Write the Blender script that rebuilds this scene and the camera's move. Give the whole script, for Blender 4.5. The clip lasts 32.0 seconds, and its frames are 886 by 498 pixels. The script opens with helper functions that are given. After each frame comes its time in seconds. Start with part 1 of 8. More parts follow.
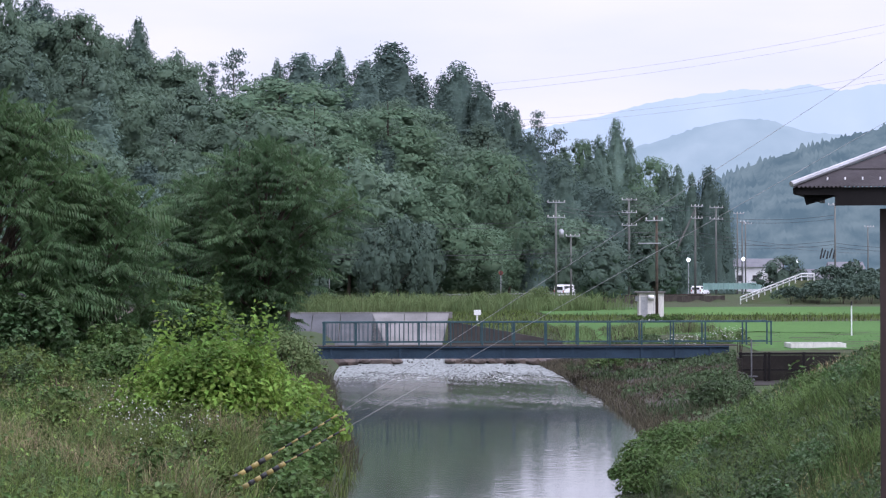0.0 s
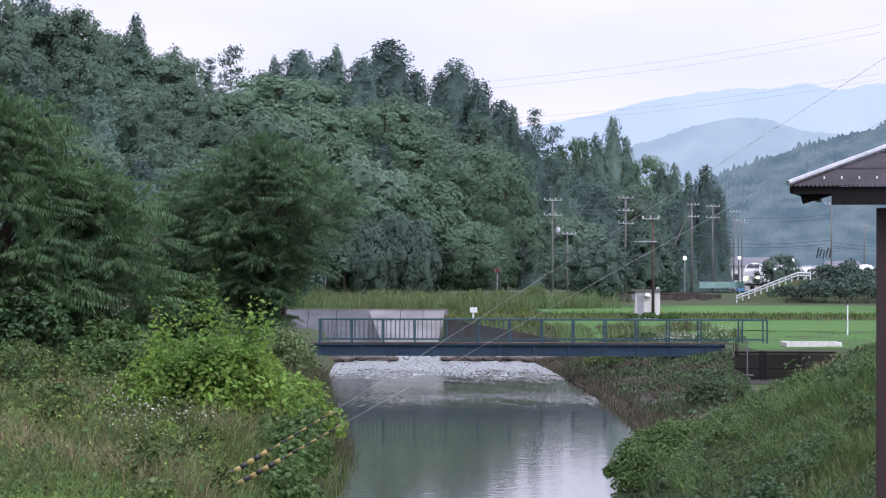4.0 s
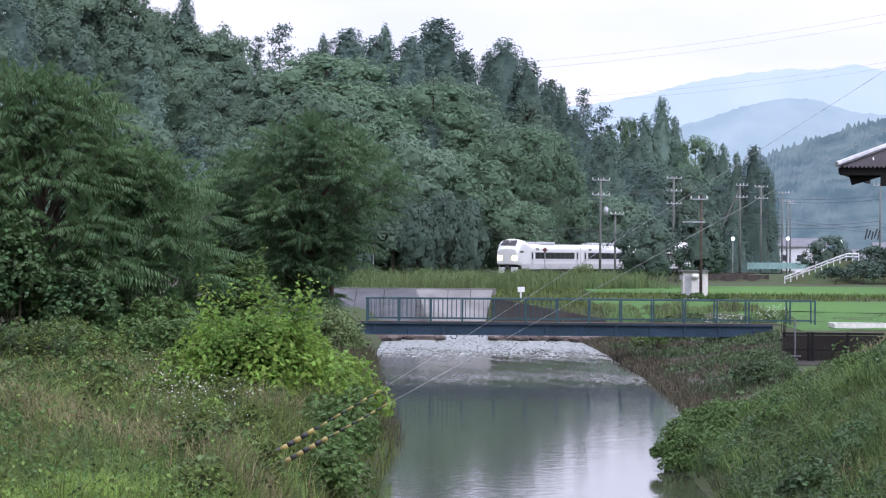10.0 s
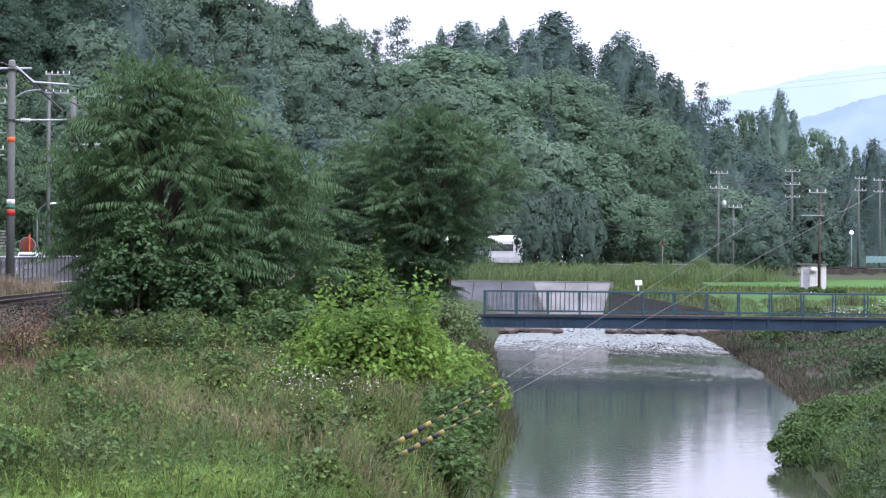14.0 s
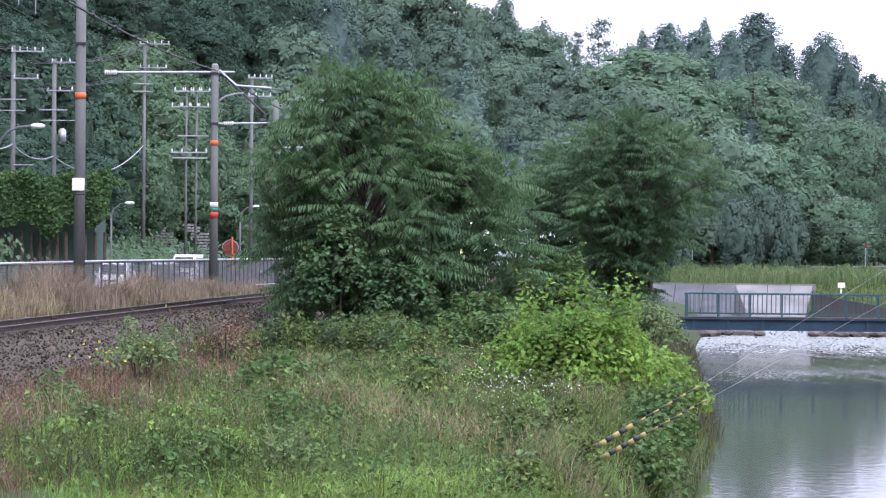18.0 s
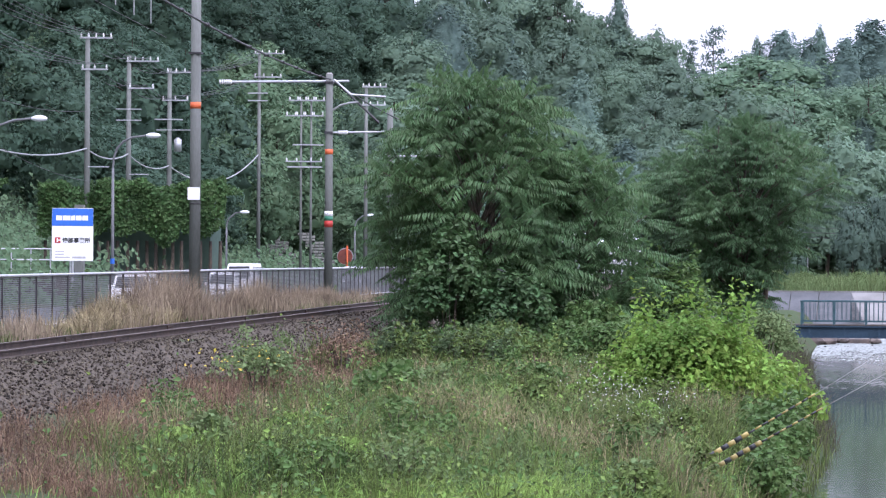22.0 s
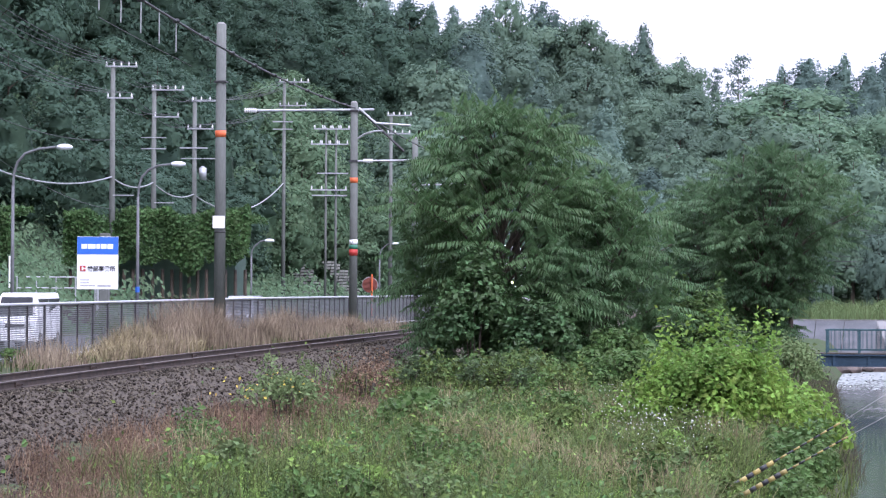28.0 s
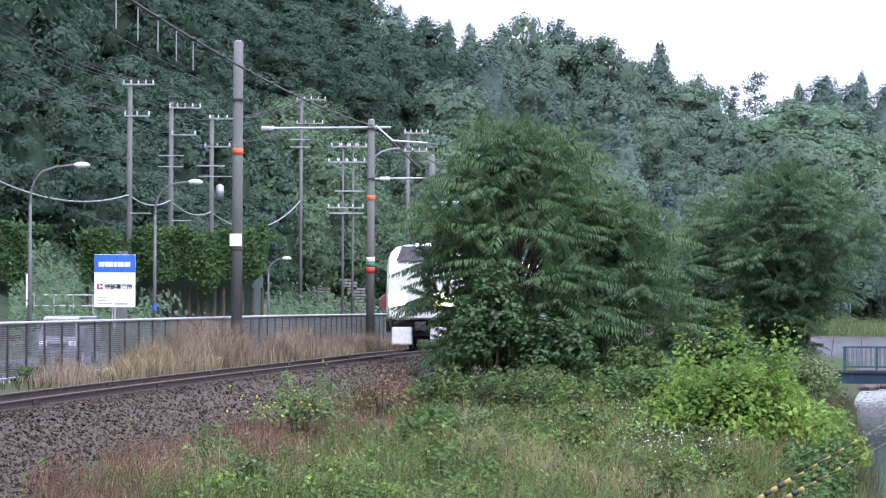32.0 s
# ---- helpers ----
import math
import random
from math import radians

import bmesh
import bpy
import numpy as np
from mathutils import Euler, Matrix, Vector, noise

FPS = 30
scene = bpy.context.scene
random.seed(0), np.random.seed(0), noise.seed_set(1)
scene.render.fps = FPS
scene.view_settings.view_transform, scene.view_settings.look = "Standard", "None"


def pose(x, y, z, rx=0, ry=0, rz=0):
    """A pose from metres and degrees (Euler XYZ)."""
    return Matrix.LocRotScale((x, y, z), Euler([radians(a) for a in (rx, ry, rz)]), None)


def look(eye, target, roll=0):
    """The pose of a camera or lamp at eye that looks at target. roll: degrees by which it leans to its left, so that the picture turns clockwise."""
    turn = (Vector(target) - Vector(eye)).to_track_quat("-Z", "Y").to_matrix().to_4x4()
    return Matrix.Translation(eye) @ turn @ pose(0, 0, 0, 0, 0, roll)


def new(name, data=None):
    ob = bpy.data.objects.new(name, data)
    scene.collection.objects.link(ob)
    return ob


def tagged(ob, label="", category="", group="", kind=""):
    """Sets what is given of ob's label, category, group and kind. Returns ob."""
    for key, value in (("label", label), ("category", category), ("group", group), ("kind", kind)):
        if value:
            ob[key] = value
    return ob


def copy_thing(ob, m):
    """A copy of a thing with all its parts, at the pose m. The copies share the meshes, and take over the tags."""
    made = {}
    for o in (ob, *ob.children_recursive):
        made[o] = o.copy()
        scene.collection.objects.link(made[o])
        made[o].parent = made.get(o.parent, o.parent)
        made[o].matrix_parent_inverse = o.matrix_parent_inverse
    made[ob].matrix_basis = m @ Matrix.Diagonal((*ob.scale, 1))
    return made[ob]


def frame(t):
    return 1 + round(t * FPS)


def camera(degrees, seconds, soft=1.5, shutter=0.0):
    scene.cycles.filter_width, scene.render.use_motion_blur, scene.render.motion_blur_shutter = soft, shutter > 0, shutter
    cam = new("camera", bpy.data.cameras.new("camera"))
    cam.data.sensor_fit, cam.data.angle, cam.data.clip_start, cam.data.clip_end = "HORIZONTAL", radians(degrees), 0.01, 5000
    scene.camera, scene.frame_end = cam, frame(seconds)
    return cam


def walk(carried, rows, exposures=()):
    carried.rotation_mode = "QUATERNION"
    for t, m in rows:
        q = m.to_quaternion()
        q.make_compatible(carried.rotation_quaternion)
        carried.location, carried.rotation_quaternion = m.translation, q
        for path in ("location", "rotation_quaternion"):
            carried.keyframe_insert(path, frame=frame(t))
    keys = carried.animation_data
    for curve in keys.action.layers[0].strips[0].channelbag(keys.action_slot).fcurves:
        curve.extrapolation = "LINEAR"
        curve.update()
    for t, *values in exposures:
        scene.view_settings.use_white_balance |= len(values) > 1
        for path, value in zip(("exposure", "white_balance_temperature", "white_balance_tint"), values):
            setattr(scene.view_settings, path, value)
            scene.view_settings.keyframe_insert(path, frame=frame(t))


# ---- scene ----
# ---- the camera: it stands still beside the line and pans to its left ----
EYE = 5.0
cam = camera(15.0, 32.0, soft=1.25)
PAN = [  # seconds, yaw, pitch, roll
    (0.0, -0.000, 0.471, 0.150),
    (0.5, 0.011, 0.473, 0.011),
    (1.0, 0.035, 0.464, -0.092),
    (1.5, 0.068, 0.400, -0.180),
    (2.0, -0.003, 0.347, -0.097),
    (2.5, -0.028, 0.360, 0.002),
    (3.0, -0.071, 0.408, -0.042),
    (3.5, -0.062, 0.428, -0.148),
    (5.5, -0.033, 0.329, 0.073),
    (6.0, -0.001, 0.267, 0.127),
    (6.5, 0.049, 0.252, 0.094),
    (7.0, 0.042, 0.274, 0.033),
    (7.5, 0.055, 0.263, 0.037),
    (8.0, 0.091, 0.212, 0.142),
    (8.5, 0.181, 0.148, 0.042),
    (9.0, 0.329, 0.123, -0.068),
    (9.5, 0.505, 0.098, -0.385),
    (10.0, 0.750, 0.067, -0.427),
    (10.5, 1.006, 0.077, -0.415),
    (11.0, 1.244, 0.097, -0.517),
    (11.5, 1.440, 0.121, -0.498),
    (12.0, 1.571, 0.075, -0.368),
    (12.5, 1.799, 0.033, -0.317),
    (13.0, 2.104, -0.028, -0.490),
    (13.5, 2.432, -0.063, -0.514),
    (15.5, 3.765, -0.059, -0.705),
    (16.0, 4.214, -0.037, -0.695),
    (16.5, 4.778, -0.022, -0.623),
    (17.0, 5.264, -0.059, -0.557),
    (17.5, 5.714, -0.042, -0.642),
    (18.0, 6.174, -0.059, -0.505),
    (18.5, 6.522, -0.081, -0.301),
    (19.0, 6.843, -0.090, -0.390),
    (19.5, 7.148, -0.025, -0.262),
    (20.0, 7.391, 0.013, -0.094),
    (20.5, 7.623, 0.040, -0.199),
    (21.0, 7.827, 0.039, -0.329),
    (21.5, 7.987, 0.046, -0.412),
    (22.0, 8.124, 0.069, -0.365),
    (22.5, 8.247, 0.119, -0.321),
    (23.0, 8.360, 0.156, -0.226),
    (23.5, 8.416, 0.199, -0.082),
    (24.0, 8.471, 0.265, -0.148),
    (24.5, 8.471, 0.327, -0.132),
    (25.0, 8.480, 0.349, -0.119),
    (25.5, 8.499, 0.405, -0.176),
    (27.5, 8.528, 0.518, -0.482),
    (28.0, 8.546, 0.551, -0.379),
    (28.5, 8.515, 0.558, -0.422),
    (29.0, 8.502, 0.597, -0.535),
    (29.5, 8.518, 0.605, -0.584),
    (30.0, 8.490, 0.648, -0.570),
    (30.5, 8.507, 0.699, -0.554),
    (31.0, 8.567, 0.767, -0.592),
    (31.5, 8.679, 0.835, -0.579),
    (32.0, 8.837, 0.849, -0.332),
]
walk(cam, [(t, pose(0, 0, EYE, 90 + pitch, roll, yaw)) for t, yaw, pitch, roll in PAN],
     exposures=[(0.0, 0.08, 5960, 23), (9.0, 0.20, 5960, 22), (13.0, 0.37, 5920, 21), (17.0, 0.65, 5850, 22), (25.0, 0.69, 5790, 23), (32.0, 0.74, 5770, 24)])

# ---- light: a bright overcast evening sky ----
world = bpy.data.worlds.new("overcast_sky")
scene.world = world
world.use_nodes = True
wn, wl = world.node_tree.nodes, world.node_tree.links
wn.clear()
sky = wn.new("ShaderNodeTexSky")
sky.sky_type, sky.sun_disc = "NISHITA", False
sky.sun_elevation, sky.sun_rotation = radians(48), radians(148)
sky_soft = wn.new("ShaderNodeMixRGB")
sky_soft.blend_type = "MULTIPLY"
sky_soft.inputs[0].default_value = 1.0
sky_soft.inputs[2].default_value = (0.12, 0.12, 0.12, 1)
wl.new(sky.outputs[0], sky_soft.inputs[1])
wcoord = wn.new("ShaderNodeTexCoord")
wmap = wn.new("ShaderNodeMapping")
wmap.inputs["Scale"].default_value = (3.0, 3.0, 14.0)
wl.new(wcoord.outputs["Generated"], wmap.inputs[0])
clouds = wn.new("ShaderNodeTexNoise")
clouds.inputs["Scale"].default_value, clouds.inputs["Detail"].default_value = 1.6, 6.0
wl.new(wmap.outputs[0], clouds.inputs["Vector"])
cramp = wn.new("ShaderNodeValToRGB")
cramp.color_ramp.elements[0].position, cramp.color_ramp.elements[0].color = 0.35, (0.78, 0.82, 0.97, 1)
cramp.color_ramp.elements[1].position, cramp.color_ramp.elements[1].color = 0.65, (0.97, 0.95, 1.0, 1)
wl.new(clouds.outputs["Fac"], cramp.inputs[0])
veil = wn.new("ShaderNodeMixRGB")
veil.inputs[0].default_value = 0.9
wl.new(sky_soft.outputs[0], veil.inputs[1])
wl.new(cramp.outputs[0], veil.inputs[2])
wbg = wn.new("ShaderNodeBackground")
# an overcast sky is about three times as bright overhead as at the horizon
wsep = wn.new("ShaderNodeSeparateXYZ")
wl.new(wcoord.outputs["Generated"], wsep.inputs[0])
wrise = wn.new("ShaderNodeMapRange")
wrise.inputs["From Min"].default_value, wrise.inputs["From Max"].default_value = 0.08, 1.0
wrise.inputs["To Min"].default_value, wrise.inputs["To Max"].default_value = 1.0, 3.0
wl.new(wsep.outputs[2], wrise.inputs["Value"])
wl.new(wrise.outputs[0], wbg.inputs[1])
wl.new(veil.outputs[0], wbg.inputs[0])
wout = wn.new("ShaderNodeOutputWorld")
wl.new(wbg.outputs[0], wout.inputs[0])

sun = new("sun", bpy.data.lights.new("sun", "SUN"))
sun.data.energy, sun.data.angle, sun.data.color = 1.5, radians(25), (1.0, 0.97, 0.92)
sun.matrix_basis = look((0, 0, 60), (-28, 45, 0))


# ---- materials ----
def mat(name, c1, c2=None, rough=0.7, scale=1.5, fine=18.0, bump=0.15, metal=0.0, spec=0.4, vary=0.0, leaf=0.0, glow=None, island=0.0, stretch=None, sheen=0.0):
    """A worn surface: two colours mixed by broad noise, fine grain, relief, and a change from piece to piece."""
    m = bpy.data.materials.new(name)
    m.use_nodes = True
    n, l = m.node_tree.nodes, m.node_tree.links
    b = n["Principled BSDF"]
    c2 = c2 or tuple(v * 0.75 for v in c1)
    tc = n.new("ShaderNodeTexCoord")
    vec = tc.outputs["Object"]
    if stretch:
        mp = n.new("ShaderNodeMapping")
        mp.inputs["Scale"].default_value = stretch
        l.new(vec, mp.inputs[0])
        vec = mp.outputs[0]
    big = n.new("ShaderNodeTexNoise")
    big.inputs["Scale"].default_value, big.inputs["Detail"].default_value = scale, 5
    l.new(vec, big.inputs["Vector"])
    ramp = n.new("ShaderNodeValToRGB")
    ramp.color_ramp.elements[0].position, ramp.color_ramp.elements[0].color = 0.34, (*c2, 1)
    ramp.color_ramp.elements[1].position, ramp.color_ramp.elements[1].color = 0.66, (*c1, 1)
    l.new(big.outputs["Fac"], ramp.inputs[0])
    col = ramp.outputs[0]
    small = n.new("ShaderNodeTexNoise")
    small.inputs["Scale"].default_value, small.inputs["Detail"].default_value = fine, 4
    l.new(vec, small.inputs["Vector"])
    grain = n.new("ShaderNodeMapRange")
    grain.inputs["To Min"].default_value, grain.inputs["To Max"].default_value = 0.72, 1.28
    l.new(small.outputs["Fac"], grain.inputs["Value"])
    val = grain.outputs[0]
    for amount, node, sock in ((vary, "ShaderNodeObjectInfo", "Random"), (island, "ShaderNodeNewGeometry", "Random Per Island")):
        if amount:
            src = n.new(node)
            rng = n.new("ShaderNodeMapRange")
            rng.inputs["To Min"].default_value, rng.inputs["To Max"].default_value = 1 - amount, 1 + amount
            l.new(src.outputs[sock], rng.inputs["Value"])
            mul = n.new("ShaderNodeMath")
            mul.operation = "MULTIPLY"
            l.new(val, mul.inputs[0])
            l.new(rng.outputs[0], mul.inputs[1])
            val = mul.outputs[0]
    hsv = n.new("ShaderNodeHueSaturation")
    l.new(col, hsv.inputs["Color"])
    l.new(val, hsv.inputs["Value"])
    if island:
        hue = n.new("ShaderNodeMapRange")
        hue.inputs["To Min"].default_value, hue.inputs["To Max"].default_value = 0.485, 0.515
        l.new(src.outputs[sock], hue.inputs["Value"])
        l.new(hue.outputs[0], hsv.inputs["Hue"])
    l.new(hsv.outputs[0], b.inputs["Base Color"])
    b.inputs["Roughness"].default_value, b.inputs["Metallic"].default_value = rough, metal
    b.inputs["Specular IOR Level"].default_value = spec
    b.inputs["Sheen Weight"].default_value, b.inputs["Sheen Roughness"].default_value = sheen, 0.6
    if bump:
        bp = n.new("ShaderNodeBump")
        bp.inputs["Strength"].default_value, bp.inputs["Distance"].default_value = bump, 0.03
        l.new(small.outputs["Fac"], bp.inputs["Height"])
        l.new(bp.outputs[0], b.inputs["Normal"])
    if leaf:
        tr = n.new("ShaderNodeBsdfTranslucent")
        l.new(hsv.outputs[0], tr.inputs[0])
        mx = n.new("ShaderNodeMixShader")
        mx.inputs[0].default_value = leaf
        l.new(b.outputs[0], mx.inputs[1])
        l.new(tr.outputs[0], mx.inputs[2])
        l.new(mx.outputs[0], n["Material Output"].inputs[0])
    if glow:
        b.inputs["Emission Color"].default_value = (*glow[:3], 1)
        b.inputs["Emission Strength"].default_value = glow[3]
    return m


M = {
    "ground": mat("grassy_soil", (0.04, 0.062, 0.024), (0.05, 0.052, 0.028), 0.95, 0.25, 9, 0.4, spec=0.1),
    "litter": mat("ivy_and_leaf_litter", (0.045, 0.07, 0.036), (0.022, 0.034, 0.018), 0.95, 0.9, 4, 1.0, spec=0.1),
    "paddy": mat("young_rice", (0.08, 0.155, 0.048), (0.06, 0.12, 0.04), 1.0, 0.05, 6, 0.4, stretch=(1, 0.2, 1), spec=0.02),
    "ballast": mat("ballast_stone", (0.086, 0.072, 0.055), (0.03, 0.0255, 0.020), 0.95, 9.0, 30, 0.6, island=0.85, spec=0.1),
    "rust": mat("rusty_rail_steel", (0.058, 0.041, 0.032), (0.03, 0.023, 0.019), 0.8, 3, 24, 0.2, spec=0.2),
    "railtop": mat("worn_rail_head", (0.13, 0.105, 0.09), (0.08, 0.062, 0.05), 0.5, 4, 40, 0.05, metal=0.4),
    "concrete": mat("weathered_concrete", (0.28, 0.27, 0.255), (0.18, 0.175, 0.17), 0.85, 0.8, 14, 0.25),
    "pale_concrete": mat("pale_concrete", (0.20, 0.197, 0.19), (0.135, 0.133, 0.126), 0.95, 0.5, 9, 0.2, spec=0.1),
    "grey_concrete": mat("grey_concrete_slope", (0.10, 0.104, 0.108), (0.07, 0.073, 0.076), 0.95, 0.5, 9, 0.2, spec=0.1),
    # concrete with the sluice recess's shade put into its colour; wing walls share it
    "shade_dark_concrete": mat("shade_toned_concrete", (0.034, 0.031, 0.027), (0.02, 0.018, 0.016), 0.9, 0.7, 9, 0.3, spec=0.15),
    "rust_red": mat("rusty_red_paint", (0.20, 0.06, 0.042), (0.13, 0.045, 0.035), 0.8, 3, 20, 0.1),
    "dead_stalk": mat("dead_stalks", (0.30, 0.24, 0.168), (0.14, 0.108, 0.078), 0.9, 0.9, 5, 0, leaf=0.2, island=0.5, spec=0.08),
    "dark_concrete": mat("stained_concrete", (0.075, 0.066, 0.056), (0.038, 0.033, 0.028), 0.95, 0.7, 9, 0.3, spec=0.1),
    "pole": mat("spun_concrete_pole", (0.168, 0.176, 0.162), (0.112, 0.118, 0.108), 0.9, 0.7, 18, 0.12, stretch=(1, 1, 0.25), spec=0.15),
    "galv": mat("galvanised_steel", (0.42, 0.43, 0.44), (0.32, 0.33, 0.34), 0.5, 2, 20, 0.05, metal=0.5),
    "darksteel": mat("dark_steel", (0.05, 0.05, 0.055), (0.035, 0.03, 0.03), 0.6, 2, 20, 0.1, metal=0.3),
    "wire": mat("black_cable", (0.03, 0.03, 0.032), None, 0.6, 2, 20, 0),
    "palewire": mat("grey_cable", (0.30, 0.31, 0.31), None, 0.5, 2, 20, 0, metal=0.2),
    "porcelain": mat("white_porcelain", (0.62, 0.62, 0.61), (0.52, 0.52, 0.51), 0.35, 3, 20, 0),
    "orange": mat("orange_band_paint", (0.62, 0.13, 0.04), (0.5, 0.11, 0.04), 0.6, 3, 20, 0.05),
    "red": mat("red_paint", (0.42, 0.04, 0.03), None, 0.6, 3, 20, 0.05),
    "green_paint": mat("green_paint", (0.04, 0.17, 0.10), None, 0.6, 3, 20, 0.05),
    "white": mat("white_paint", (0.82, 0.82, 0.82), (0.74, 0.74, 0.73), 0.45, 1.2, 14, 0.03),
    "bridge_blue": mat("dark_blue_paint", (0.03, 0.056, 0.085), (0.02, 0.038, 0.058), 0.6, 0.8, 12, 0.1, spec=0.2),
    "bridge_teal": mat("teal_railing_paint", (0.042, 0.088, 0.10), (0.03, 0.064, 0.074), 0.6, 2, 14, 0.05, spec=0.2),
    "mint": mat("mint_fence_paint", (0.33, 0.50, 0.47), (0.26, 0.41, 0.38), 0.5, 1.2, 14, 0.05),
    "asphalt": mat("asphalt", (0.075, 0.075, 0.078), (0.05, 0.05, 0.053), 0.9, 0.3, 20, 0.2),
    "bark": mat("bark", (0.09, 0.07, 0.05), (0.045, 0.036, 0.03), 0.9, 4, 25, 0.5),
    "leaf_sumac": mat("pinnate_leaf", (0.092, 0.160, 0.062), (0.058, 0.107, 0.046), 0.5, 0.35, 8, 0, leaf=0.4, island=0.28, spec=0.22),
    "leaf_sumac_dark": mat("pinnate_leaf_dark", (0.086, 0.148, 0.064), (0.057, 0.105, 0.049), 0.5, 0.35, 8, 0, leaf=0.4, island=0.28, spec=0.2),
    "leaf_bright": mat("bright_shrub_leaf", (0.235, 0.355, 0.07), (0.115, 0.20, 0.045), 0.6, 0.6, 8, 0, leaf=0.45, island=0.35, spec=0.12),
    "grass_pale": mat("pale_field_grass", (0.15, 0.20, 0.085), (0.11, 0.155, 0.065), 0.9, 0.2, 5, 0, leaf=0.3, island=0.3, spec=0.08),
    "grass_fresh": mat("fresh_grass", (0.25, 0.37, 0.092), (0.13, 0.21, 0.055), 0.8, 0.4, 5, 0, leaf=0.42, island=0.55, spec=0.08),
    "mesh_grey": mat("weathered_wire", (0.155, 0.16, 0.165), (0.11, 0.113, 0.117), 0.7, 2, 20, 0, spec=0.2),
    "creeper": mat("slope_creeper_leaf", (0.125, 0.19, 0.105), (0.085, 0.14, 0.078), 0.85, 0.2, 3, 0, leaf=0.35, island=0.2, spec=0.1),
    # darker than the other weed leaves: the steep bank's shade is in this colour
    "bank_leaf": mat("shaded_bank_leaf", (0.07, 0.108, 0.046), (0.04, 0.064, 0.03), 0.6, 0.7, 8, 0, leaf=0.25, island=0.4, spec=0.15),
    "bank_blade": mat("bank_grass_blade", (0.125, 0.19, 0.06), (0.046, 0.076, 0.028), 0.8, 0.55, 5, 0, leaf=0.3, island=0.6, spec=0.1),
    "vine_leaf": mat("climbing_vine_leaf", (0.095, 0.165, 0.062), (0.055, 0.105, 0.042), 0.45, 0.6, 8, 0, leaf=0.3, island=0.35, spec=0.25),
    "leaf_mid": mat("broad_weed_leaf", (0.098, 0.16, 0.048), (0.06, 0.105, 0.033), 0.55, 0.6, 8, 0, leaf=0.3, island=0.3, spec=0.12),
    "leaf_forest": mat("forest_leaf", (0.072, 0.118, 0.078), (0.05, 0.088, 0.06), 0.85, 0.10, 2.2, 0, leaf=0.35, island=0.09, vary=0.2, spec=0.12),
    # farther woods: leaf colours lifted paler than the near wood to carry distance haze
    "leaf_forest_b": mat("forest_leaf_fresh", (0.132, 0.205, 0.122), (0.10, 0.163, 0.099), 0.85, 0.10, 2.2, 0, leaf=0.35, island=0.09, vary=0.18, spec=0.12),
    "leaf_forest_c": mat("forest_leaf_hazed", (0.130, 0.194, 0.130), (0.102, 0.157, 0.107), 0.85, 0.10, 2.2, 0, leaf=0.35, island=0.09, vary=0.18, spec=0.12),
    "leaf_forest_d": mat("forest_leaf_hazed_dark", (0.121, 0.178, 0.126), (0.096, 0.145, 0.104), 0.85, 0.10, 2.2, 0, leaf=0.35, island=0.09, vary=0.18, spec=0.12),
    "leaf_cedar": mat("cedar_needles", (0.128, 0.19, 0.148), (0.096, 0.15, 0.118), 0.85, 0.2, 3, 0, leaf=0.3, island=0.14, vary=0.2, spec=0.12),
    "leaf_cypress": mat("cypress_needles", (0.092, 0.138, 0.114), (0.07, 0.11, 0.092), 0.85, 0.2, 3, 0, leaf=0.25, island=0.14, vary=0.15, spec=0.12),
    "leaf_dark": mat("dark_round_tree_leaf", (0.09, 0.135, 0.10), (0.07, 0.108, 0.082), 0.85, 0.2, 3, 0, leaf=0.2, island=0.12, spec=0.15),
    "leaf_hedge": mat("hedge_leaf", (0.075, 0.135, 0.045), (0.05, 0.095, 0.036), 0.55, 0.5, 8, 0, leaf=0.25, island=0.3, spec=0.12),
    "grass": mat("meadow_grass", (0.138, 0.162, 0.058), (0.044, 0.06, 0.024), 0.8, 0.9, 5, 0, leaf=0.3, island=0.65, spec=0.08),
    "weed_blue": mat("grey_green_weed", (0.118, 0.158, 0.074), (0.056, 0.085, 0.042), 0.8, 0.8, 5, 0, leaf=0.3, island=0.5, spec=0.08),
    "grass_lush": mat("lush_grass", (0.145, 0.192, 0.054), (0.046, 0.068, 0.024), 0.8, 0.8, 5, 0, leaf=0.3, island=0.65, spec=0.08),
    "straw": mat("dry_grass", (0.32, 0.265, 0.155), (0.135, 0.11, 0.066), 0.85, 1.1, 5, 0, leaf=0.2, island=0.55, spec=0.08),
    "redweed": mat("reddish_weeds", (0.20, 0.13, 0.088), (0.09, 0.066, 0.046), 0.9, 0.5, 5, 0, leaf=0.2, island=0.6, spec=0.08),
    "reed": mat("brown_reeds", (0.10, 0.09, 0.062), (0.055, 0.052, 0.036), 0.9, 0.4, 5, 0, leaf=0.2, island=0.3, spec=0.08),
    "petal": mat("white_petals", (0.8, 0.8, 0.76), (0.7, 0.7, 0.66), 0.7, 3, 10, 0, leaf=0.3),
    "yellow_leaf": mat("yellowed_leaf", (0.52, 0.44, 0.07), (0.44, 0.32, 0.06), 0.6, 3, 10, 0, leaf=0.3, island=0.2),
    "train_white": mat("train_white_paint", (0.60, 0.615, 0.60), (0.57, 0.585, 0.57), 0.3, 0.6, 9, 0.01, spec=0.5),
    "train_grey": mat("train_silver_paint", (0.50, 0.50, 0.51), (0.42, 0.42, 0.43), 0.35, 0.6, 9, 0.01, metal=0.2),
    "train_glass": mat("dark_train_glass", (0.025, 0.027, 0.03), None, 0.12, 0.6, 9, 0, spec=0.6),
    "underframe": mat("sooty_underframe", (0.045, 0.042, 0.04), (0.025, 0.024, 0.023), 0.8, 2, 14, 0.2),
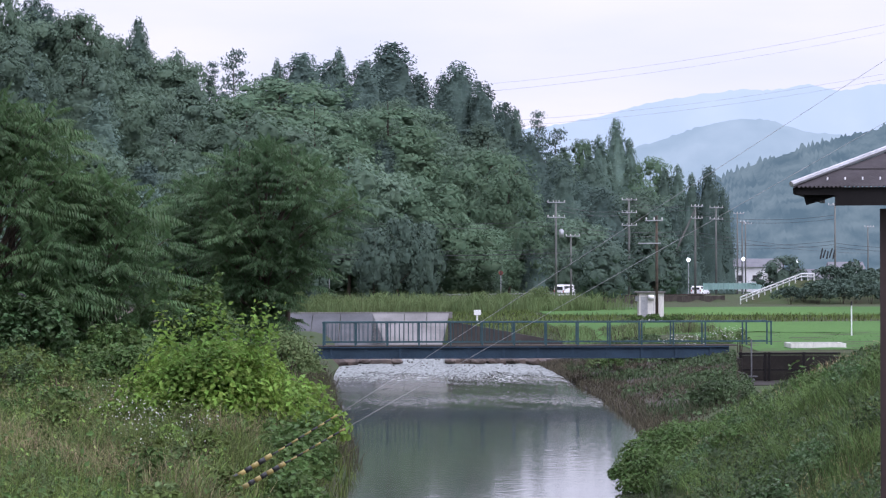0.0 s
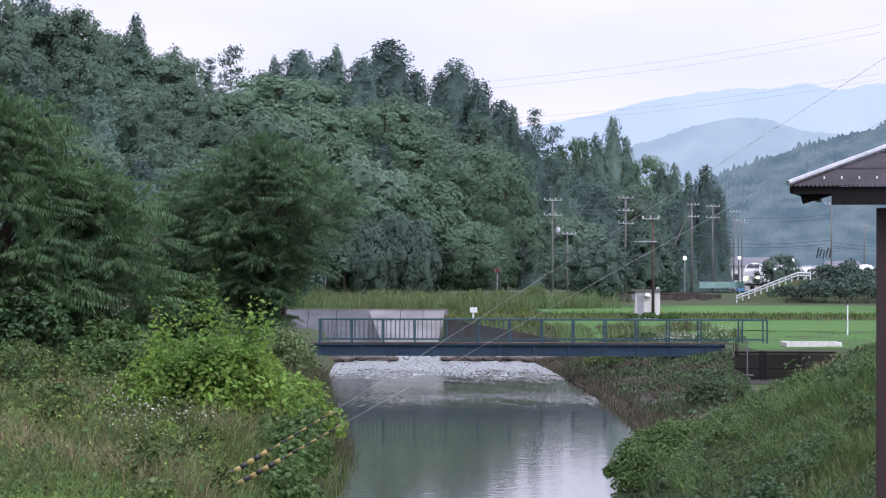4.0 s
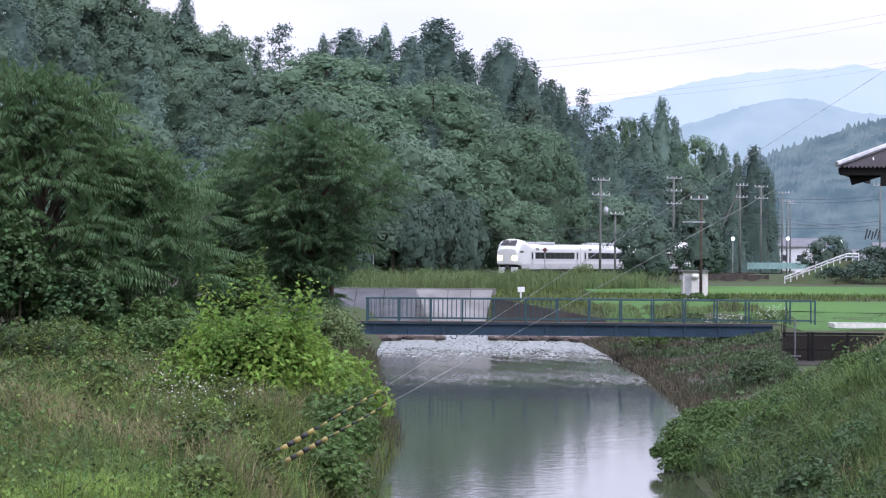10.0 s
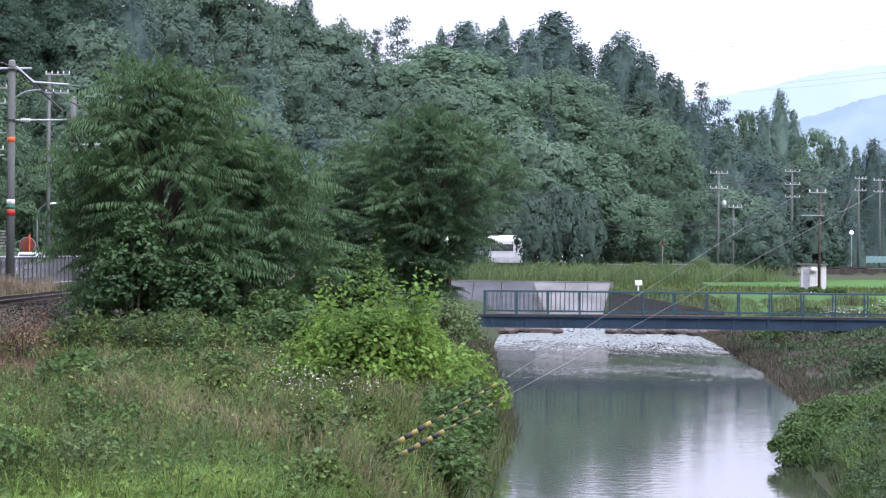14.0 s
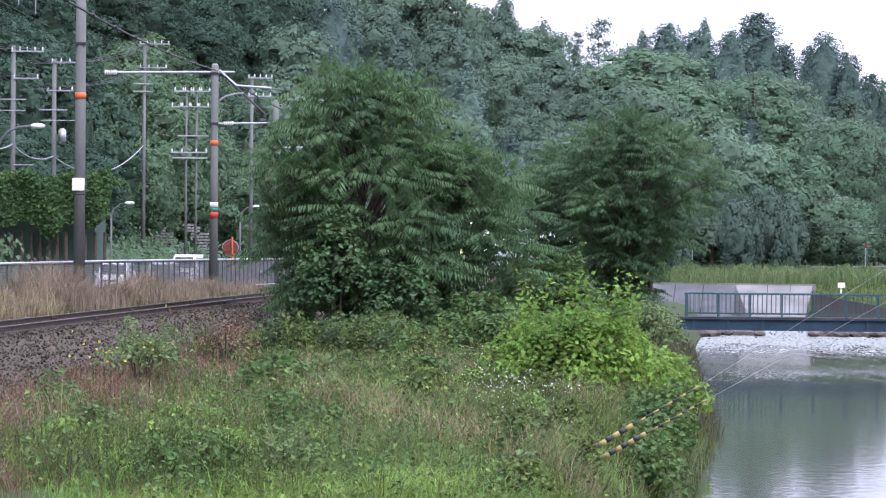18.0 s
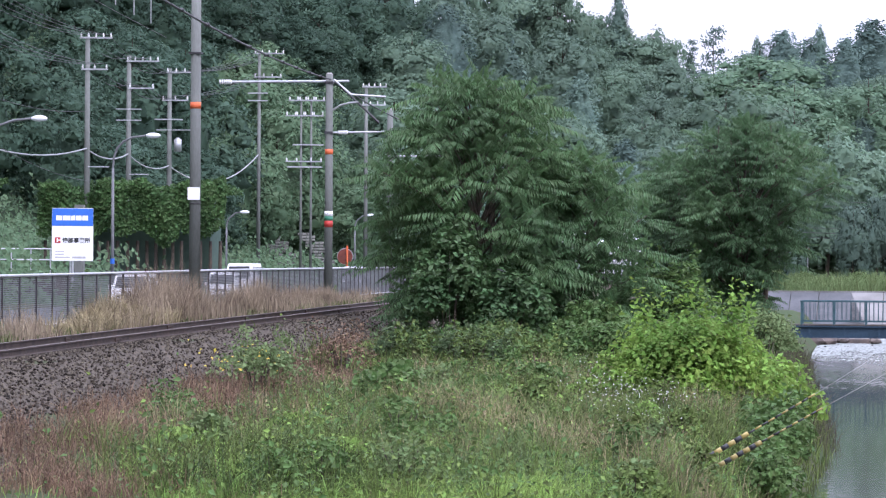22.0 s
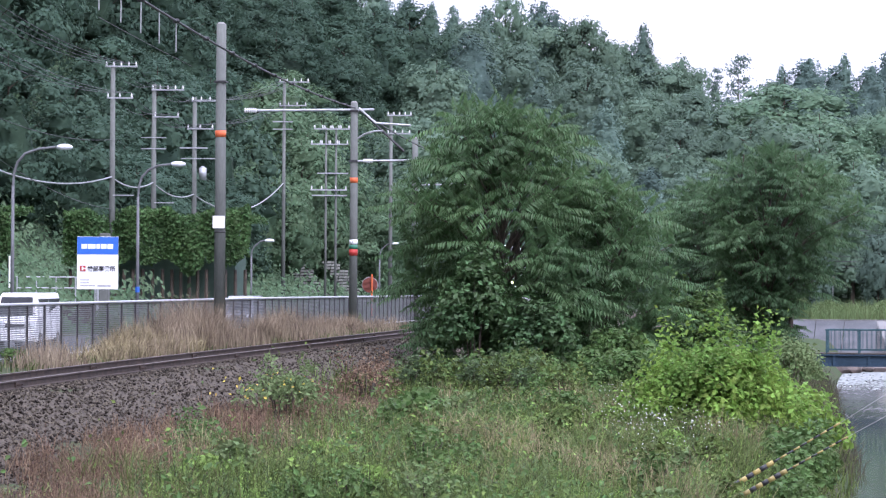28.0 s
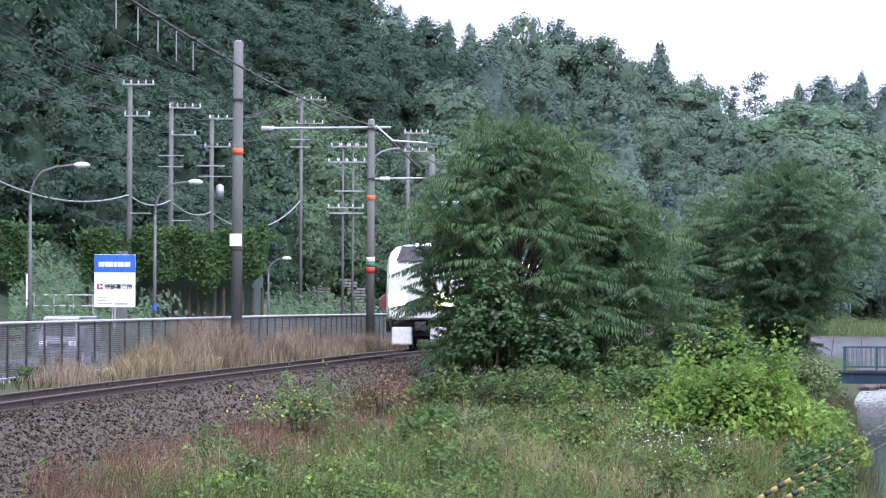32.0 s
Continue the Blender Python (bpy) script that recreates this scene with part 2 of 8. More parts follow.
    "bulb": mat("lit_lamp_glass", (0.9, 0.9, 0.85), None, 0.2, 1, 5, 0, glow=(1.0, 0.95, 0.72, 40.0)),
    "headlight": mat("headlight_glass", (0.9, 0.85, 0.6), None, 0.2, 1, 5, 0, glow=(1.0, 0.88, 0.22, 9.0)),
    "lampglass": mat("lamp_glass", (0.8, 0.82, 0.85), None, 0.2, 1, 5, 0),
    "lit": mat("lit_lamp", (0.9, 0.9, 0.9), None, 0.3, 1, 5, 0, glow=(0.95, 1.0, 1.0, 2.2)),
    "rubber": mat("tyre_rubber", (0.025, 0.025, 0.025), None, 0.8, 2, 20, 0.1),
    "car_white": mat("white_car_paint", (0.80, 0.80, 0.80), (0.76, 0.76, 0.76), 0.25, 1, 9, 0),
    "car_grey": mat("grey_car_paint", (0.22, 0.23, 0.25), None, 0.25, 1, 9, 0, metal=0.4),
    "car_blue": mat("blue_car_paint", (0.12, 0.30, 0.50), None, 0.25, 1, 9, 0),
    "car_glass": mat("tinted_car_glass", (0.05, 0.055, 0.06), None, 0.1, 1, 9, 0, spec=0.6),
    "sign_white": mat("white_sign_face", (0.80, 0.81, 0.82), (0.76, 0.77, 0.78), 0.4, 1, 9, 0),
    "sign_blue": mat("blue_sign_face", (0.03, 0.13, 0.50), (0.03, 0.12, 0.46), 0.4, 1, 9, 0),
    "ink": mat("black_lettering", (0.02, 0.02, 0.02), None, 0.6, 1, 9, 0),
    "greyink": mat("grey_lettering", (0.42, 0.42, 0.43), None, 0.6, 1, 9, 0),
    "eave_black": mat("black_stained_eaves", (0.014, 0.013, 0.013), None, 0.8, 2, 20, 0.05, spec=0.15),
    "brown_paint": mat("dark_brown_steel_post", (0.03, 0.018, 0.016), None, 0.6, 2, 20, 0.05),
    "rooftin": mat("corrugated_brown_roof", (0.062, 0.056, 0.058), (0.042, 0.038, 0.04), 0.8, 1.0, 18, 0.1, spec=0.15),
    "yellow": mat("yellow_guard_plastic", (0.30, 0.235, 0.065), (0.19, 0.15, 0.05), 0.5, 4, 25, 0.05),
    "black_guard": mat("black_guard_plastic", (0.02, 0.02, 0.02), None, 0.5, 4, 25, 0.05),
    "hut_wall": mat("hut_wall_panels", (0.66, 0.65, 0.60), (0.55, 0.54, 0.50), 0.7, 0.8, 9, 0.05, stretch=(1, 1, 0.3)),
    "slope_stone": mat("mossy_slope_blocks", (0.115, 0.115, 0.10), (0.06, 0.068, 0.054), 0.9, 0.8, 9, 0.3, vary=0.3),
    "stone": mat("wet_river_stone", (0.11, 0.085, 0.07), (0.06, 0.05, 0.045), 0.7, 1.0, 9, 0.4, vary=0.3),
    "house": mat("pale_house_wall", (0.66, 0.67, 0.68), (0.55, 0.56, 0.57), 0.7, 0.6, 9, 0.05),
    "tile_roof": mat("grey_tile_roof", (0.12, 0.125, 0.135), (0.09, 0.09, 0.1), 0.6, 1, 9, 0.2),
}


def water_material(name, rough, waves):
    m = bpy.data.materials.new(name)
    m.use_nodes = True
    n, l = m.node_tree.nodes, m.node_tree.links
    b = n["Principled BSDF"]
    b.inputs["Base Color"].default_value = (0.05, 0.056, 0.038, 1)
    b.inputs["Roughness"].default_value, b.inputs["Specular IOR Level"].default_value = rough, 0.5
    tc = n.new("ShaderNodeTexCoord")
    heights = []
    for sx, sy, sc, st in ((1.0, 0.5, 3.0, 0.0035 * waves), (0.30, 0.10, 0.6, 0.006)):
        mp = n.new("ShaderNodeMapping")
        mp.inputs["Scale"].default_value = (sx, sy, 1)
        l.new(tc.outputs["Object"], mp.inputs[0])
        nz = n.new("ShaderNodeTexNoise")
        nz.inputs["Scale"].default_value, nz.inputs["Detail"].default_value = sc, 3
        l.new(mp.outputs[0], nz.inputs["Vector"])
        mu = n.new("ShaderNodeMath")
        mu.operation = "MULTIPLY"
        mu.inputs[1].default_value = st
        l.new(nz.outputs["Fac"], mu.inputs[0])
        heights.append(mu.outputs[0])
    ad = n.new("ShaderNodeMath")
    l.new(heights[0], ad.inputs[0])
    l.new(heights[1], ad.inputs[1])
    bp = n.new("ShaderNodeBump")
    bp.inputs["Strength"].default_value, bp.inputs["Distance"].default_value = 1.0, 1.0
    l.new(ad.outputs[0], bp.inputs["Height"])
    l.new(bp.outputs[0], b.inputs["Normal"])
    return m


M["water"] = water_material("river_water", 0.06, 1.0)
M["ruffled"] = water_material("ruffled_river_water", 0.16, 5.5)
M["foam"] = mat("churned_white_water", (0.36, 0.395, 0.37), (0.17, 0.19, 0.175), 0.6, 9, 26, 0.6, stretch=(1, 0.06, 1), island=0.45, spec=0.15)


# ---- mesh helpers ----


def np_mesh(name, verts, faces, materials, face_mats=None, smooth=False):
    """A mesh from arrays: verts (n, 3), faces (m, 3) or (m, 4)."""
    me = bpy.data.meshes.new(name)
    verts, faces = np.asarray(verts, dtype=np.float32), np.asarray(faces, dtype=np.int32)
    k = faces.shape[1]
    me.vertices.add(len(verts))
    me.vertices.foreach_set("co", verts.ravel())
    me.loops.add(faces.size)
    me.loops.foreach_set("vertex_index", faces.ravel())
    me.polygons.add(len(faces))
    me.polygons.foreach_set("loop_start", np.arange(0, faces.size, k, dtype=np.int32))
    me.polygons.foreach_set("loop_total", np.full(len(faces), k, dtype=np.int32))
    for m in materials if isinstance(materials, (list, tuple)) else [materials]:
        me.materials.append(m)
    if face_mats is not None:
        me.polygons.foreach_set("material_index", np.asarray(face_mats, dtype=np.int32))
    me.polygons.foreach_set("use_smooth", np.full(len(faces), smooth, dtype=bool))
    me.update(calc_edges=True)
    me.validate()
    return me


def shade_as(me, normals):
    """Gives foliage the soft shading of the lobes it grows on."""
    me.normals_split_custom_set_from_vertices([tuple(n) for n in normals])
    return me


def done(bm, name, material, smooth=False):
    me = bpy.data.meshes.new(name)
    bmesh.ops.recalc_face_normals(bm, faces=bm.faces)
    for f in bm.faces:
        f.smooth = smooth
    bm.to_mesh(me)
    bm.free()
    me.materials.append(material)
    return me


def part(name, bm, material, parent, label="", smooth=False):
    """Links a bmesh, or a finished mesh, as one object under a thing or part."""
    ob = new(name, bm if isinstance(bm, bpy.types.Mesh) else done(bm, name, material, smooth))
    ob.parent = parent
    return tagged(ob, label)


def thing(name, m, label, category, group="", kind=""):
    ob = new(name)
    ob.empty_display_size = 0.2
    ob.matrix_basis = m
    return tagged(ob, label, category, group, kind)


def box(bm, x0, x1, y0, y1, z0, z1, bevel=0.0):
    c = bmesh.ops.create_cube(bm, size=1, matrix=Matrix.Translation(((x0 + x1) / 2, (y0 + y1) / 2, (z0 + z1) / 2)) @ Matrix.Diagonal((x1 - x0, y1 - y0, z1 - z0, 1)))
    if bevel:
        es = list({e for v in c["verts"] for e in v.link_edges})
        bmesh.ops.bevel(bm, geom=es, offset=bevel, segments=2, affect="EDGES", profile=0.6)
    return bm


def boxes(*args):
    bm = bmesh.new()
    for a in args:
        box(bm, *a)
    return bm


def rod(bm, a, b, r0, r1=None, n=8, caps=True):
    a, b = Vector(a), Vector(b)
    d = b - a
    m = Matrix.Translation((a + b) / 2) @ d.to_track_quat("Z", "Y").to_matrix().to_4x4()
    bmesh.ops.create_cone(bm, cap_ends=caps, segments=n, radius1=r0, radius2=r0 if r1 is None else r1, depth=d.length, matrix=m)
    return bm


def rods(*args, n=8):
    bm = bmesh.new()
    for a in args:
        rod(bm, *a, n=n)
    return bm


def tube(points, r, n=6):
    """A swept tube through points, as (verts, faces)."""
    pts = [Vector(p) for p in points]
    vs, fs = [], []
    for i, p in enumerate(pts):
        d = (pts[min(i + 1, len(pts) - 1)] - pts[max(i - 1, 0)]).normalized()
        side = d.cross(Vector((0, 0, 1)))
        side = Vector((1, 0, 0)) if side.length < 1e-4 else side.normalized()
        up = side.cross(d)
        rr = r[i] if isinstance(r, (list, tuple)) else r
        for k in range(n):
            a = 2 * math.pi * k / n
            vs.append(p + rr * (math.cos(a) * side + math.sin(a) * up))
    for i in range(len(pts) - 1):
        for k in range(n):
            fs.append((i * n + k, i * n + (k + 1) % n, (i + 1) * n + (k + 1) % n, (i + 1) * n + k))
    return vs, fs


def sag(a, b, drop, n=14):
    a, b = Vector(a), Vector(b)
    return [a.lerp(b, i / n) - Vector((0, 0, 4 * drop * (i / n) * (1 - i / n))) for i in range(n + 1)]


def cable(name, runs, r, material, label, category="cable", n=5, group=""):
    vs, fs = [], []
    for run in runs:
        v, f = tube(run, r, n)
        fs += [tuple(i + len(vs) for i in q) for q in f]
        vs += v
    return tagged(new(name, np_mesh(name, [tuple(v) for v in vs], fs, material, smooth=True)), label, category, group)


def smooth01(a, b, v):
    t = np.clip((v - a) / (b - a), 0, 1)
    return t * t * (3 - 2 * t)

# ---- the line of the railway, from beside the camera to the far curve ----
LINE = [(-6.5, -20), (-11.5, 15), (-16.0, 40), (-17.7, 58), (-18.8, 82), (-19.5, 101), (-20.4, 122), (-23.5, 165), (-26.1, 215), (-26.6, 262), (-24.3, 303),
        (-18.6, 338), (-10.8, 358), (0.5, 385), (12.3, 413), (34.4, 464), (60, 523), (96, 606), (130, 690)]


def spline(points, step=0.5):
    p = np.array(points, dtype=float)
    p = np.vstack([2 * p[0] - p[1], p, 2 * p[-1] - p[-2]])
    out = []
    for i in range(1, len(p) - 2):
        t = np.linspace(0, 1, 40, endpoint=False)[:, None]
        a, b, c, d = p[i - 1], p[i], p[i + 1], p[i + 2]
        out.append(0.5 * (2 * b + (c - a) * t + (2 * a - 5 * b + 4 * c - d) * t ** 2 + (3 * b - a - 3 * c + d) * t ** 3))
    q = np.vstack([*out, p[-2:-1]])
    s = np.concatenate([[0], np.cumsum(np.hypot(*np.diff(q, axis=0).T))])
    ss = np.arange(0, s[-1], step)
    k = np.array([np.interp(ss, s, q[:, 0]), np.interp(ss, s, q[:, 1])]).T
    for _ in range(3):
        soft = np.array([np.convolve(np.pad(k[:, j], 20, mode="reflect", reflect_type="odd"), np.ones(41) / 41, "valid") for j in (0, 1)]).T
        k = soft
    return k


TRACK = spline(LINE)
TRACK_S = np.concatenate([[0], np.cumsum(np.hypot(*np.diff(TRACK, axis=0).T))])
TRACK_DIR = np.gradient(TRACK, axis=0)
TRACK_DIR /= np.hypot(*TRACK_DIR.T)[:, None]


def rail_z(y):
    return np.interp(y, [-30, 115, 150, 190, 260, 350, 700], [3.1, 3.1, 2.98, 2.9, 2.76, 2.55, 2.55])


def road_z(y):
    """The level that the road, its fence and the foot of the hill follow."""
    return np.interp(y, [-30, 122, 350, 700], [3.1, 3.1, 2.55, 2.55])


def on_track(s, side=0.0):
    """Place and heading on the line at s metres from its start, side metres to its right (towards the river)."""
    x, y = np.interp(s, TRACK_S, TRACK[:, 0]), np.interp(s, TRACK_S, TRACK[:, 1])
    dx, dy = np.interp(s, TRACK_S, TRACK_DIR[:, 0]), np.interp(s, TRACK_S, TRACK_DIR[:, 1])
    return x + side * dy, y - side * dx, math.degrees(math.atan2(-dx, dy))


def s_at_y(y):
    return float(np.interp(y, TRACK[:, 1], TRACK_S))


def track_side(x, y):
    """Signed distance from the line, positive towards the river."""
    i = np.clip(np.searchsorted(TRACK[:, 1], y), 0, len(TRACK) - 1)
    for _ in range(2):
        along = (x - TRACK[i, 0]) * TRACK_DIR[i, 0] + (y - TRACK[i, 1]) * TRACK_DIR[i, 1]
        i = np.clip(i + np.round(along / 0.5).astype(int), 0, len(TRACK) - 1)
    return (x - TRACK[i, 0]) * TRACK_DIR[i, 1] - (y - TRACK[i, 1]) * TRACK_DIR[i, 0]


BANK_Y = [-50, 40, 60, 72, 82, 90, 102, 130, 157, 190, 215, 240]
BANK_L = [-2.3, -2.3, -2.5, -2.4, -2.4, -2.5, -3.0, -4.4, -5.3, -5.8, -6.2, -6.2]
BANK_R = [4.6, 4.6, 4.6, 4.6, 4.65, 5.1, 6.8, 6.95, 6.6, 5.8, 5.5, 5.5]
SHORE_CAP_Y = [0, 50, 78, 83, 90, 98, 118, 150]
SHORE_CAP_Z = [4.2, 4.2, 4.0, 3.3, 1.5, 0.9, 1.0, 1.45]


def wobble(x, y, scale, amp):
    return amp * (np.sin(x / scale + 1.3) * np.cos(y / scale * 1.17 + 0.4) + 0.5 * np.sin(x / scale * 2.3 + y / scale * 1.9) + 0.3 * np.cos(x / scale * 4.1 - y / scale * 3.3))


HILL_X = [-300, -146, -129, -112, -101, -95, -75, -50, -36, -25, -9, 0, 4, 16, 29, 39, 48, 53, 60]
HILL_Z = [130, 84, 66, 48, 34, 31, 30, 28, 26, 28, 29, 26, 27, 22, 18, 14, 10, 4, 0]


def hill(x, y, q):
    """The wooded hill behind the road: it climbs away from the line."""
    across = x * 560 / np.maximum(y, 60)
    top = np.interp(across, HILL_X, HILL_Z)
    depth = np.where(y < 330, 95.0, 95.0 + (y - 330) * 0.1)
    return top * smooth01(0, 1, (-q - 21) / depth)


def ground_z(x, y):
    x, y = np.asarray(x, dtype=float), np.asarray(y, dtype=float)
    q, zt, zr = track_side(x, y), rail_z(y), road_z(y)
    xl, xr = np.interp(y, BANK_Y, BANK_L), np.interp(y, BANK_Y, BANK_R)
    # river side, from the foot of the ballast to the bank
    foot = zt - 1.25
    edge = np.interp(y, [0, 60, 120, 200, 260], [1.45, 1.4, 1.35, 1.5, 1.6])
    span = np.maximum(xl - 1.4 - (x - q + 3.4), 0.5)
    t = np.clip((q - 3.4) / span, 0, 1)
    left = foot + (edge - foot) * t ** 0.8 + wobble(x, y, 2.7, 0.07)
    left = np.where(x > xl - 1.4, edge - (x - xl + 1.4) * (edge / 1.4), left)
    slope = np.interp(y, [0, 95, 116, 400], [0.53, 0.53, 0.17, 0.17])
    cap = np.interp(y, SHORE_CAP_Y, SHORE_CAP_Z)
    right = np.minimum((x - xr) * slope, cap) + np.where(x > xr + 0.5, wobble(x, y, 2.1, 0.05), 0)
    z = np.where(x < (xl + xr) / 2, left, right)
    z = np.maximum(z, -0.9)
    plain = 1.4 + wobble(x, y, 30, 0.05)
    z = z + (plain - z) * smooth01(208, 222, y) * (q > 3.4)
    # the bed of the line and the road beyond it
    bed = np.where(np.abs(q + 0.35) < 1.4, zt - 0.20, zt - 0.20 - (np.abs(q + 0.35) - 1.4) * 0.56)
    over = smooth01(3.6, 2.8, q)
    z = z * (1 - over) + np.maximum(bed, foot) * over
    roadside = np.maximum(bed, zr - 0.30 - 0.3 * smooth01(5.6, 6.6, -q)) + hill(x, y, q) + np.where(q < -16, wobble(x, y, 9, 0.2), 0)
    # the cut in which the sluice stands
    cut = smooth01(0.0862, 0.0880, x / np.maximum(y, 1)) * smooth01(104, 110, y) * (1 - smooth01(152, 153, y)) * (x < 18.5)
    z = np.where((q > 3) & (x > 8), z + (np.minimum(z, 0.3) - z) * cut, z)
    z = np.where(q < 0, roadside, z)
    # the made ground on which the camera stands
    z = 3.4 + (z - 3.4) * smooth01(12, 22, y)
    return z


def grid_axis(*spans):
    out = []
    for a, b, step in spans:
        out += list(np.arange(a, b, step))
    return np.array(out + [spans[-1][1]])


def build_ground():
    gx = grid_axis((-2500, -400, 150), (-400, -120, 14), (-120, -32, 4), (-32, -14, 0.8), (-14, 20, 0.6), (20, 60, 4), (60, 300, 20), (300, 2500, 200))
    gy = grid_axis((-300, -40, 40), (-40, 12, 5), (12, 30, 1.0), (30, 120, 0.9), (120, 240, 1.5), (240, 480, 4), (480, 800, 10), (800, 4800, 250))
    X, Y = np.meshgrid(gx, gy)
    Z = ground_z(X, Y)
    n, m = len(gx), len(gy)
    i = (np.arange(m - 1)[:, None] * n + np.arange(n - 1)[None]).ravel()
    me = np_mesh("ground", np.stack([X, Y, Z], -1).reshape(-1, 3), np.stack([i, i + 1, i + n + 1, i + n], -1), M["ground"], smooth=True)
    tagged(new("ground", me), "uneven grassy soil of river banks and plain", "ground", kind="structure")


build_ground()


def hill_floor():
    """Leaf litter and ivy over the wooded hillside."""
    gx, gy = np.arange(-200, 56, 4.0), np.arange(60, 700, 5.0)
    X, Y = np.meshgrid(gx, gy)
    n, m = len(gx), len(gy)
    keep = (track_side(X, Y) < -19.5)
    i = (np.arange(m - 1)[:, None] * n + np.arange(n - 1)[None])
    ok = keep[:-1, :-1] & keep[1:, :-1] & keep[:-1, 1:] & keep[1:, 1:]
    i = i[ok]
    me = np_mesh("hill_floor", np.stack([X, Y, ground_z(X, Y) + 0.12], -1).reshape(-1, 3), np.stack([i, i + 1, i + n + 1, i + n], -1), M["litter"], smooth=True)
    tagged(new("hill_floor", me), "dark leaf litter and ivy on the wooded hillside", "forest floor", kind="structure")


hill_floor()


def strip(name, side0, side1, y0, y1, dz, material, label, category, absolute=None, step=1.0):
    """A band along the line between two distances from it."""
    ss = np.arange(s_at_y(y0), s_at_y(y1), step)
    vs = []
    for s in ss:
        for side in (side0, side1):
            x, y, _ = on_track(s, side)
            vs.append((x, y, float(rail_z(y) if abs(side0) < 4 else road_z(y)) + dz))
    fs = [(2 * i, 2 * i + 1, 2 * i + 3, 2 * i + 2) for i in range(len(ss) - 1)]
    return tagged(new(name, np_mesh(name, vs, fs, material)), label, category, kind="structure")


strip("road", -16.0, -7.0, 20, 600, -0.55, M["asphalt"], "grey asphalt road behind the railway fence", "road", step=2.0)
strip("road_edge_line", -7.75, -7.6, 20, 600, -0.543, M["white"], "worn white edge line of the road", "road marking", step=2.0)


def water():
    ys = np.arange(10, 218, 2.0)
    vs, fs = [], []
    for i, y in enumerate(ys):
        vs += [(np.interp(y, BANK_Y, BANK_L) - 2.5, y, 0), (np.interp(y, BANK_Y, BANK_R) + 3.5, y, 0)]
    fs = [(2 * i, 2 * i + 1, 2 * i + 3, 2 * i + 2) for i in range(len(ys) - 1)]
    tagged(new("water", np_mesh("water", vs, fs, M["water"])), "still murky grey river water reflecting the sky", "river", kind="structure")


water()


# ---- distance: ridges far behind the plain, their haze put into a glowing colour ----
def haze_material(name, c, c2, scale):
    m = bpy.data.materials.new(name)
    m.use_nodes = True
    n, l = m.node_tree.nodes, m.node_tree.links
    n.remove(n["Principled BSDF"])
    # emission carries the pale air between; the ridges take no lamp light
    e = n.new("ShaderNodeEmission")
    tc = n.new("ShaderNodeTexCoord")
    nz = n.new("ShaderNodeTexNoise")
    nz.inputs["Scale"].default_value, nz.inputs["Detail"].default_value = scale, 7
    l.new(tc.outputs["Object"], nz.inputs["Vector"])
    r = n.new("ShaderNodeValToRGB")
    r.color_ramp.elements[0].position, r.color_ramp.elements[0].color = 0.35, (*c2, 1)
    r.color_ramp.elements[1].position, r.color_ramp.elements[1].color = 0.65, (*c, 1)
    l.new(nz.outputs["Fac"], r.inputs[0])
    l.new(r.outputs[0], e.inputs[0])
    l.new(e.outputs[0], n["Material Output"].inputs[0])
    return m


def ridge(name, y, xs, zs, rough, spikes, material, label, step):
    x = np.arange(xs[0], xs[-1], step)
    z = np.interp(x, xs, zs)
    k = np.ones(9) / 9
    z = np.convolve(np.pad(z, 4, mode="edge"), k, "valid")
    rng = np.random.default_rng(len(name))
    for w, a in ((40, 1.0), (14, 0.6), (5, 0.35)):
        raw = np.convolve(rng.normal(0, 1, len(x) + w), np.ones(w) / math.sqrt(w), "valid")[:len(x)]
        z += rough * a * raw * 0.3
    z += spikes * rng.random(len(x)) ** 3
    vs, fs = [], []
    for i in range(len(x)):
        vs += [(x[i], y, 0.0), (x[i], y + 60, z[i] * 0.6), (x[i], y + 140, z[i])]
    for i in range(len(x) - 1):
        for j in (0, 1):
            fs.append((3 * i + j, 3 * i + 3 + j, 3 * i + 4 + j, 3 * i + 1 + j))
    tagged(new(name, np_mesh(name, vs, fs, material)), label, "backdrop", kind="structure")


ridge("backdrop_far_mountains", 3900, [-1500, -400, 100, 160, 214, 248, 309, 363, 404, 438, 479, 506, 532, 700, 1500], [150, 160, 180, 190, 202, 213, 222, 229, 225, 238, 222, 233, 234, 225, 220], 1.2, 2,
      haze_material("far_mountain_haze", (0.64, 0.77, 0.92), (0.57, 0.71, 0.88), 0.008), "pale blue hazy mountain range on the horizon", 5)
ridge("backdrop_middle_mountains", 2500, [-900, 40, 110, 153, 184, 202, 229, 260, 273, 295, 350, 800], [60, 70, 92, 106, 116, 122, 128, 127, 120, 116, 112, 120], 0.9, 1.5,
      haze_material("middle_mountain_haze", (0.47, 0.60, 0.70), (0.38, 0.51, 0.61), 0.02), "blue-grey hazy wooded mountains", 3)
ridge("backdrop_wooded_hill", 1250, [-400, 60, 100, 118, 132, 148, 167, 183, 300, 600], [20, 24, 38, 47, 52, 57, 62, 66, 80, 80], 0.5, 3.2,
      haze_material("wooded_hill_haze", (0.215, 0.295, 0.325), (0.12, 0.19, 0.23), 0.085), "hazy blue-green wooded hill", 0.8)


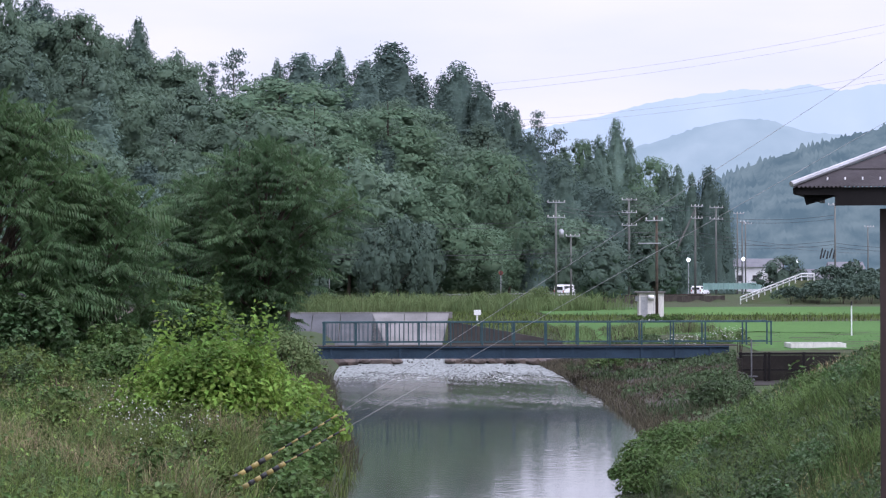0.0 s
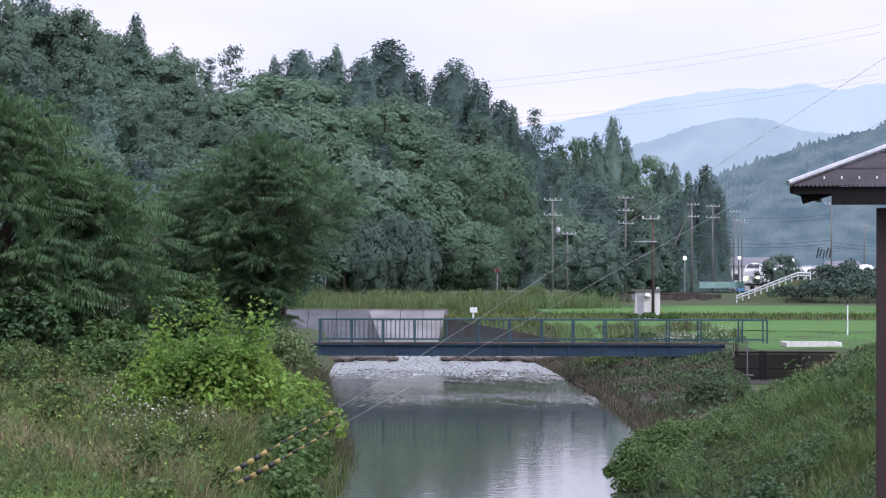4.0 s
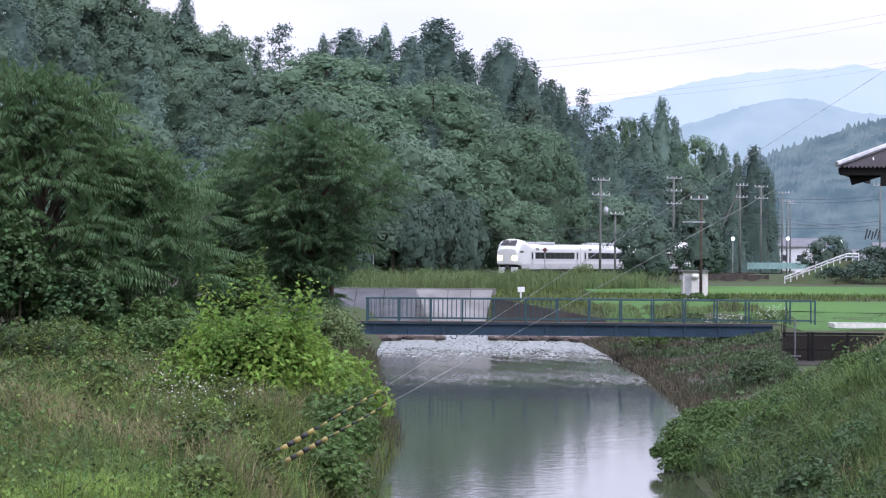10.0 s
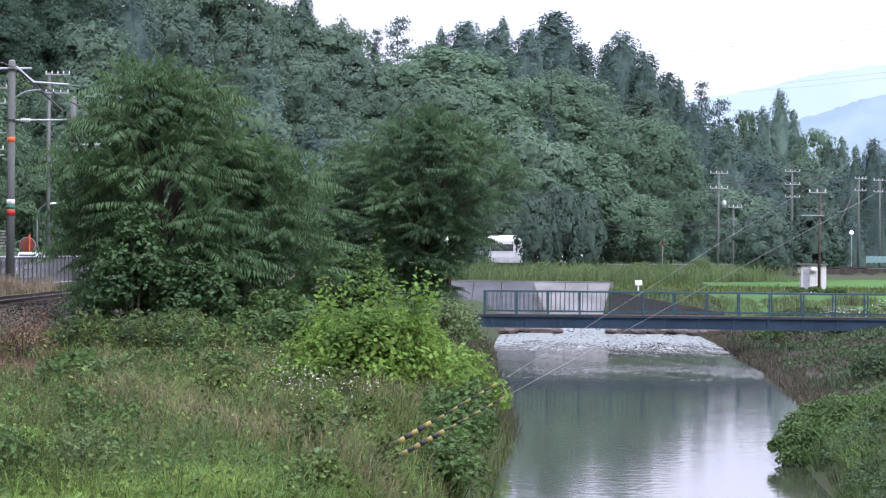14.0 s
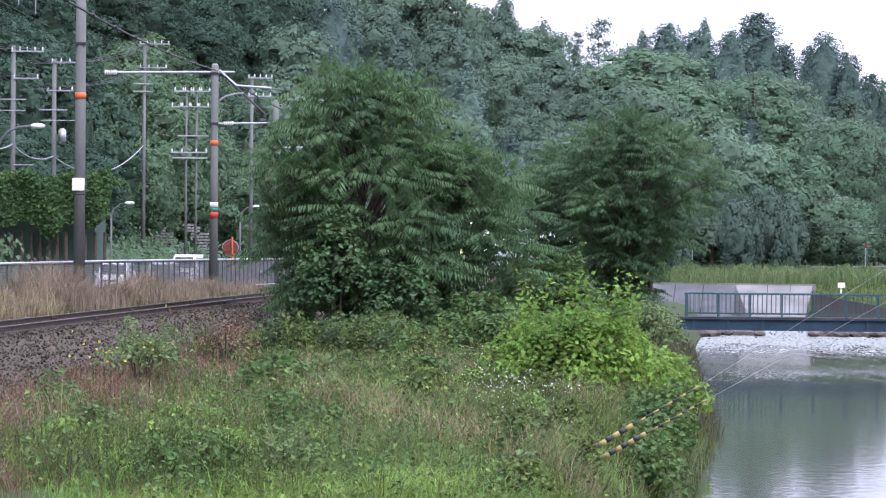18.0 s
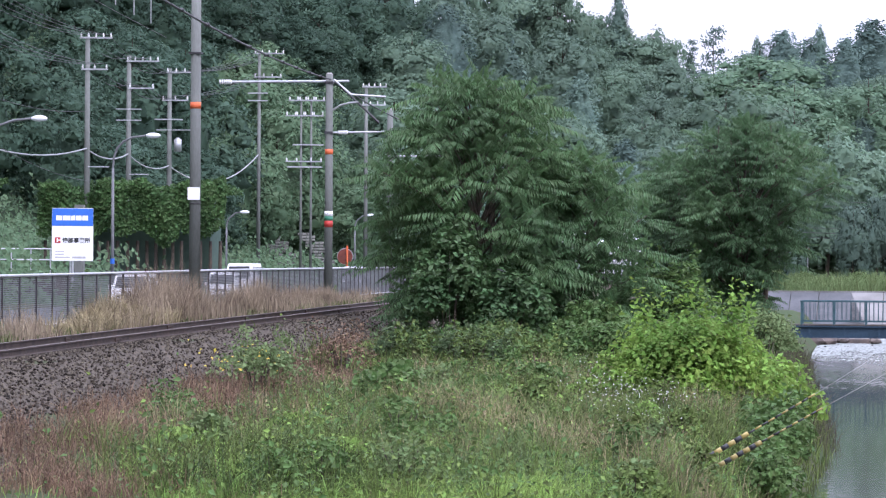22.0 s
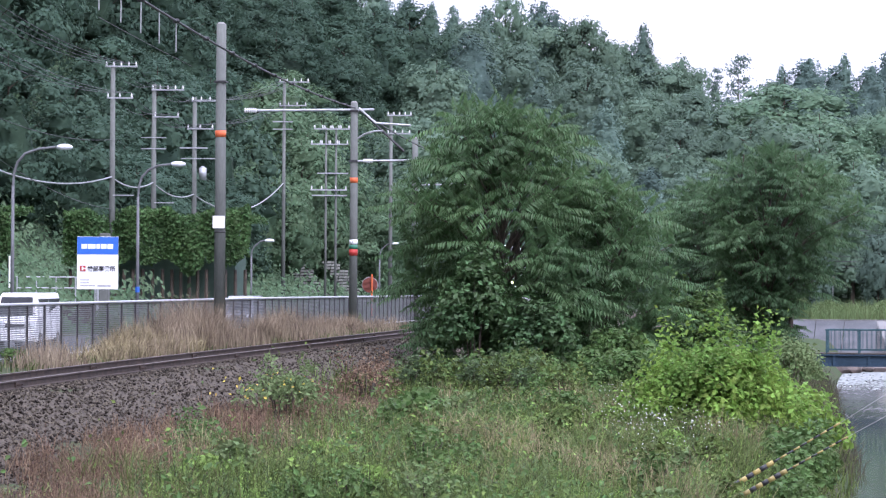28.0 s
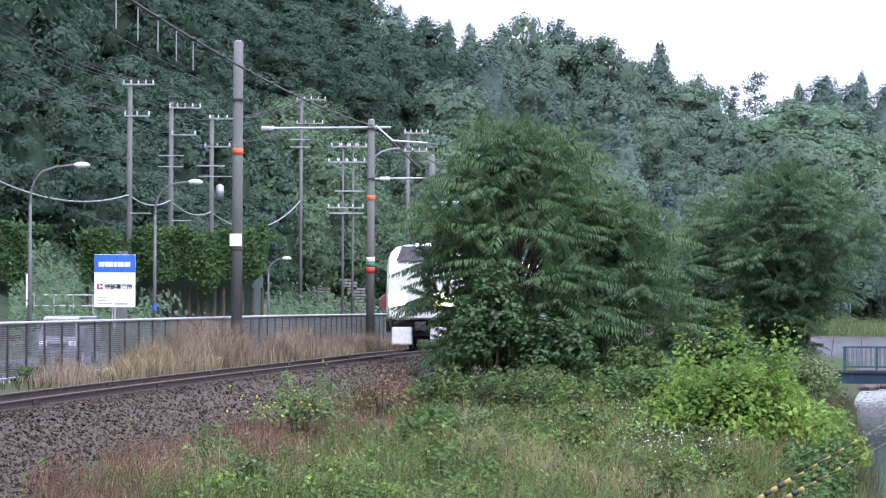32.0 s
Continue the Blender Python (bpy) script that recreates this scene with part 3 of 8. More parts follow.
# ---- trees ----
def quads_from(P, N, size, rng, tilt=0.7, aspect=1.0):
    """Small leafy faces at points P with normals N."""
    n = len(P)
    soft = np.repeat(N / (np.linalg.norm(N, axis=1)[:, None] + 1e-9) + rng.normal(0, 0.13, (n, 3)), 4, 0)
    N = N + rng.normal(0, tilt, (n, 3))
    N /= np.linalg.norm(N, axis=1)[:, None] + 1e-9
    A = np.cross(N, rng.normal(0, 1, (n, 3)))
    A /= np.linalg.norm(A, axis=1)[:, None] + 1e-9
    B = np.cross(N, A)
    s = (size * rng.uniform(0.6, 1.4, n))[:, None]
    V = np.stack([P + A * s, P + B * s * 0.55 * aspect + N * s * 0.15, P - A * s * 0.8, P - B * s * 0.6 * aspect - N * s * 0.1], 1)
    return V.reshape(-1, 3), np.arange(4 * n).reshape(n, 4), soft / np.linalg.norm(soft, axis=1)[:, None]


def trunk_mesh(h, r, rng, limbs=6, spread=3.0, base=0.35):
    vs, fs = tube([(0, 0, -0.3), (0, 0, 0.2), (0.1, 0.05, h * 0.3), (0.0, 0.1, h * 0.6), (0.05, 0, h * 0.92)], [r * 1.4, r, r * 0.8, r * 0.5, r * 0.12], 7)
    for k in range(limbs):
        a, z0 = k * 2.4 + rng.uniform(0, 0.6), h * (base + (0.9 - base) * k / limbs)
        e = spread * (1.05 - 0.6 * k / limbs)
        p = [(0, 0, z0), (math.cos(a) * e * 0.4, math.sin(a) * e * 0.4, z0 + e * 0.3), (math.cos(a) * e * 0.9, math.sin(a) * e * 0.9, z0 + e * 0.55)]
        v, f = tube(p, [r * 0.4, r * 0.25, r * 0.06], 5)
        fs += [tuple(i + len(vs) for i in q) for q in f]
        vs += v
    return np_mesh("trunk", [tuple(v) for v in vs], fs, M["bark"], smooth=True)


def ball(sub=2):
    bm = bmesh.new()
    bmesh.ops.create_icosphere(bm, subdivisions=sub, radius=1)
    v = np.array([tuple(q.co) for q in bm.verts])
    f = np.array([[q.index for q in face.verts] for face in bm.faces])
    bm.free()
    return v, f


BALL_V, BALL_F = ball(1)


def leaf_mass(lumps, per, size, rng, material, tilt=0.45, fill=0.6, dome=None, lean=0.55):
    """Foliage in uneven lumps (centre, radii): a rough inner mass and close leaves over it, per so many leaves a square metre; dome: the middle of the whole crown."""
    V, S = [], []
    for k, (c, lr) in enumerate(lumps):
        c, lr = np.array(c), np.array(lr)
        ripple = 1 + rng.normal(0, 0.24 if k else 0.16, (len(BALL_V), 1))
        out = np.zeros(3) if dome is None else (c - np.array(dome)) / (np.linalg.norm(c - np.array(dome)) + 1e-6)
        W = (c + BALL_V * lr * (fill if k else 0.85) * ripple)[BALL_F]
        V.append(np.concatenate([W, W[:, 2:3]], 1).reshape(-1, 3))
        nb = BALL_V[BALL_F] * (1 - lean) + out * lean
        S.append(np.concatenate([nb, nb[:, 2:3]], 1).reshape(-1, 3))
        n = max(12, int(per * 8.0 * lr[0] * lr[0]))
        D = rng.normal(0, 1, (n, 3))
        D /= np.linalg.norm(D, axis=1)[:, None]
        D[:, 2] = np.where(D[:, 2] < -0.45, -D[:, 2], D[:, 2])
        ph = rng.uniform(0, 6.28, 3)
        bumps = 0.16 * np.sin(D[:, 0] * 4.2 + ph[0]) * np.cos(D[:, 1] * 4.6 + ph[1]) + 0.12 * np.sin(D[:, 2] * 6.5 + D[:, 0] * 5.0 + ph[2])
        P = c + D * lr * (0.92 + bumps + 0.12 * rng.normal(0, 1, n))[:, None]
        v, f, m = quads_from(P, D * (1 - lean) + out * lean + np.array([0, 0, 0.15]), size, rng, tilt)
        V.append(v)
        S.append(m)
    V, S = np.vstack(V), np.vstack(S)
    me = np_mesh("crown", V, np.arange(len(V)).reshape(-1, 4), material)
    return shade_as(me, S / (np.linalg.norm(S, axis=1)[:, None] + 1e-9))


def broadleaf_crown(h, r, rng, lobes, per, size, material, low=0.1, fill=0.52):
    """A broad dome of billowing leafy clumps, uneven in outline, closed behind by an inner mass."""
    lumps = []
    mid = h * (low + (1 - low) * 0.42)
    for k in range(lobes):
        u = 1 - 1.85 * (k + 0.5) / lobes
        a = k * 2.399 + rng.uniform(-0.35, 0.35)
        swell = 1 + 0.16 * math.sin(a * 2 + h) + 0.12 * math.sin(a * 3 + u * 4 + r) + 0.08 * math.sin(a * 5 - u * 7)
        d = max(0, 1 - abs(u) ** 2.4) ** 0.5 * swell * rng.uniform(0.70, 0.92)
        z = mid + u * (h - mid if u > 0 else mid - h * low) * rng.uniform(0.80, 0.94) * (0.94 + 0.06 * swell)
        q = r * (0.15 + 0.24 * rng.random() ** 1.6)
        lumps.append(((math.cos(a) * d * r * 0.9, math.sin(a) * d * r * 0.9, z * 0.93), (q, q * rng.uniform(0.8, 1.2), q * rng.uniform(0.6, 0.95))))
    inner = [((0, 0, mid), (r * 0.5, r * 0.5, (h - mid) * 0.56))]
    return leaf_mass(inner + lumps, per, size, rng, material, dome=(0, 0, mid - (h - mid) * 0.1), lean=0.56, fill=fill, tilt=0.36)


def conifer_crown(h, r, rng, boughs, size, material, low=0.12, per=50, blunt=0.62):
    """Ragged drooping boughs round a leader, before a close inner cone; a low blunt gives a rounded top."""
    P, N = [], []
    for k in range(boughs):
        t = ((k + rng.random()) / boughs) ** 0.85
        a = k * 2.4 + rng.uniform(-0.5, 0.5)
        reach = r * (1 - t) ** blunt * rng.uniform(0.70, 1.10) + 0.25
        u = rng.random(per) ** 0.6
        side = rng.normal(0, 0.26 * reach + 0.12, per) * (1.1 - 0.6 * u)
        x, y = math.cos(a), math.sin(a)
        z = h * (low + (1 - low) * t) + reach * (0.10 * u - 0.36 * u * u) + rng.normal(0, 0.34, per)
        P.append(np.stack([x * reach * u - y * side, y * reach * u + x * side, z], 1))
        N.append(np.stack([x * 0.8 - y * side / (reach + 0.1), y * 0.8 + x * side / (reach + 0.1), np.full(per, 0.6)], 1))
    v, f, s = quads_from(np.vstack(P), np.vstack(N), size, rng, 0.4, 0.8)
    ring, rows = 12, 9
    W, Q, S = [], [], []
    for j in range(rows):
        t = j / (rows - 1)
        for i in range(ring):
            a = 2 * math.pi * i / ring
            d = (r * 0.55 * (1 - t) ** blunt + 0.04) * (1 + 0.22 * math.sin(i * 2.7 + j * 3.9))
            W.append((math.cos(a) * d, math.sin(a) * d, h * (low + (0.95 - low) * t)))
            S.append((math.cos(a), math.sin(a), 0.45))
            if j:
                Q.append(((j - 1) * ring + i, (j - 1) * ring + (i + 1) % ring, j * ring + (i + 1) % ring, j * ring + i))
    S = np.array(S) / 1.0966
    V = np.vstack([v, np.array(W)])
    F = np.vstack([f, np.array(Q) + len(v)])
    return shade_as(np_mesh("crown", V, F, material), np.vstack([s, S]))


def pine_crown(h, r, rng, material, tiers=9, per=150, size=0.3):
    """Open layered boughs with sky between them."""
    P, N = [], []
    for k in range(tiers):
        z = h * (0.42 + 0.58 * k / tiers)
        for j in range(3):
            a = rng.uniform(0, 6.28)
            d = r * (1 - 0.75 * k / tiers) * rng.uniform(0.35, 1)
            c = np.array([math.cos(a) * d, math.sin(a) * d, z + rng.uniform(-0.2, 0.3)])
            D = rng.normal(0, 1, (per // 3, 3)) * np.array([r * 0.22, r * 0.22, 0.22])
            P.append(c + D)
            N.append(np.tile([0, 0, 1.0], (len(D), 1)))
    v, f, _ = quads_from(np.vstack(P), np.vstack(N), size, rng, 0.6)
    return np_mesh("crown", v, f, material)


def make_tree(name, trunk, crown, label, category, group=""):
    t = thing(name, pose(0, 0, -500), label, category, group)
    part("trunk", trunk, None, t)
    part("crown", crown, None, t)
    return t


FOREST = []
for k, (h, r, lobes, m) in enumerate(((14, 5.6, 52, "leaf_forest"), (16, 6.8, 60, "leaf_forest_b"), (12, 5.0, 46, "leaf_forest"), (15, 6.0, 54, "leaf_forest_c"), (15, 5.2, 50, "leaf_forest"), (13, 6.2, 52, "leaf_forest_c"), (17, 6.2, 58, "leaf_forest_b"), (14, 5.8, 52, "leaf_forest_d"), (13, 5.4, 50, "creeper"))):
    rng = np.random.default_rng(100 + k)
    FOREST.append(make_tree("forest_tree", trunk_mesh(h, 0.22, rng), broadleaf_crown(h, r, rng, lobes, 11.0 if k in (0, 2, 4, 8) else 7.0, 0.19 if k in (0, 2, 4, 8) else 0.22, M[m], 0.0), "leafy green broadleaf tree in the hillside wood", "tree", "hillside trees"))
NEAR_WOOD, MIST_WOOD = [FOREST[k] for k in (0, 2, 4)], [FOREST[k] for k in (3, 5, 7)]
VINE_WOOD = FOREST[8:]
FRESH_WOOD, DARK_WOOD = [FOREST[k] for k in (1, 6, 3)], [FOREST[k] for k in (7, 3)]
CEDARS = []
for k, (h, r) in enumerate(((16, 3.6), (18, 4.0), (13, 3.3))):
    rng = np.random.default_rng(200 + k)
    CEDARS.append(make_tree("cedar_tree", trunk_mesh(h, 0.22, rng, 3, 1.0), conifer_crown(h, r, rng, 52, 0.17, M["leaf_cedar"], per=64), "dark green pointed cedar in the hillside wood", "tree", "hillside cedars"))
CYPRESSES = []
for k, (h, r) in enumerate(((15, 4.6), (14, 4.0))):
    rng = np.random.default_rng(230 + k)
    CYPRESSES.append(make_tree("cypress_tree", trunk_mesh(h, 0.24, rng, 3, 1.0), conifer_crown(h, r, rng, 76, 0.17, M["leaf_cypress"], 0.0, 70, 0.42), "dark round-topped cypress on the wooded ridge", "tree", "ridge cypresses"))
PINES = []
for k, (h, r) in enumerate(((15, 3.6), (13, 3.0))):
    rng = np.random.default_rng(300 + k)
    PINES.append(make_tree("pine_tree", trunk_mesh(h, 0.2, rng, 9, 2.6, 0.4), pine_crown(h, r, rng, M["leaf_cypress"], 10, 200, 0.2), "open-boughed dark pine on the ridge", "tree", "ridge pines"))


# the line of the tree tops against the sky: sideways and upward slope from the eye
TOP_X = [-0.29, -0.205, -0.183, -0.169, -0.156, -0.142, -0.130, -0.119, -0.102, -0.093, -0.085, -0.075, -0.063, -0.052, -0.035, -0.023, -0.016, -0.004, 0.003, 0.016, 0.028, 0.036, 0.051, 0.070, 0.085]
TOP_Z = [0.17, 0.135, 0.0923, 0.0898, 0.0882, 0.0865, 0.0898, 0.0856, 0.0781, 0.0772, 0.0730, 0.0675, 0.0647, 0.0663, 0.0685, 0.0689, 0.0692, 0.0604, 0.0638, 0.0521, 0.0504, 0.0428, 0.0462, 0.0327, 0.0252]


def canopy_z(x, y):
    return EYE + y * np.interp(x / y, TOP_X, TOP_Z)


SKYLINE = [  # sideways slope, slope of the top, kind, width as a slope
    (-0.262, 0.185, 'near', 0.034),
    (-0.0850, 0.0665, 'wood', 0.024),
    (-0.0905, 0.0700, 'wood', 0.022),
    (-0.246, 0.178, 'near', 0.034),
    (-0.231, 0.170, 'near', 0.034),
    (-0.217, 0.155, 'near', 0.032),
    (-0.206, 0.142, 'near', 0.030),
    (-0.197, 0.130, 'near', 0.030),
    (-0.189, 0.118, 'near', 0.028),
    (-0.1771, 0.0922, 'wood', 0.0252),
    (-0.1696, 0.0892, 'cedar', 0.0134),
    (-0.162, 0.0858, 'cypress', 0.0151),
    (-0.1545, 0.0847, 'cedar', 0.0118),
    (-0.1477, 0.0833, 'cedar', 0.0118),
    (-0.1385, 0.0832, 'cedar', 0.0134),
    (-0.1318, 0.0868, 'wood', 0.0185),
    (-0.1222, 0.0813, 'wood', 0.0285),
    (-0.1217, 0.0848, 'cypress', 0.0151),
    (-0.1172, 0.0818, 'cypress', 0.0118),
    (-0.1088, 0.0791, 'wood', 0.0201),
    (-0.1079, 0.0801, 'wood', 0.0218),
    (-0.0991, 0.0729, 'wood', 0.0201),
    (-0.0978, 0.0721, 'wood', 0.0201),
    (-0.0903, 0.0781, 'cedar', 0.0107),
    (-0.0802, 0.0687, 'wood', 0.0185),
    (-0.0731, 0.064, 'wood', 0.0134),
    (-0.0684, 0.0645, 'pine', 0.0074),
    (-0.0621, 0.0684, 'pine', 0.0101),
    (-0.0517, 0.0607, 'wood', 0.0185),
    (-0.0491, 0.0654, 'cedar', 0.0074),
    (-0.0416, 0.067, 'cypress', 0.0201),
    (-0.0335, 0.0647, 'cypress', 0.0151),
    (-0.0307, 0.0687, 'cedar', 0.0091),
    (-0.0231, 0.0647, 'cypress', 0.0168),
    (-0.0156, 0.0704, 'cypress', 0.0235),
    (-0.0077, 0.0607, 'cypress', 0.0151),
    (0.0004, 0.0603, 'cypress', 0.0118),
    (0.0046, 0.0643, 'cypress', 0.0185),
    (0.0118, 0.0586, 'cypress', 0.0134),
    (0.018, 0.0523, 'cypress', 0.0134),
    (0.0219, 0.0506, 'cedar', 0.0077),
    (0.0284, 0.0496, 'pine', 0.0091),
    (0.0336, 0.0445, 'pine', 0.0091),
    (0.0407, 0.0413, 'pale', 0.0118),
    (0.0466, 0.0425, 'cedar', 0.0101),
    (0.0516, 0.0476, 'cedar', 0.0118),
    (0.0555, 0.0415, 'cedar', 0.0091),
    (0.0617, 0.0358, 'pale', 0.0134),
    (0.0659, 0.0328, 'cedar', 0.0084),
    (0.0699, 0.0335, 'cedar', 0.0091),
    (0.0739, 0.0311, 'cedar', 0.0084),
    (0.079, 0.0331, 'cypress', 0.0107),
    (0.083, 0.0267, 'cypress', 0.0084),
]
FRONT = [  # broad leafy crowns at the foot of the hill: sideways slope, slope of the top, width as a slope
    (-0.0483, 0.0595, 0.0353),
    (-0.0584, 0.0511, 0.0302),
    (-0.0382, 0.0486, 0.0285),
    (-0.0164, 0.0509, 0.0285),
    (0.0029, 0.0476, 0.0302),
    (-0.0281, 0.0382, 0.0285),
    (-0.0088, 0.0318, 0.0285),
    (0.0135, 0.0382, 0.0218),
    (0.0197, 0.0318, 0.0185),
    (-0.0223, 0.0175, 0.0285),
    (-0.0013, 0.0197, 0.0269),
    (0.0105, 0.0158, 0.0201),
    (-0.0332, 0.0116, 0.0252),
    (-0.0147, 0.0066, 0.0252),
]


def plant_forest():
    rng = np.random.default_rng(11)
    used = set()

    def put(kinds, x, y, tall, limit, sink=0.3):
        t = kinds[rng.integers(len(kinds))]
        g = float(ground_z(x, y)) - sink
        h0 = HEIGHT[t.name]
        sc = min(tall, (limit - g) / h0)
        if sc < 0.45:
            return
        wide = sc * 1.5 if kinds in (CEDARS, CYPRESSES) else max(sc, 0.8 * tall)
        m = pose(x, y, g, 0, 0, rng.uniform(0, 360)) @ Matrix.Diagonal((wide, wide, sc, 1))
        if t.name in used:
            t = copy_thing(t, pose(0, 0, 0))
        used.add(t.name)
        t.matrix_basis = m

    def place(kinds, x, y, top, width):
        t = kinds[rng.integers(len(kinds))]
        g = float(ground_z(x, y)) - 0.3
        sc, wide = (top - g) / HEIGHT[t.name], (1.08 if kinds in (MIST_WOOD, NEAR_WOOD, PINES) else 1.4) * width / WIDTH[t.name]
        if t.name in used:
            t = copy_thing(t, pose(0, 0, 0))
        used.add(t.name)
        t.matrix_basis = pose(x, y, g, 0, 0, rng.uniform(0, 360)) @ Matrix.Diagonal((wide, wide, sc, 1))

    SIZE = {t.name: np.array([v.co for o in t.children if o.name.startswith("crown") for v in o.data.vertices]) for t in FOREST + CEDARS + CYPRESSES + PINES}
    WIDTH = {k: 2 * float(np.percentile(np.hypot(v[:, 0], v[:, 1]), 97)) for k, v in SIZE.items()}
    HEIGHT = {k: float(v[:, 2].max()) for k, v in SIZE.items()}
    for back in (22.5, 27, 36, 42, 47, 54, 60, 67, 75, 84, 92, 101, 110, 120, 132):
        s = s_at_y(96)
        while s < s_at_y(640 if back not in (42, 54, 67, 84, 101, 120, 132) else (350 if back < 110 else 430)):
            x, y, _ = on_track(s, -back + rng.uniform(-3, 3))
            s += rng.uniform(9.5, 14.5) * (1 + y / 900) * (0.8 if y < 330 else 1.05)
            if y < 96 or not -0.30 < x / y < 0.086 or (back < 34 and y < 305) or float(ground_z(x, y)) > EYE + 0.115 * math.hypot(x, y):
                continue
            a = x / y
            if (-0.045 < a < 0.018 and 24 < back < 62) or (a < -0.158 and back in (42, 101, 132)):
                continue
            if -0.207 < a < -0.163 and back < 62:
                woods, dark = VINE_WOOD, 0.0
            elif a < -0.158:
                woods, dark = NEAR_WOOD, 0.0
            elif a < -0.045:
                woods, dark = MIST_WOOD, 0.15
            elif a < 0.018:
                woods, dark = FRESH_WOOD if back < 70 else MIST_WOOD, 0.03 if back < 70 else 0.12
            else:
                woods, dark = DARK_WOOD, 0.7
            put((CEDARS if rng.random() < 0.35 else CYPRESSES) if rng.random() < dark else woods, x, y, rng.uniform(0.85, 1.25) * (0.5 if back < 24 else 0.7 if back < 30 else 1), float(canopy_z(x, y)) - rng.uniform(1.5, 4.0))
    # the trees that stand out against the sky
    sorts = {"wood": MIST_WOOD, "near": NEAR_WOOD, "pale": FOREST[1:2], "cedar": CEDARS, "cypress": CYPRESSES, "pine": PINES}
    for a, top, kind, wide in SKYLINE:
        ys = np.arange(330, 700, 4.0)
        need = EYE + top * ys - ground_z(a * ys, ys)
        fit = np.where((need > 8) & (need < 14) & (track_side(a * ys, ys) < -24))[0]
        if not len(fit):
            fit = [int(np.argmin(np.abs(need - 15) + 90 * (track_side(a * ys, ys) > -24)))]
        i = fit[-1] if kind != "pale" else fit[len(fit) // 2]
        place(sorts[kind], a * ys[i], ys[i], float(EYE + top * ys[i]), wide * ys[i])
    for i in range(30):
        a, y = -0.252 + 0.007 * (i % 6) + rng.uniform(-0.002, 0.002), 165 + 34 * (i // 6) + rng.uniform(-8, 8)
        if float(track_side(a * y, y)) < -30:
            place(NEAR_WOOD, a * y, y, float(ground_z(a * y, y)) + rng.uniform(7, 10), 0.8 * rng.uniform(8, 11))
    for i in range(32):
        a, y = -0.238 + 0.0075 * (i % 8) + rng.uniform(-0.002, 0.002), 352 + 25 * (i // 8) + rng.uniform(-7, 7)
        place(NEAR_WOOD, a * y, y, float(ground_z(a * y, y)) + rng.uniform(8, 11), rng.uniform(9, 12))
    for a, top, wide in FRONT:
        ys = np.arange(330, 560, 3.0)
        need = EYE + top * ys - ground_z(a * ys, ys)
        fit = np.where((need > 9) & (need < 19) & (track_side(a * ys, ys) < -23))[0]
        if len(fit):
            y = float(ys[fit[0]])
            place(FRESH_WOOD, a * y, y, EYE + top * y, wide * y)


plant_forest()

# ---- the railway ----
def rails():
    line = thing("railway_track", pose(0, 0, 0), "rusty single railway track on a stone ballast bed", "railway track", kind="structure")
    prof = [(-0.062, -0.153), (-0.062, -0.140), (-0.01, -0.125), (-0.008, -0.04), (-0.032, -0.03), (-0.032, -0.004), (-0.026, 0), (0.026, 0), (0.032, -0.004),
            (0.032, -0.03), (0.008, -0.04), (0.01, -0.125), (0.062, -0.140), (0.062, -0.153)]
    k = len(prof)
    for side in (-0.565, 0.565):
        ss = np.arange(s_at_y(22), s_at_y(470), 1.0)
        vs, fs, fm = [], [], []
        for i, s in enumerate(ss):
            x, y, yaw = on_track(s, side)
            c, sn = math.cos(radians(yaw)), math.sin(radians(yaw))
            z = float(rail_z(y))
            vs += [(x + px * c, y + px * sn, z + pz) for px, pz in prof]
            if i:
                for j in range(k):
                    fs.append(((i - 1) * k + j, (i - 1) * k + (j + 1) % k, i * k + (j + 1) % k, i * k + j))
                    fm.append(1 if j == 6 else 0)
        part("rail", np_mesh("rail", vs, fs, [M["rust"], M["railtop"]], fm), None, line, "brown rusty steel rail with a worn head")
    plate = boxes((-0.045, -0.012, -0.28, 0.28, -0.135, -0.035), (0.012, 0.045, -0.28, 0.28, -0.135, -0.035))
    for j in range(4):
        rod(plate, (-0.07, -0.21 + 0.14 * j, -0.085), (0.07, -0.21 + 0.14 * j, -0.085), 0.014)
    me = done(plate, "joint_plate", M["rust"])
    for y in (61, 73.5, 86, 98.5, 111, 123.5):
        for side in (-0.565, 0.565):
            x, yy, yaw = on_track(s_at_y(y), side)
            part("joint_plate", me, None, line).matrix_basis = pose(x, yy, float(rail_z(yy)), 0, 0, yaw)
    bm = boxes((-1.0, 1.0, -0.11, 0.11, -0.36, -0.195, 0.015))
    me = done(bm, "sleeper", M["concrete"])
    for s in np.arange(s_at_y(48), s_at_y(150), 0.64):
        x, y, yaw = on_track(s)
        part("sleeper", me, None, line).matrix_basis = pose(x, y, float(rail_z(y)), 0, 0, yaw)


rails()


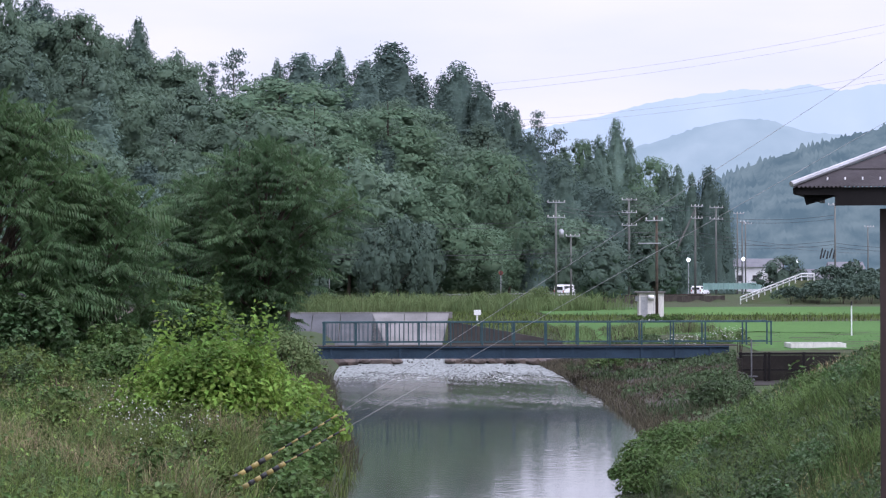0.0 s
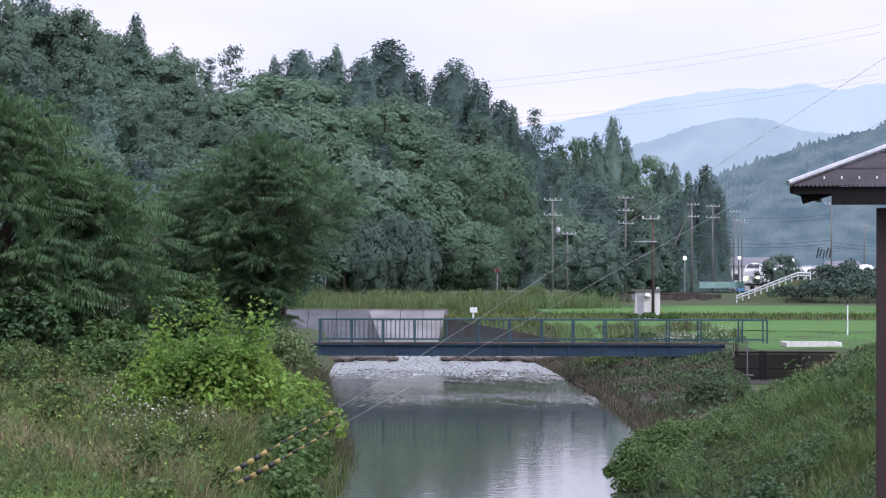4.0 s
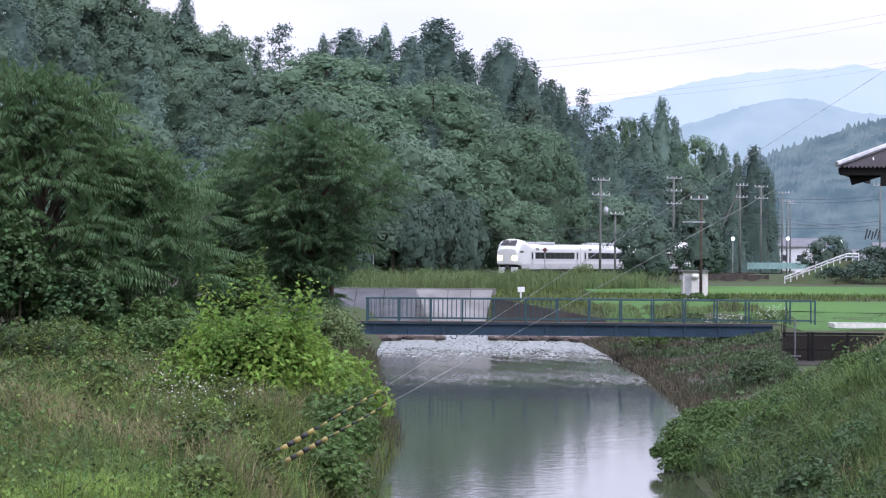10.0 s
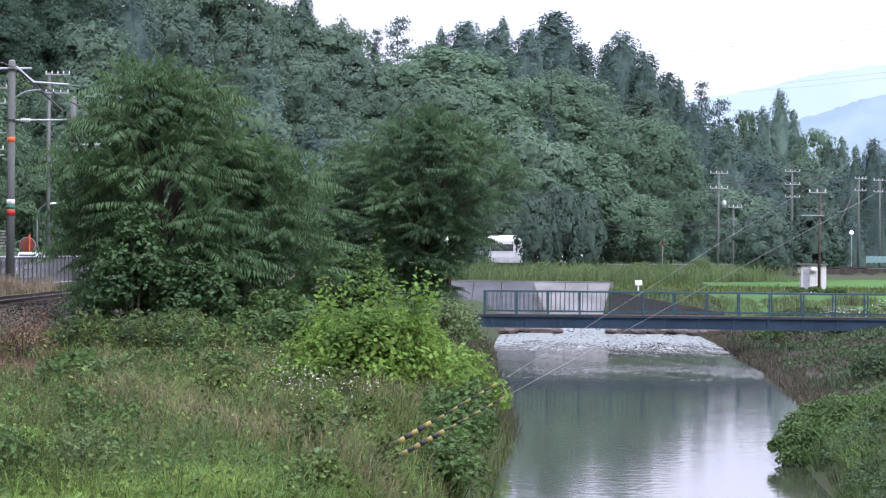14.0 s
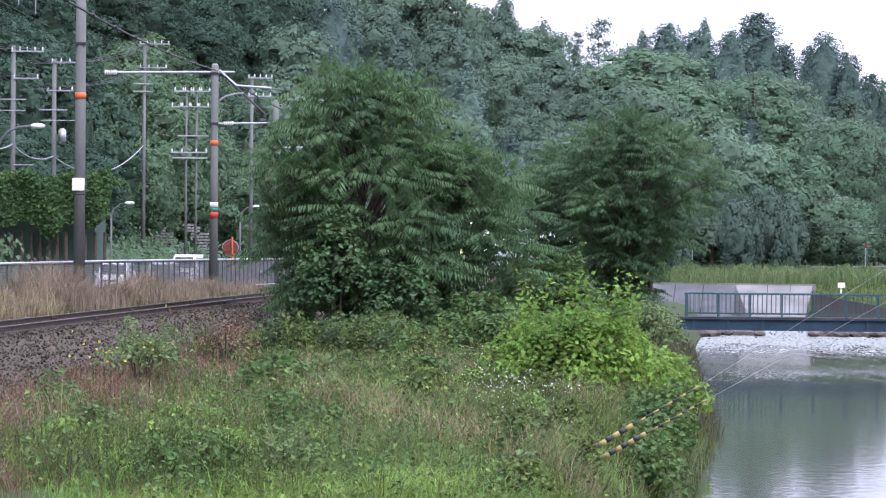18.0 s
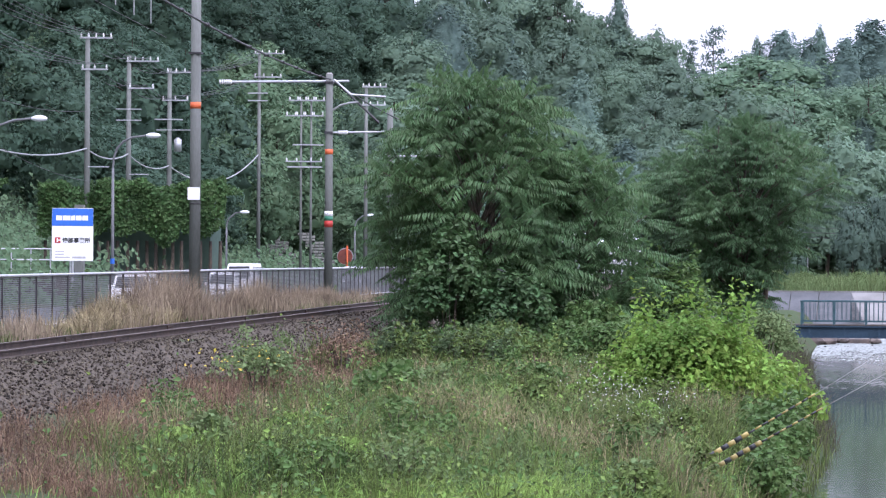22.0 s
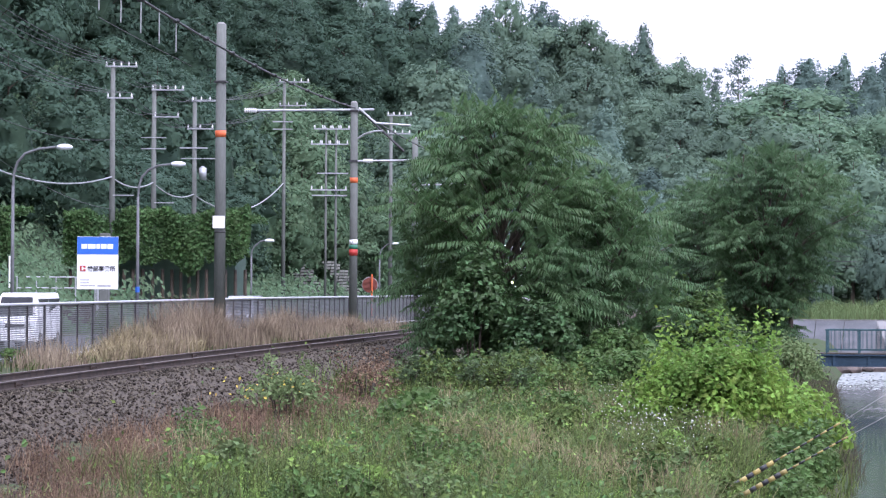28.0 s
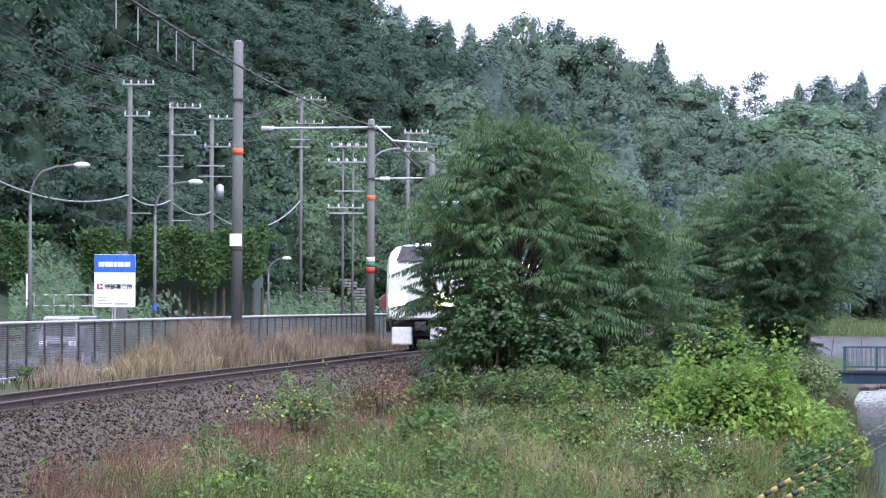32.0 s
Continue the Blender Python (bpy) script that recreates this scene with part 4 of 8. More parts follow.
def ballast():
    rng = np.random.default_rng(5)
    n = 36000
    y = 38 + 92 * rng.random(n) ** 1.7
    side = np.where(rng.random(n) < 0.72, rng.uniform(0.7, 3.9, n), rng.uniform(-2.3, 0.9, n))
    s = np.interp(y, TRACK[:, 1], TRACK_S)
    cx, cy = np.interp(s, TRACK_S, TRACK[:, 0]), np.interp(s, TRACK_S, TRACK[:, 1])
    dx, dy = np.interp(s, TRACK_S, TRACK_DIR[:, 0]), np.interp(s, TRACK_S, TRACK_DIR[:, 1])
    x, y = cx + side * dy, cy - side * dx
    z = np.maximum(ground_z(x, y), np.where(np.abs(side + 0.35) < 1.38, rail_z(y) - 0.235, -9))
    base = np.array([(1, 0, 0), (-1, 0, 0), (0, 1, 0), (0, -1, 0), (0, 0, 1), (0, 0, -1)], dtype=float)
    tri = np.array([(0, 2, 4), (2, 1, 4), (1, 3, 4), (3, 0, 4), (2, 0, 5), (1, 2, 5), (3, 1, 5), (0, 3, 5)])
    V = base[None] * rng.uniform(0.6, 1.3, (n, 6, 1)) * rng.uniform(0.015, 0.042, (n, 1, 1))
    a = rng.uniform(0, 6.28, n)
    ca, sa = np.cos(a), np.sin(a)
    tl = rng.uniform(-0.6, 0.6, n)
    X = V[..., 0] * ca[:, None] - V[..., 1] * sa[:, None] + V[..., 2] * tl[:, None]
    Y = V[..., 0] * sa[:, None] + V[..., 1] * ca[:, None]
    Z = V[..., 2] * 0.8 + V[..., 0] * tl[:, None]
    W = np.stack([X + x[:, None], Y + y[:, None], Z + z[:, None] + 0.04], -1).reshape(-1, 3)
    F = (tri[None] + (6 * np.arange(n))[:, None, None]).reshape(-1, 3)
    tagged(new("ballast", np_mesh("ballast", W, F, M["ballast"])), "grey-brown crushed stone ballast", "ballast", kind="stuff")


ballast()
def ballast_slope():
    """The shoulder of the stone bed, down to its foot on the river side."""
    vs, fs = [], []
    ss = np.arange(s_at_y(30), s_at_y(300), 1.0)
    sides = (0.98, 1.3, 1.7, 2.1, 2.5, 2.9, 3.3, 3.8)
    for s in ss:
        for q in sides:
            x, y, _ = on_track(s, q + 0.12 * math.sin(s * 1.7 + q) * (q > 3))
            vs.append((x, y, float(ground_z(x, y)) + 0.015))
    n = len(sides)
    for i in range(len(ss) - 1):
        for j in range(n - 1):
            fs.append((i * n + j, i * n + j + 1, (i + 1) * n + j + 1, (i + 1) * n + j))
    tagged(new("ballast_slope", np_mesh("ballast_slope", vs, fs, M["ballast"])), "sloping shoulder of the grey stone track bed", "track bed", kind="structure")


ballast_slope()
strip("ballast_bed", -1.7, 1.02, 36, 470, -0.188, M["ballast"], "flat top of the grey stone track bed", "track bed", step=2.0)


def railway_pole(x, y, z, h, label, marks, slab=True):
    p = thing("railway_pole", pose(x, y, z), label, "railway pole", "overhead line poles")
    part("shaft", rods(((0, 0, 0), (0, 0, h), 0.195, 0.165), n=20), M["pole"], p, smooth=True)
    part("base_plate", boxes((-0.32, 0.32, -0.32, 0.32, -0.06, 0.04, 0.02)), M["concrete"], p)
    part("foundation", boxes((-0.28, 0.28, -0.28, 0.28, -1.2, -0.06, 0.03)), M["concrete"], p)
    for name, z0, dz, m, lab in marks:
        r = 0.2 - 0.03 * z0 / h + 0.004
        part(name, rods(((0, 0, z0), (0, 0, z0 + dz), r), n=20), M[m], p, lab, smooth=True)
    part("cap", rods(((0, 0, h), (0, 0, h + 0.05), 0.15, 0.08), n=16), M["concrete"], p)
    return p


P1 = railway_pole(-24.48, 111.87, 3.4, 10.3, "tall grey spun-concrete pole with an orange band and white plate", [("orange_band", 6.45, 0.22, "orange", "orange painted band"), ("lower_strap", 3.2, 0.05, "darksteel", "")])
part("number_plate", boxes((-0.21, 0.21, -0.235, -0.215, 3.35, 3.77, 0.006)), M["white"], P1, "blank white plate")
part("clamp", boxes((-0.205, 0.205, -0.205, 0.205, 8.3, 8.36)), M["darksteel"], P1)
P2 = railway_pole(-27.06, 152.3, 2.75, 10.45, "grey concrete railway pole with brackets beside the curve", [("orange_band", 6.75, 0.24, "orange", "orange painted band"), ("white_band", 3.92, 0.22, "white", "white number band"), ("red_band", 3.4, 0.30, "red", "red painted band"), ("green_band", 3.70, 0.2, "green_paint", "green painted band")])
part("number_mark", boxes((-0.03, 0.03, -0.205, -0.198, 3.97, 4.09)), M["greyink"], P2)
part("feeder_beam", rods(((-5.0, -0.6, 10.05), (0.9, 0.1, 10.12), 0.055), n=10), M["galv"], P2, "long horizontal steel feeder arm")
bm = bmesh.new()
for i in range(6):
    rod(bm, (-5.0 + 0.1 * i, -0.6, 10.05), (-4.95 + 0.1 * i, -0.6, 10.05), 0.13, 0.07, n=12)
part("arm_insulator", bm, M["porcelain"], P2, "ribbed white porcelain insulator")
part("diagonal_brace", rods(((0.2, 0, 10.2), (1.0, 0, 9.5), 0.05), ((1.0, 0, 9.5), (2.6, 0.2, 9.4), 0.05), n=8), M["galv"], P2)
part("lower_brace", rods(((0.5, 0, 9.9), (2.3, 0.1, 8.2), 0.05), n=8), M["darksteel"], P2)
v, f = tube([(0.1, 0, 8.75), (0.5, 0, 9.0), (0.95, 0, 9.12), (1.35, 0, 9.15)], 0.045, 8)
part("curved_arm", np_mesh("curved_arm", [tuple(q) for q in v], f, M["palewire"], smooth=True), None, P2, "pale curved registration arm")
part("cantilever", rods(((0.1, 0, 7.75), (2.9, 0.2, 7.8), 0.045), n=8), M["galv"], P2)
bm = bmesh.new()
for i in range(5):
    rod(bm, (0.45 + 0.09 * i, 0.03, 7.76), (0.5 + 0.09 * i, 0.03, 7.76), 0.11, 0.06, n=12)
part("cantilever_insulator", bm, M["porcelain"], P2, "white porcelain insulator")
for z in (10.0, 7.7):
    part("stay_clamp", boxes((-0.19, 0.19, -0.19, 0.19, z, z + 0.1)), M["darksteel"], P2)
P3 = railway_pole(-29.9, 188, 2.7, 10.4, "grey concrete railway pole half hidden by leaves", [("orange_band", 6.75, 0.24, "orange", "orange painted band")])
part("cantilever", rods(((0.1, 0, 7.75), (2.9, 0.2, 7.8), 0.045), n=8), M["galv"], P3)

a, b = Vector((-18.0, 70, 11.55)), Vector((-27.0, 152.3, 12.95))
span = sag((-14.2, 40, 12.6), a, 0.25) + sag(a, b, 0.35, 24) + sag(b, (-25.6, 190, 11.6), 0.6, 12)
cable("messenger_wire", [span], 0.032, M["wire"], "thick black overhead messenger wire with droppers", "overhead wire", 6)
low = [p - Vector((0, 0, 0.95)) for p in sag(a, b, 0.35, 24)[:6]]
cable("contact_wire", [low], 0.008, M["wire"], "thin overhead contact wire", "overhead wire", 5)
bm = bmesh.new()
for i in range(0, 5):
    p = sag(a, b, 0.35, 24)[i]
    rod(bm, p, p - Vector((0, 0, 0.8)), 0.016, n=6)
tagged(new("dropper_wires", done(bm, "dropper_wires", M["palewire"])), "short pale dropper wires under the messenger wire", "overhead wire", kind="stuff")
bm = bmesh.new()
for p in sag(a, b, 0.35, 24)[2:24:2]:
    rod(bm, p - Vector((0.05, 0.05, 0.0)), p + Vector((0.05, 0.05, 0.0)), 0.06, n=8)
tagged(new("wire_clamps", done(bm, "wire_clamps", M["wire"])), "black clamps on the messenger wire", "overhead wire", kind="stuff")


# ---- the fence between line and road ----
def fence():
    f = thing("railway_fence", pose(0, 0, 0), "grey steel mesh fence with a pale top rail", "fence")
    ss = np.arange(s_at_y(70), s_at_y(262), 2.0)
    dark = done(boxes((-0.035, 0.035, -0.035, 0.035, 0, 1.5, 0.006)), "post", M["darksteel"])
    pts = []
    for i, s in enumerate(ss):
        x, y, yaw = on_track(s, -5.0)
        z = float(road_z(y)) - 0.28
        pts.append((x, y, z))
        part("post", dark, None, f).matrix_basis = pose(x, y, z, 0, 0, yaw)
    v, q = tube([(x, y, z + 1.5) for x, y, z in pts], 0.045, 8)
    part("top_rail", np_mesh("top_rail", [tuple(a) for a in v], q, M["galv"], smooth=True), None, f, "pale top rail")
    v, q = tube([(x, y, z + 0.12) for x, y, z in pts], 0.025, 6)
    part("bottom_rail", np_mesh("bottom_rail", [tuple(a) for a in v], q, M["galv"]), None, f)
    vs, fs = [], []
    for i in range(len(pts) - 1):
        a, b = Vector(pts[i]), Vector(pts[i + 1])
        for j in range(1, 14):
            p = a.lerp(b, j / 14)
            n = len(vs)
            vs += [p + Vector((-0.006, 0, 0.12)), p + Vector((0.006, 0, 0.12)), p + Vector((0.006, 0, 1.48)), p + Vector((-0.006, 0, 1.48))]
            fs.append((n, n + 1, n + 2, n + 3))
        for j in range(1, 24):
            h = 0.12 + 1.36 * j / 24
            n = len(vs)
            vs += [a + Vector((0, 0, h)), b + Vector((0, 0, h)), b + Vector((0, 0, h + 0.022)), a + Vector((0, 0, h + 0.022))]
            fs.append((n, n + 1, n + 2, n + 3))
    part("wire_mesh", np_mesh("wire_mesh", [tuple(p) for p in vs], fs, M["mesh_grey"]), None, f, "grey welded wire mesh")["kind"] = "stuff"


fence()


# ---- footbridge ----
def footbridge():
    y0, y1, x0, x1, zd = 156.0, 158.0, -6.0, 13.25, 1.76
    b = thing("footbridge", pose(0, 0, 0), "narrow blue steel footbridge with a teal railing over the river", "footbridge")
    for y in (y0, y1):
        g = part("girder", boxes((x0, x1, y - 0.02, y + 0.02, zd - 0.52, zd - 0.06)), M["bridge_blue"], b, "dark blue painted steel girder")
        part("flange", boxes((x0, x1, y - 0.13, y + 0.13, zd - 0.06, zd - 0.0)), M["bridge_blue"], g)
        part("flange", boxes((x0, x1, y - 0.13, y + 0.13, zd - 0.56, zd - 0.52)), M["bridge_blue"], g)
    me = done(boxes((-0.05, 0.05, y0 - 0.1, y0 - 0.02, zd - 0.52, zd - 0.06)), "stiffener", M["bridge_blue"])
    for i in range(12):
        part("stiffener", me, None, b).matrix_basis = pose(x0 + 0.8 + i * 1.6, 0, 0)
    part("deck", boxes((x0, x1 + 0.4, y0 - 0.05, y1 + 0.05, zd, zd + 0.05)), M["dark_concrete"], b)
    post = boxes((-0.036, 0.036, -0.036, 0.036, 0.02, 1.1, 0.008))
    me = done(post, "post", M["bridge_teal"])
    xs = [x0 + 0.45 + i * 1.475 for i in range(13)] + [14.05, 15.2]
    for y in (y0 - 0.02, y1 + 0.02):
        for x in xs:
            part("railing_post", me, None, b).matrix_basis = pose(x, y, zd + 0.02)
        part("handrail", boxes((x0 + 0.38, 15.25, y - 0.05, y + 0.05, zd + 1.09, zd + 1.155, 0.012)), M["bridge_teal"], b, "teal painted handrail")
        part("lower_rail", boxes((x0 + 0.38, 15.25, y - 0.02, y + 0.02, zd + 0.18, zd + 0.22)), M["bridge_teal"], b)
    me = done(rods(((0, 0, 0.2), (0, 0, 1.1), 0.012), n=5), "baluster", M["bridge_teal"])
    for i in range(42):
        for y in (y0, y1):
            part("baluster", me, None, b).matrix_basis = pose(x0 + 0.6 + i * 0.21, y, zd)
    for x, xx in ((x0 - 0.9, x0 + 0.2), (x1 - 0.3, x1 + 1.0)):
        part("abutment", boxes((x, xx, y0 - 0.3, y1 + 0.3, -0.5, zd - 0.56, 0.04)), M["dark_concrete"], b)


footbridge()


def river_works():
    # weir with broken water and blocks
    rng = np.random.default_rng(3)
    vs, fs = [], []
    nx, ny = 150, 130
    for j in range(ny):
        for i in range(nx):
            x = -6.2 + 12.6 * i / (nx - 1)
            y = 126 + 82 * j / (ny - 1)
            w = smooth01(164, 178, y)
            vs.append((x, y, 0.004 + w * (0.01 + 0.03 * rng.random()) + 0.34 * smooth01(187, 193, y)))
    for j in range(ny - 1):
        for i in range(nx - 1):
            a = j * nx + i
            x, y = vs[a][:2]
            ragged = 0.16 * math.sin(x * 1.1 + y * 0.3) + 0.12 * math.sin(x * 2.9 - y * 0.2)
            churn = smooth01(0.0, 1.0, (y - 161) / 16 + ragged) * 0.95
            if rng.random() < churn and (y < 188.5 or (-2.9 + 0.2 * math.sin(y) < x < 0.1 and y < 196)):
                fs.append((a, a + 1, a + nx + 1, a + nx))
    cells = []
    for j in range(ny - 1):
        for i in range(nx - 1):
            a = j * nx + i
            x, y = vs[a][:2]
            ruffled = math.exp(-((y - 137 - 2 * math.sin(x * 0.7)) / 5.5) ** 2) * smooth01(-4.5, -1.5, x) + 0.8 * smooth01(150, 164, y) + 0.25 * math.sin(x * 1.9 + y * 0.8)
            if rng.random() < ruffled * 0.8 and y < 172:
                cells.append((a, a + 1, a + nx + 1, a + nx))
    flat = [(x, y, 0.003) for x, y, _ in vs]
    tagged(new("ruffled_water", np_mesh("ruffled_water", flat, cells, M["ruffled"])), "ruffled patches of grey water below the weir", "river", kind="stuff")
    tagged(new("weir_foam", np_mesh("weir_foam", vs, fs, M["foam"], smooth=True)), "broken white water below a low weir", "white water", kind="stuff")
    bm = boxes((-7.0, -2.95, 189.2, 191.4, -0.4, 0.36, 0.06), (0.1, 8.0, 189.2, 191.4, -0.4, 0.36, 0.06), (-2.95, 0.1, 189.6, 191.4, -0.4, 0.12, 0.04))
    tagged(new("river_sill", done(bm, "river_sill", M["stone"])), "low mossy stone sill across the river", "weir", kind="structure")
    for x, y, sc in ((-5.4, 188.6, 0.7), (-4.4, 189.4, 0.4), (-2.6, 188.8, 0.35), (0.4, 189, 0.35), (2.0, 189, 0.45), (2.8, 189.4, 0.5), (3.9, 189, 0.4), (5.2, 188.6, 0.6), (-6.2, 188, 0.8), (1.2, 189.6, 0.5)):
        bm = bmesh.new()
        bmesh.ops.create_icosphere(bm, subdivisions=2, radius=1)
        for v in bm.verts:
            v.co *= 1 + 0.22 * noise.noise(v.co * 1.7 + Vector((x, y, 0)))
            v.co.z *= 0.6
        r = new("boulder", done(bm, "boulder", M["stone"]))
        r.matrix_basis = pose(x, y, 0.25, 0, 0, x * 40) @ Matrix.Diagonal((sc, sc, sc * 0.9, 1))
        tagged(r, "dark wet boulder at the weir", "boulder", "boulders at the weir")
    sill = boxes((-6.6, 6.0, 206.0, 207.6, -0.5, 0.42, 0.05))
    tagged(new("weir_sill", done(sill, "weir_sill", M["dark_concrete"])), "stained concrete sill of a low weir", "weir", kind="structure")
    # sloped revetment panels behind the bridge
    rev = thing("revetment", pose(0, 0, 0), "sloped concrete river revetment with joints", "revetment", kind="structure")
    edges = [-10.5, -8.4, -6.6, -4.55, -2.5, -1.05, 0.4]
    for k in range(6):
        m = "grey_concrete" if k < 3 else "pale_concrete"
        a, b2 = edges[k] + 0.02, edges[k + 1] - 0.02
        cut = 0.0 if k < 5 else 0.5
        bm = bmesh.new()
        lo = [bm.verts.new(c) for c in ((a, 210, 0.3), (b2 + (1.1 if k == 2 else 0) - cut, 210, 0.3), (b2, 217.5, 2.42), (a, 217.5, 2.42))]
        up = [bm.verts.new((v.co.x, v.co.y - 0.08, v.co.z + 0.22)) for v in lo]
        bm.faces.new(lo[::-1])
        bm.faces.new(up)
        for i in range(4):
            bm.faces.new((lo[i], lo[(i + 1) % 4], up[(i + 1) % 4], up[i]))
        part("slope_panel", bm, M[m], rev)
    bm = bmesh.new()
    lo = [bm.verts.new(c) for c in ((0.3, 210.4, 0.2), (7.4, 208.6, 0.2), (7.4, 209.3, 0.95), (0.3, 212.6, 2.2))]
    up = [bm.verts.new(v.co + Vector((0, 0.9, 0))) for v in lo]
    bm.faces.new(lo)
    bm.faces.new(up[::-1])
    for i in range(4):
        bm.faces.new((lo[(i + 1) % 4], lo[i], up[i], up[(i + 1) % 4]))
    part("wing_wall", bm, M["shade_dark_concrete"], rev, "dark stained stone wing wall")
    part("coping", boxes((-10.6, 0.6, 217.4, 217.9, 2.3, 2.72, 0.02)), M["pale_concrete"], rev)
    # right bank: stained revetment with ribs below the plain
    bank = thing("bank_revetment", pose(0, 0, 0), "dark stained stone-pitched bank below the bridge", "revetment", kind="structure")
    for k in range(14):
        ya, yb = 120 + k * 6.0, 125.9 + k * 6.0
        if ya > 203:
            break
        vs = []
        for y in (ya, yb):
            xr = float(np.interp(y, BANK_Y, BANK_R))
            xt = min(xr + 6.9, 0.0872 * y)
            vs += [(xr - 0.4, y, -0.12), (xt, y, -0.12 + 1.22 * (xt - xr + 0.4) / 6.7)]
        bm = bmesh.new()
        lo = [bm.verts.new(vs[i]) for i in (0, 1, 3, 2)]
        up = [bm.verts.new(v.co + Vector((-0.03, 0, 0.16))) for v in lo]
        bm.faces.new(up)
        for i in range(4):
            bm.faces.new((lo[i], lo[(i + 1) % 4], up[(i + 1) % 4], up[i]))
        part("slab", bm, M["dark_concrete"], bank)
    # sluice at the end of the bridge
    g = thing("sluice_gate", pose(13.6, 149, 0), "dark steel sluice frame on a concrete wall", "sluice gate")
    # walls and floor of the recess coloured near-black for the shade inside
    part("back_wall", boxes((-1.0, 4.6, 3.2, 3.5, -0.5, 1.35, 0.03)), M["shade_dark_concrete"], g)
    part("basin_floor", boxes((-1.0, 4.6, -5, 3.2, -0.5, 0.34, 0.03)), M["shade_dark_concrete"], g)
    part("wing_wall", boxes((-1.35, -1.0, -9, 3.2, -0.3, 0.95, 0.03)), M["shade_dark_concrete"], g)
    part("wall", boxes((-0.7, 4.0, 0, 3.0, -0.5, 0.2, 0.04), (-0.7, -0.35, 0, 3.0, 0.2, 1.35, 0.03)), M["shade_dark_concrete"], g)
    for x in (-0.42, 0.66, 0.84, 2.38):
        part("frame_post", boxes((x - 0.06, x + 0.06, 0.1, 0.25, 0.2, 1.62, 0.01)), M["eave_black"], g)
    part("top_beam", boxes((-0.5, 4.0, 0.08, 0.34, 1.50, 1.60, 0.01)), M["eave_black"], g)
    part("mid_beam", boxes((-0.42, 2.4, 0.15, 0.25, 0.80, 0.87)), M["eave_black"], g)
    part("back_panel", boxes((-0.3, 3.8, 1.2, 1.3, 0.1, 1.45)), M["shade_dark_concrete"], g)
    part("spindle", rods(((0.05, 0.05, 0.3), (0.05, 0.05, 2.2), 0.035), n=10), M["mesh_grey"], g, "grey lifting spindle")
    part("gearbox", boxes((-0.08, 0.18, -0.1, 0.15, 0.22, 0.45, 0.02), (-0.22, 0.32, -0.05, 0.1, 0.52, 0.58, 0.01)), M["mesh_grey"], g)
    t = thing("concrete_trough", pose(18.3, 165, 1.48), "pale concrete trough filled with water in the field", "trough")
    for w in ((-1.35, 1.35, -0.9, -0.75), (-1.35, 1.35, 2.2, 2.35), (-1.35, -1.2, -0.75, 2.2), (1.2, 1.35, -0.75, 2.2)):
        part("wall", boxes((*w, 0, 0.22)), M["hut_wall"], t)
    part("water_surface", boxes((-1.2, 1.2, -0.75, 2.2, 0.10, 0.19)), M["water"], t)


river_works()


# ---- the plain: rice fields, hut, guard rail ----
def fields():
    for k, (x0, x1, y0, y1) in enumerate(((9.5, 120, 300, 384), (8.0, 120, 208, 262), (15.0, 120, 160, 207))):
        nx, ny = 50, 22
        X, Y = np.meshgrid(np.linspace(x0, x1, nx), np.linspace(y0, y1, ny))
        Z = ground_z(X, Y) + 0.06 - 0.02 * k
        i = (np.arange(ny - 1)[:, None] * nx + np.arange(nx - 1)[None]).ravel()
        tagged(new("rice_field_%d" % (k + 1), np_mesh("rice_field", np.stack([X, Y, Z], -1).reshape(-1, 3), np.stack([i, i + 1, i + nx + 1, i + nx], -1), M["paddy"])),
               "bright green field of young rice", "rice field", kind="structure")


fields()


def hut():
    h = thing("pump_hut", pose(16.5, 270, 1.35), "small pale cream utility hut with a meter box", "hut")
    part("wall", boxes((-0.85, 1.15, -1.0, 1.0, 0, 2.3, 0.02)), M["hut_wall"], h)
    part("roof", boxes((-1.15, 1.25, -1.2, 1.2, 2.3, 2.42, 0.02)), M["pale_concrete"], h)
    part("door", boxes((-0.7, -0.15, -1.03, -0.99, 0.1, 2.0, 0.005)), M["galv"], h)
    part("meter_box", boxes((-1.1, -0.85, -0.8, -0.3, 1.65, 2.05, 0.02)), M["galv"], h)
    part("tank", rods(((-0.1, -1.15, 1.95), (0.35, -1.15, 1.95), 0.18), n=14), M["white"], h, "small white round tank", smooth=True)
    part("panel_seams", boxes((0.3, 0.32, -1.006, -1.0, 0, 2.3), (0.75, 0.77, -1.006, -1.0, 0, 2.3)), M["galv"], h)


hut()


def guard_rail(name, pts, label, m="white"):
    g = thing(name, pose(0, 0, 0), label, "guard rail")
    for (x, y, z) in pts:
        part("post", boxes((-0.06, 0.06, -0.06, 0.06, -0.1, 0.85)), M[m], g).matrix_basis = pose(x, y, z)
    for dz in (0.45, 0.8):
        v, f = tube([(x, y - 0.08, z + dz) for x, y, z in pts], 0.09, 8)
        part("beam", np_mesh("beam", [tuple(a) for a in v], f, M[m], smooth=True), None, g)




